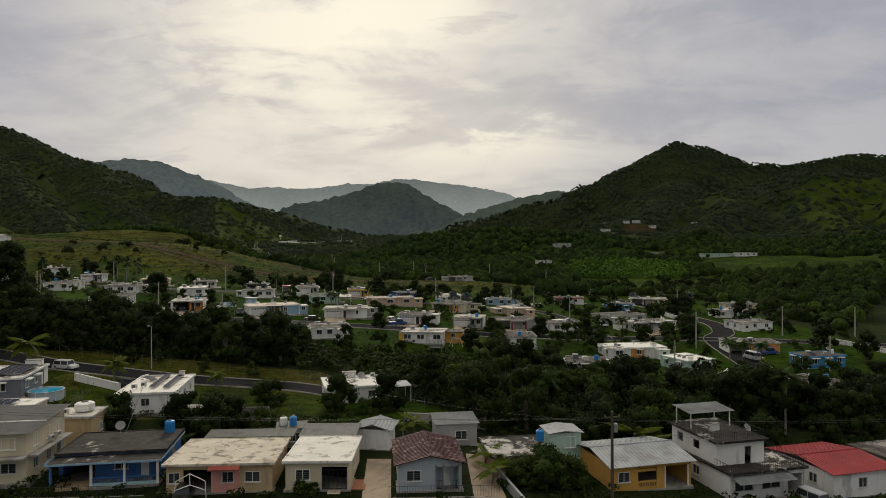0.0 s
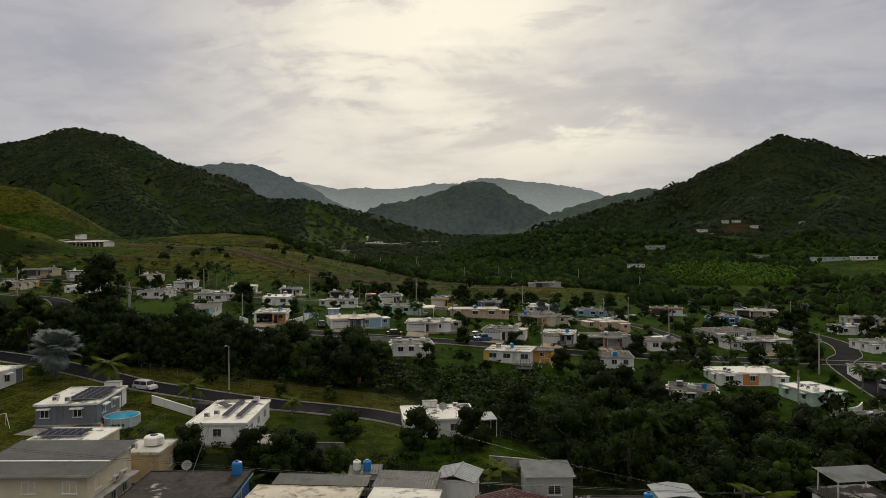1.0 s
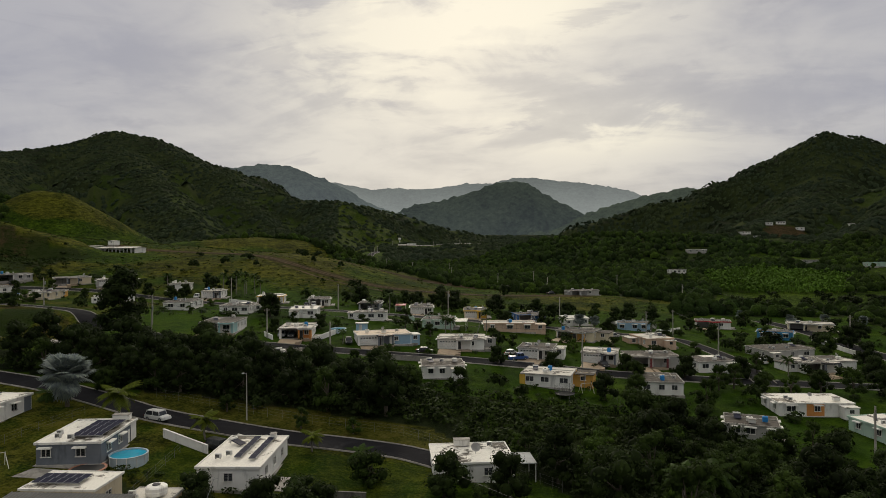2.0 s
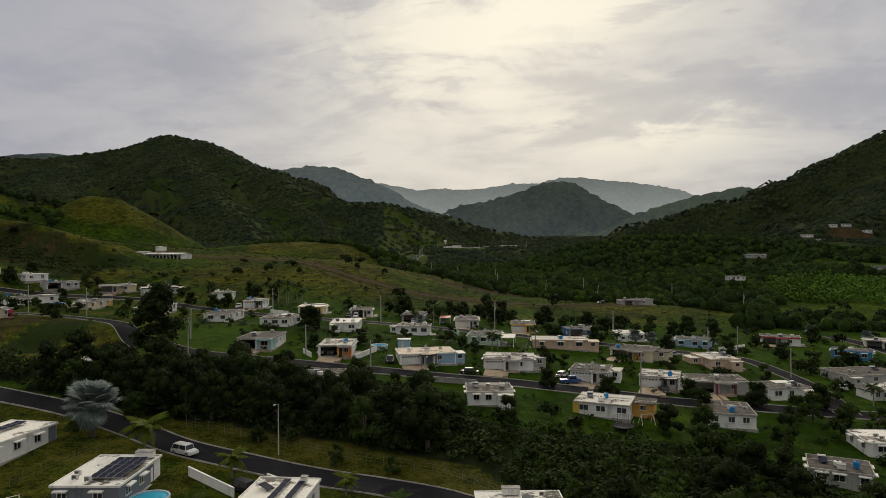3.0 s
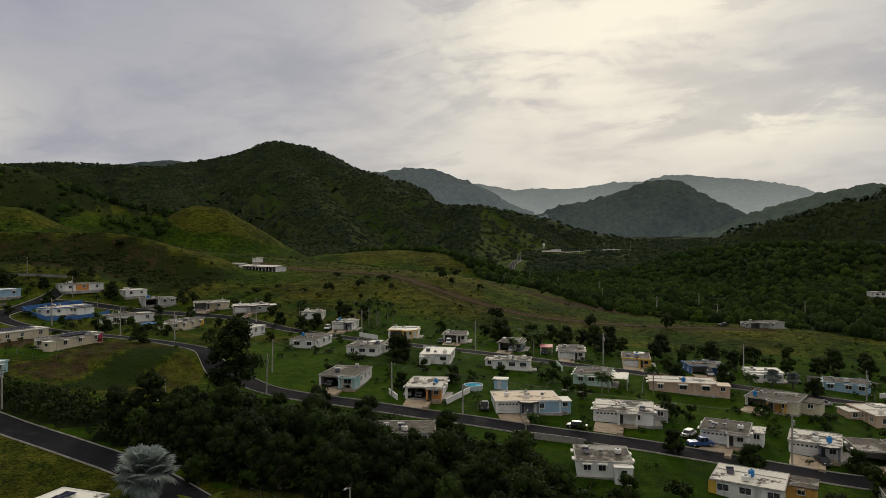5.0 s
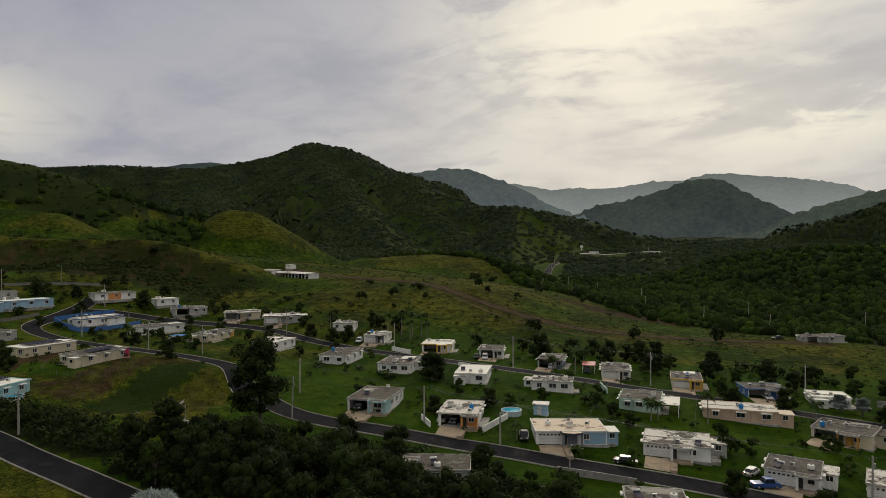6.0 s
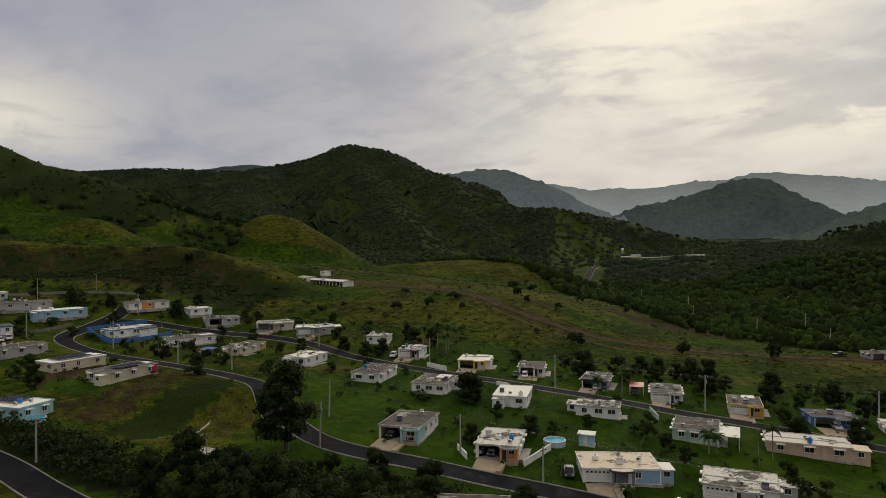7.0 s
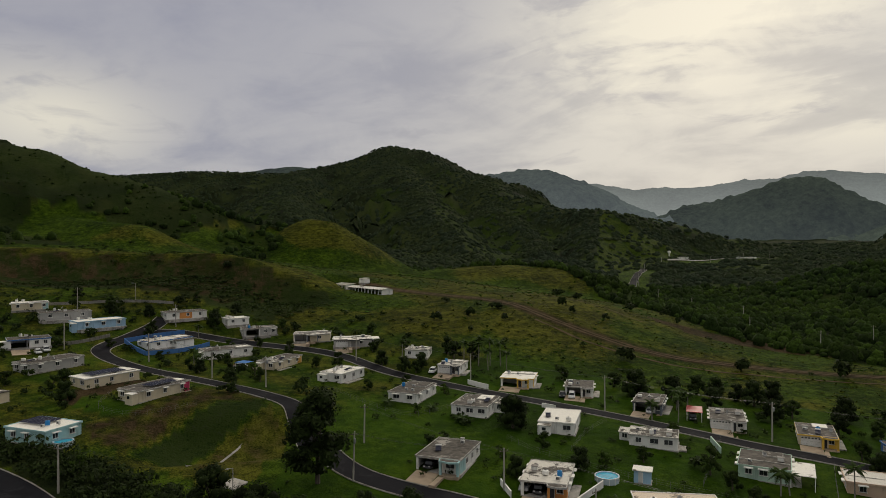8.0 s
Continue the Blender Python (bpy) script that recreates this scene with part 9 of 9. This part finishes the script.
def iron_fence(pts, h, label):
    o = thing("iron_fence", 0, 0, 0, 0, label, "fence", "fences")
    line = smooth_line(pts, 2.0)
    for (x0, y0), (x1, y1) in zip(line, line[1:]):
        g0, g1 = ground(x0, y0), ground(x1, y1)
        bm = bmesh.new()
        railing(bm, [(x0, y0, g0), (x1, y1, g1)], h, 0.16)
        part("fence_panel", bm, DARK_METAL, o)
    part("fence_wall", bmesh_of(lambda bm: [box(bm, min(a[0], b[0]), max(a[0], b[0]), (a[1] + b[1]) / 2 - 0.08, (a[1] + b[1]) / 2 + 0.08, ground(*a) - 0.6, ground(*a) + 0.08) for a, b in zip(line, line[1:])]), CONCRETE, o)


iron_fence([(-6, 69.8), (0, 70.2), (6, 70.8)], 1.3, "black iron fence before a pale house")
iron_fence([(-46, 70.6), (-33, 71.6)], 1.2, "black iron fence before a blue house")


# ---- poles and cables ----
POLE_MAT = surface("pole_concrete", (0.36, 0.34, 0.30), 0.9, 0.2, 2.0, 0.1, per_object=0.1)


def utility_pole(x, y, h=9.5, turn=0.0, transformer=False, wood=False, lean=0.0):
    o = thing("utility_pole", x, y, ground(x, y), turn, "tall brown wooden utility pole with cross-arms" if wood else "tall pale concrete utility pole", "pole", "utility poles")
    part("pole", bmesh_of(lambda bm: rod(bm, (0, 0, -0.8), (lean, 0, h), 0.21, 0.14, 8)), BARK if wood else POLE_MAT, o)
    part("cross_arm", bmesh_of(lambda bm: box(bm, -0.9, 0.9, -0.05, 0.05, h - 0.7, h - 0.58)), BARK, o)
    for i in (-0.8, 0.0, 0.8):
        ins = part("insulator", bmesh_of(lambda bm: lathe(bm, [(0.04, h - 0.58), (0.07, h - 0.5), (0.04, h - 0.42), (0.06, h - 0.36), (0.02, h - 0.3)], 6, (i, 0))), surface("porcelain", (0.25, 0.20, 0.16), 0.3, 0.1, 1.0, 0.0), o)
    if transformer:
        part("transformer", bmesh_of(lambda bm: lathe(bm, [(0.2, h - 2.3), (0.26, h - 2.2), (0.26, h - 1.4), (0.2, h - 1.3)], 10, (0.38, 0))), METAL, o)
    return o


def street_lamp(x, y, h=8.0, turn=0.0):
    o = thing("street_lamp", x, y, ground(x, y), turn, "tall grey street lamp with a short arm", "street lamp", "street lamps")
    part("pole", bmesh_of(lambda bm: rod(bm, (0, 0, -0.5), (0, 0, h), 0.13, 0.08, 8)), POLE_MAT, o)
    part("arm", bmesh_of(lambda bm: rod(bm, (0, 0, h - 0.15), (0, -0.9, h + 0.2), 0.05, 0.04, 6)), METAL, o)
    part("lamp_head", bmesh_of(lambda bm: box(bm, -0.14, 0.14, -1.5, -0.85, h + 0.1, h + 0.26, (0.04, 0.1))), METAL, o)


POLES = [(-106, 171, 9.5, 0.35), (-126, 249.5, 9.5, 0), (-173, 250.5, 9, 0), (-223, 204, 9.5, 0), (-168, 205, 9, 0), (-249, 190, 9.5, 0), (-253, 235, 9, 0), (-286, 214, 9, 0), (-42, 248.5, 9.5, 0), (-83, 248.5, 9.5, 0), (-144, 135.5, 8.5, 0), (-117, 187.5, 8.5, 0.2),
         (3, 188.6, 9.5, 0), (35, 252, 9, 0), (43, 222, 9, 0), (94, 262, 9, 0), (58, 368, 9, 0), (-3, 264, 9, 0), (-81, 185.5, 8, 0), (-188, 202, 9, 0), (69, 178, 10, 0), (86, 145, 9, 0), (104, 200, 9, 0), (125, 198, 9, 0), (50, 141, 9, 0),
         (-11, 392, 9, 0.9), (-70, 420, 9, 0), (-40, 408, 9, 0.4), (26, 250, 8, 0), (-62, 182.8, 6.5, 0)]
for k, (x, y, h, lean) in enumerate(POLES):
    utility_pole(x, y, h, 20 + 12 * (k % 5), k % 4 == 0, False, lean)
utility_pole(18.2, 70.5, 10.0, 10, True, True)
street_lamp(-56, 125, 8.2, 0)
street_lamp(-45, 178 - 4.5, 6.0, 180)
street_lamp(-115, 150, 7.0, 0)
street_lamp(-282, 236, 8.0, 0)


def cable(a, b, za, zb, sag=0.8, r=0.018):
    n = 12
    bm = bmesh.new()
    pts = []
    for i in range(n + 1):
        t = i / n
        pts.append(Vector((a[0] + (b[0] - a[0]) * t, a[1] + (b[1] - a[1]) * t, za + (zb - za) * t - sag * 4 * t * (1 - t))))
    tube(bm, pts, r)
    me = bpy.data.meshes.new("cable")
    bm.to_mesh(me)
    bm.free()
    tagged(piece("cable", me, DARK_METAL), "thin black overhead cable between two poles", "cable", "overhead cables")


def pole_top(i):
    x, y, h, _ = POLES[i]
    return (x, y), ground(x, y) + h - 0.4


for i, j in ((2, 1), (1, 9), (9, 8), (8, 17), (4, 19), (19, 3), (11, 18), (18, 12), (12, 14), (0, 18), (13, 14), (20, 22), (6, 7), (15, 16)):
    (pa, za), (pb, zb) = pole_top(i), pole_top(j)
    for off in (0.0, 0.6):
        cable((pa[0], pa[1] + off), (pb[0], pb[1] + off), za, zb)
zt = ground(18.2, 70.5) + 9.3
for k, (bx, by, bz) in enumerate(((-60, 74, 9.0), (-60, 75, 8.4), (70, 78, 7.0), (70, 79, 6.4), (-2, 72, 4.0), (35, 74, 5.0), (-14, 98, 6.0))):
    cable((18.2, 70.5), (bx, by), zt - 0.1 * k, bz, 0.6)


# ---- vehicles ----
TYRE = surface("tyre_rubber", (0.02, 0.02, 0.02), 0.8, 0.1, 2.0, 0.0)


def car(x, y, turn, color, label, kind="suv", z=None):
    """Body with wheel arches, cabin glass, lamps and wheels."""
    L, W, H, cab = {"suv": (4.5, 1.82, 1.68, 0.62), "sedan": (4.5, 1.76, 1.42, 0.52), "pickup": (5.2, 1.85, 1.75, 0.6), "van": (5.0, 1.9, 2.1, 0.8)}[kind]
    o = thing("car", x, y, (ground(x, y) + 0.08) if z is None else z, turn, label, "car", "parked vehicles")
    paint_mat = surface("car_paint_%d_%d_%d" % tuple(int(v * 100) for v in color), color, 0.3, 0.05, 1.0, 0.0, spec=0.5)
    belt = H * 0.56

    def body(bm):
        prof = [(-L / 2, 0.32), (-L / 2 + 0.06, belt * 0.95), (-L / 2 + 0.5, belt), (L / 2 - 1.1, belt), (L / 2 - 0.15, belt * 0.82), (L / 2, 0.42), (L / 2 - 0.05, 0.25), (-L / 2 + 0.05, 0.25)]
        a = [bm.verts.new((px, -W / 2, pz)) for px, pz in prof]
        b = [bm.verts.new((px, W / 2, pz)) for px, pz in prof]
        bm.faces.new(a)
        bm.faces.new(b[::-1])
        for i in range(len(prof)):
            j = (i + 1) % len(prof)
            bm.faces.new((a[j], a[i], b[i], b[j]))
        bmesh.ops.bevel(bm, geom=bm.edges[:], offset=0.07, segments=2, affect="EDGES")
    part("body", bmesh_of(body), paint_mat, o)
    c0, c1 = {"suv": (-L / 2 + 0.25, L * 0.2), "sedan": (-L / 2 + 0.9, L * 0.18), "pickup": (-L * 0.12, L * 0.2), "van": (-L / 2 + 0.1, L * 0.3)}[kind]

    def cabin(bm, inset, z0, z1):
        box(bm, c0 + inset, c1 + 0.35 - inset, -W / 2 + 0.1 + inset, W / 2 - 0.1 - inset, z0, z1, (0.28, 0.13))
    part("cabin_glass", bmesh_of(lambda bm: cabin(bm, 0.0, belt - 0.06, H - 0.07)), GLASS, o)
    part("cabin_roof", bmesh_of(lambda bm: (box(bm, c0 + 0.22, c1 + 0.14, -W / 2 + 0.2, W / 2 - 0.2, H - 0.1, H, (0.06, 0.06)))), paint_mat, o)
    part("pillars", bmesh_of(lambda bm: [rod(bm, (c0 + 0.03 + k * (c1 + 0.3 - c0 - 0.02) / 2, s * (W / 2 - 0.09), belt - 0.05), (c0 + 0.28 + k * (c1 + 0.3 - c0 - 0.5) / 2, s * (W / 2 - 0.22), H - 0.05), 0.045, 0.045, 4) for k in range(3) for s in (-1, 1)]), paint_mat, o)
    for sx in (-1, 1):
        for sy in (-1, 1):
            wheel = part("wheel", bmesh_of(lambda bm: rod(bm, (sx * L * 0.31, sy * (W / 2 - 0.2), 0.33), (sx * L * 0.31, sy * (W / 2 + 0.01), 0.33), 0.33, 0.33, 14)), TYRE, o)
            part("rim", bmesh_of(lambda bm: rod(bm, (sx * L * 0.31, sy * (W / 2 + 0.01), 0.33), (sx * L * 0.31, sy * (W / 2 + 0.02), 0.33), 0.2, 0.18, 10)), METAL, wheel)
    for s in (-1, 1):
        part("headlight", bmesh_of(lambda bm: box(bm, L / 2 - 0.16, L / 2 - 0.02, s * (W / 2 - 0.32) - 0.16, s * (W / 2 - 0.32) + 0.16, 0.6, 0.76)), surface("lamp_lens", (0.6, 0.6, 0.6), 0.15, 0.05, 1.0, 0.0), o)
        part("tail_light", bmesh_of(lambda bm: box(bm, -L / 2 - 0.02, -L / 2 + 0.08, s * (W / 2 - 0.2) - 0.1, s * (W / 2 - 0.2) + 0.1, 0.65, 0.9)), surface("tail_lens", (0.35, 0.02, 0.02), 0.2, 0.05, 1.0, 0.0), o)


WHITE_CAR, BLACK_CAR, SILVER_CAR, BLUE_CAR, RED_CAR = (0.62, 0.62, 0.62), (0.012, 0.012, 0.014), (0.35, 0.36, 0.37), (0.03, 0.08, 0.25), (0.30, 0.02, 0.02)
car(-68.6, 118.3, -14, WHITE_CAR, "white sport utility car parked by the kerb")
for x, y, a, col, text, kind in ((-95.4, 255.8, -70, WHITE_CAR, "white car on a driveway", "suv"), (-98.2, 255.4, -70, BLACK_CAR, "black car on a driveway", "sedan"), (8.5, 191.6, -75, BLACK_CAR, "black car before a garage door", "sedan"),
                                 (-15.6, 193.5, 70, WHITE_CAR, "white car beside a house", "sedan"), (-13.2, 189.0, 25, BLUE_CAR, "blue pickup truck on a driveway", "pickup"), (-78.0, 188.5, -75, SILVER_CAR, "silver car under a car port", "suv"),
                                 (-75.4, 189.0, -75, BLACK_CAR, "dark car under a car port", "sedan"), (-58.8, 188.4, -70, BLACK_CAR, "black pickup truck beside a white house", "pickup"), (-37.5, 186.6, 5, BLACK_CAR, "dark car parked along the street", "sedan"),
                                 (-142.8, 253.5, -70, WHITE_CAR, "white car beside a garage", "suv"), (-248.6, 181.5, -15, WHITE_CAR, "white car on a paved drive", "sedan"), (-249.4, 184.4, -15, WHITE_CAR, "white car on a paved drive", "suv"),
                                 (41.5, 72.8, -70, SILVER_CAR, "silver car beside a white house", "suv"), (77.4, 163.5, 100, WHITE_CAR, "white van parked by the lane", "van"), (84.5, 169.5, 20, BLUE_CAR, "blue pickup truck by a house", "pickup"),
                                 (-28.2, 70.6, -80, BLACK_CAR, "dark car under a white arch", "sedan"), (-61.6, 255.5, -75, BLACK_CAR, "dark car under a red canopy", "suv"), (-72.6, 254.4, -75, SILVER_CAR, "silver car under a car port", "sedan"),
                                 (-12.5, 254.5, -70, WHITE_CAR, "white car before a blue house", "sedan"), (52.5, 214, 100, WHITE_CAR, "white car parked in the street", "sedan"), (-224.5, 251, -40, BLACK_CAR, "dark car before an open port", "suv"),
                                 (14, 236, 20, SILVER_CAR, "silver car beside a peach house", "sedan"), (-8, 366, 40, BLACK_CAR, "dark truck beside a field house", "pickup"), (-53.6, 111.2, -20, BLACK_CAR, "dark car behind a garden wall", "suv"),
                                 (-197.5, 220.5, 30, SILVER_CAR, "silver car beside a tarpaulin", "sedan"), (-98.0, 185.8, -78, BLACK_CAR, "dark car deep in an arched port", "sedan")):
    car(x, y, a, col, text, kind)

# ---- pools, trampolines, play things ----
WATER = surface("pool_water", (0.03, 0.36, 0.55), 0.06, 0.2, 1.0, 0.05, spec=0.4)


def pool(x, y, r, h, label, wall=None):
    o = thing("pool", x, y, ground(x, y), 0, label, "pool", "garden pools")

    def ring(bm):
        n = 28
        vs = [[bm.verts.new((rr * math.cos(2 * math.pi * i / n), rr * math.sin(2 * math.pi * i / n), z)) for i in range(n)] for rr, z in ((r, -0.5), (r, h), (r + 0.12, h + 0.02), (r + 0.12, h + 0.08), (r - 0.08, h + 0.08), (r - 0.08, -0.5))]
        for a, b in zip(vs, vs[1:]):
            for i in range(n):
                bm.faces.new((a[i], a[(i + 1) % n], b[(i + 1) % n], b[i]))
    part("pool_wall", bmesh_of(ring), wall or surface("pool_wall", (0.42, 0.50, 0.55), 0.5, 0.15, 1.0, 0.0), o)
    part("water", bmesh_of(lambda bm: lathe(bm, [(r - 0.09, h - 0.35), (r - 0.09, h - 0.12)], 28)), WATER, o, "clear turquoise water")
    for i in range(12):
        a = 2 * math.pi * i / 12
        part("pool_brace", bmesh_of(lambda bm: rod(bm, ((r + 0.08) * math.cos(a), (r + 0.08) * math.sin(a), -0.2), ((r + 0.08) * math.cos(a), (r + 0.08) * math.sin(a), h), 0.05, 0.05, 4)), WHITE_TRIM, o)


pool(-62.6, 102.6, 2.5, 1.15, "round above-ground pool with turquoise water")
pool(-66.4, 201.5, 2.3, 1.0, "round garden pool with turquoise water")
pool(-164.2, 146.6, 1.9, 0.9, "small round blue garden pool")


def trampoline(x, y, r, label, net=False, pad=(0.35, 0.16, 0.10)):
    o = thing("trampoline", x, y, ground(x, y), 0, label, "trampoline", "trampolines")
    h = 0.9

    def ring(bm):
        n = 24
        vs = [[bm.verts.new((rr * math.cos(2 * math.pi * i / n), rr * math.sin(2 * math.pi * i / n), z)) for i in range(n)] for rr, z in ((r, h - 0.04), (r, h + 0.04), (r - 0.32, h + 0.05), (r - 0.32, h - 0.03))]
        for a, b in zip(vs, vs[1:] + vs[:1]):
            for i in range(n):
                bm.faces.new((a[i], a[(i + 1) % n], b[(i + 1) % n], b[i]))
    part("rim_pad", bmesh_of(ring), surface("pad_%d" % int(pad[0] * 100), pad, 0.7, 0.2, 1.0, 0.0), o)
    part("mat", bmesh_of(lambda bm: lathe(bm, [(r - 0.33, h - 0.02), (r - 0.33, h)], 24)), TYRE, o)
    for i in range(6):
        a = 2 * math.pi * i / 6
        part("leg", bmesh_of(lambda bm: rod(bm, ((r - 0.1) * math.cos(a), (r - 0.1) * math.sin(a), -0.2), ((r - 0.1) * math.cos(a), (r - 0.1) * math.sin(a), h), 0.03)), METAL, o)
        if net:
            part("net_post", bmesh_of(lambda bm: rod(bm, (r * math.cos(a), r * math.sin(a), h), (r * math.cos(a), r * math.sin(a), h + 1.8), 0.03)), DARK_METAL, o)
    if net:
        def mesh(bm):
            n = 36
            for i in range(n):
                a, b = 2 * math.pi * i / n, 2 * math.pi * (i + 1) / n
                rod(bm, (r * math.cos(a), r * math.sin(a), h), (r * math.cos(a), r * math.sin(a), h + 1.7), 0.012, 0.012, 3)
                for k in range(5):
                    rod(bm, (r * math.cos(a), r * math.sin(a), h + 0.35 * k + 0.3), (r * math.cos(b), r * math.sin(b), h + 0.35 * k + 0.3), 0.012, 0.012, 3)
        part("net", bmesh_of(mesh), DARK_METAL, o)


trampoline(-64.8, 97.2, 2.4, "round trampoline with a faded rim pad")
trampoline(-1.5, 161.5, 2.1, "black trampoline with a safety net", True, (0.02, 0.02, 0.025))


def swing_set(x, y, turn):
    o = thing("swing_set", x, y, ground(x, y), turn, "white metal swing set on the lawn", "swing set", "garden play things")
    for s in (-1, 1):
        for k in (-1, 1):
            part("leg", bmesh_of(lambda bm: rod(bm, (s * 1.5, k * 0.9, -0.1), (s * 1.3, 0, 2.1), 0.05)), WHITE_TRIM, o)
    part("beam", bmesh_of(lambda bm: rod(bm, (-1.4, 0, 2.1), (1.4, 0, 2.1), 0.05)), WHITE_TRIM, o)
    for u in (-0.6, 0.6):
        part("swing_seat", bmesh_of(lambda bm: (box(bm, u - 0.22, u + 0.22, -0.1, 0.1, 0.5, 0.54), rod(bm, (u - 0.2, 0, 0.52), (u - 0.2, 0, 2.1), 0.012, 0.012, 3), rod(bm, (u + 0.2, 0, 0.52), (u + 0.2, 0, 2.1), 0.012, 0.012, 3))), DARK_METAL, o)


swing_set(3.2, 166.8, 30)
swing_set(-76.8, 94.5, 60)


def shade_sail(x, y, turn):
    o = thing("shade_sail", x, y, ground(x, y), turn, "pale stretched shade sail beside a yellow wall", "shade sail")

    def sail(bm):
        v = [bm.verts.new(p) for p in ((-2.2, -1.6, 2.9), (0, -1.0, 2.2), (2.2, -1.6, 2.6), (1.8, 1.6, 2.9), (-1.8, 1.6, 2.9))]
        bm.faces.new((v[0], v[1], v[4]))
        bm.faces.new((v[1], v[3], v[4]))
        bm.faces.new((v[1], v[2], v[3]))
        bmesh.ops.solidify(bm, geom=bm.faces[:], thickness=0.03)
    part("cloth", bmesh_of(sail), surface("sail_cloth", (0.52, 0.42, 0.27), 0.8, 0.1, 1.0, 0.0), o)
    for p in ((-2.2, -1.6), (2.2, -1.6)):
        part("mast", bmesh_of(lambda bm: rod(bm, (*p, -0.3), (*p, 2.9), 0.05)), METAL, o)


shade_sail(1.6, 171.6, -25)


def storage_tank(x, y, r, h, label, blue=True, z=None):
    o = thing("water_tank", x, y, ground(x, y) if z is None else z, 0, label, "water tank", "yard tanks")
    part("barrel", bmesh_of(lambda bm: lathe(bm, [(r, -0.2), (r, h * 0.4), (r * 1.03, h * 0.45), (r, h * 0.5), (r, h * 0.85), (r * 0.4, h)], 14)), TANK_BLUE if blue else WHITE_TRIM, o)
    part("lid", bmesh_of(lambda bm: lathe(bm, [(r * 0.42, h), (r * 0.42, h + 0.07)], 10)), DARK_METAL, o)


storage_tank(-60, 66.5, 0.7, 1.4, "blue plastic tank in a front yard")
storage_tank(12.0, 81.5, 0.5, 1.2, "blue plastic tank on an old flat roof", True, ground(8.6, 79.5) + 3.05)
storage_tank(-20.2, 87.4, 0.5, 1.2, "blue plastic tank on a block shed", True, ground(-20.5, 87.5) + 2.72)
storage_tank(-21.5, 87.5, 0.5, 1.1, "grey water tank on a block shed", False, ground(-20.5, 87.5) + 2.7)
storage_tank(4.8, 83.2, 0.5, 1.2, "white tank beside a metal shed", False)

# ---- the valley road and the works far up the valley ----
build_road("valley_road", VALLEY_ROAD, 3.5, 0.5)
drape("terrace_road", [(-247, 980), (-165, 1052), (-163, 1060), (-249, 988)], CONCRETE, "pale concrete road on a terrace far up the valley", 1.0, 8, "road")
drape("terrace_road", [(-165, 1052), (-112, 1066), (-113, 1074), (-163, 1060)], CONCRETE, "pale concrete road round a terrace far up the valley", 1.0, 8, "road")
o = thing("water_tower", -262, 1050, ground(-262, 1050), 0, "white water tower far up the valley", "water tower")
part("tower_legs", bmesh_of(lambda bm: lathe(bm, [(1.1, -1), (0.9, 4)], 10)), WHITE_TRIM, o)
part("tower_tank", bmesh_of(lambda bm: lathe(bm, [(0.9, 4), (2.3, 4.8), (2.3, 7.2), (1.0, 8.2)], 12)), WHITE_TRIM, o)
for px, py in ((-192, 655), (-204, 690), (-214, 730), (-224, 775), (-233, 820), (-236, 905), (-214, 960), (-196, 1000), (-160, 1030), (-130, 1045), (-150, 560), (-118, 520), (-80, 470), (-20, 440), (30, 420)):
    utility_pole(px, py, 9.0, 20)
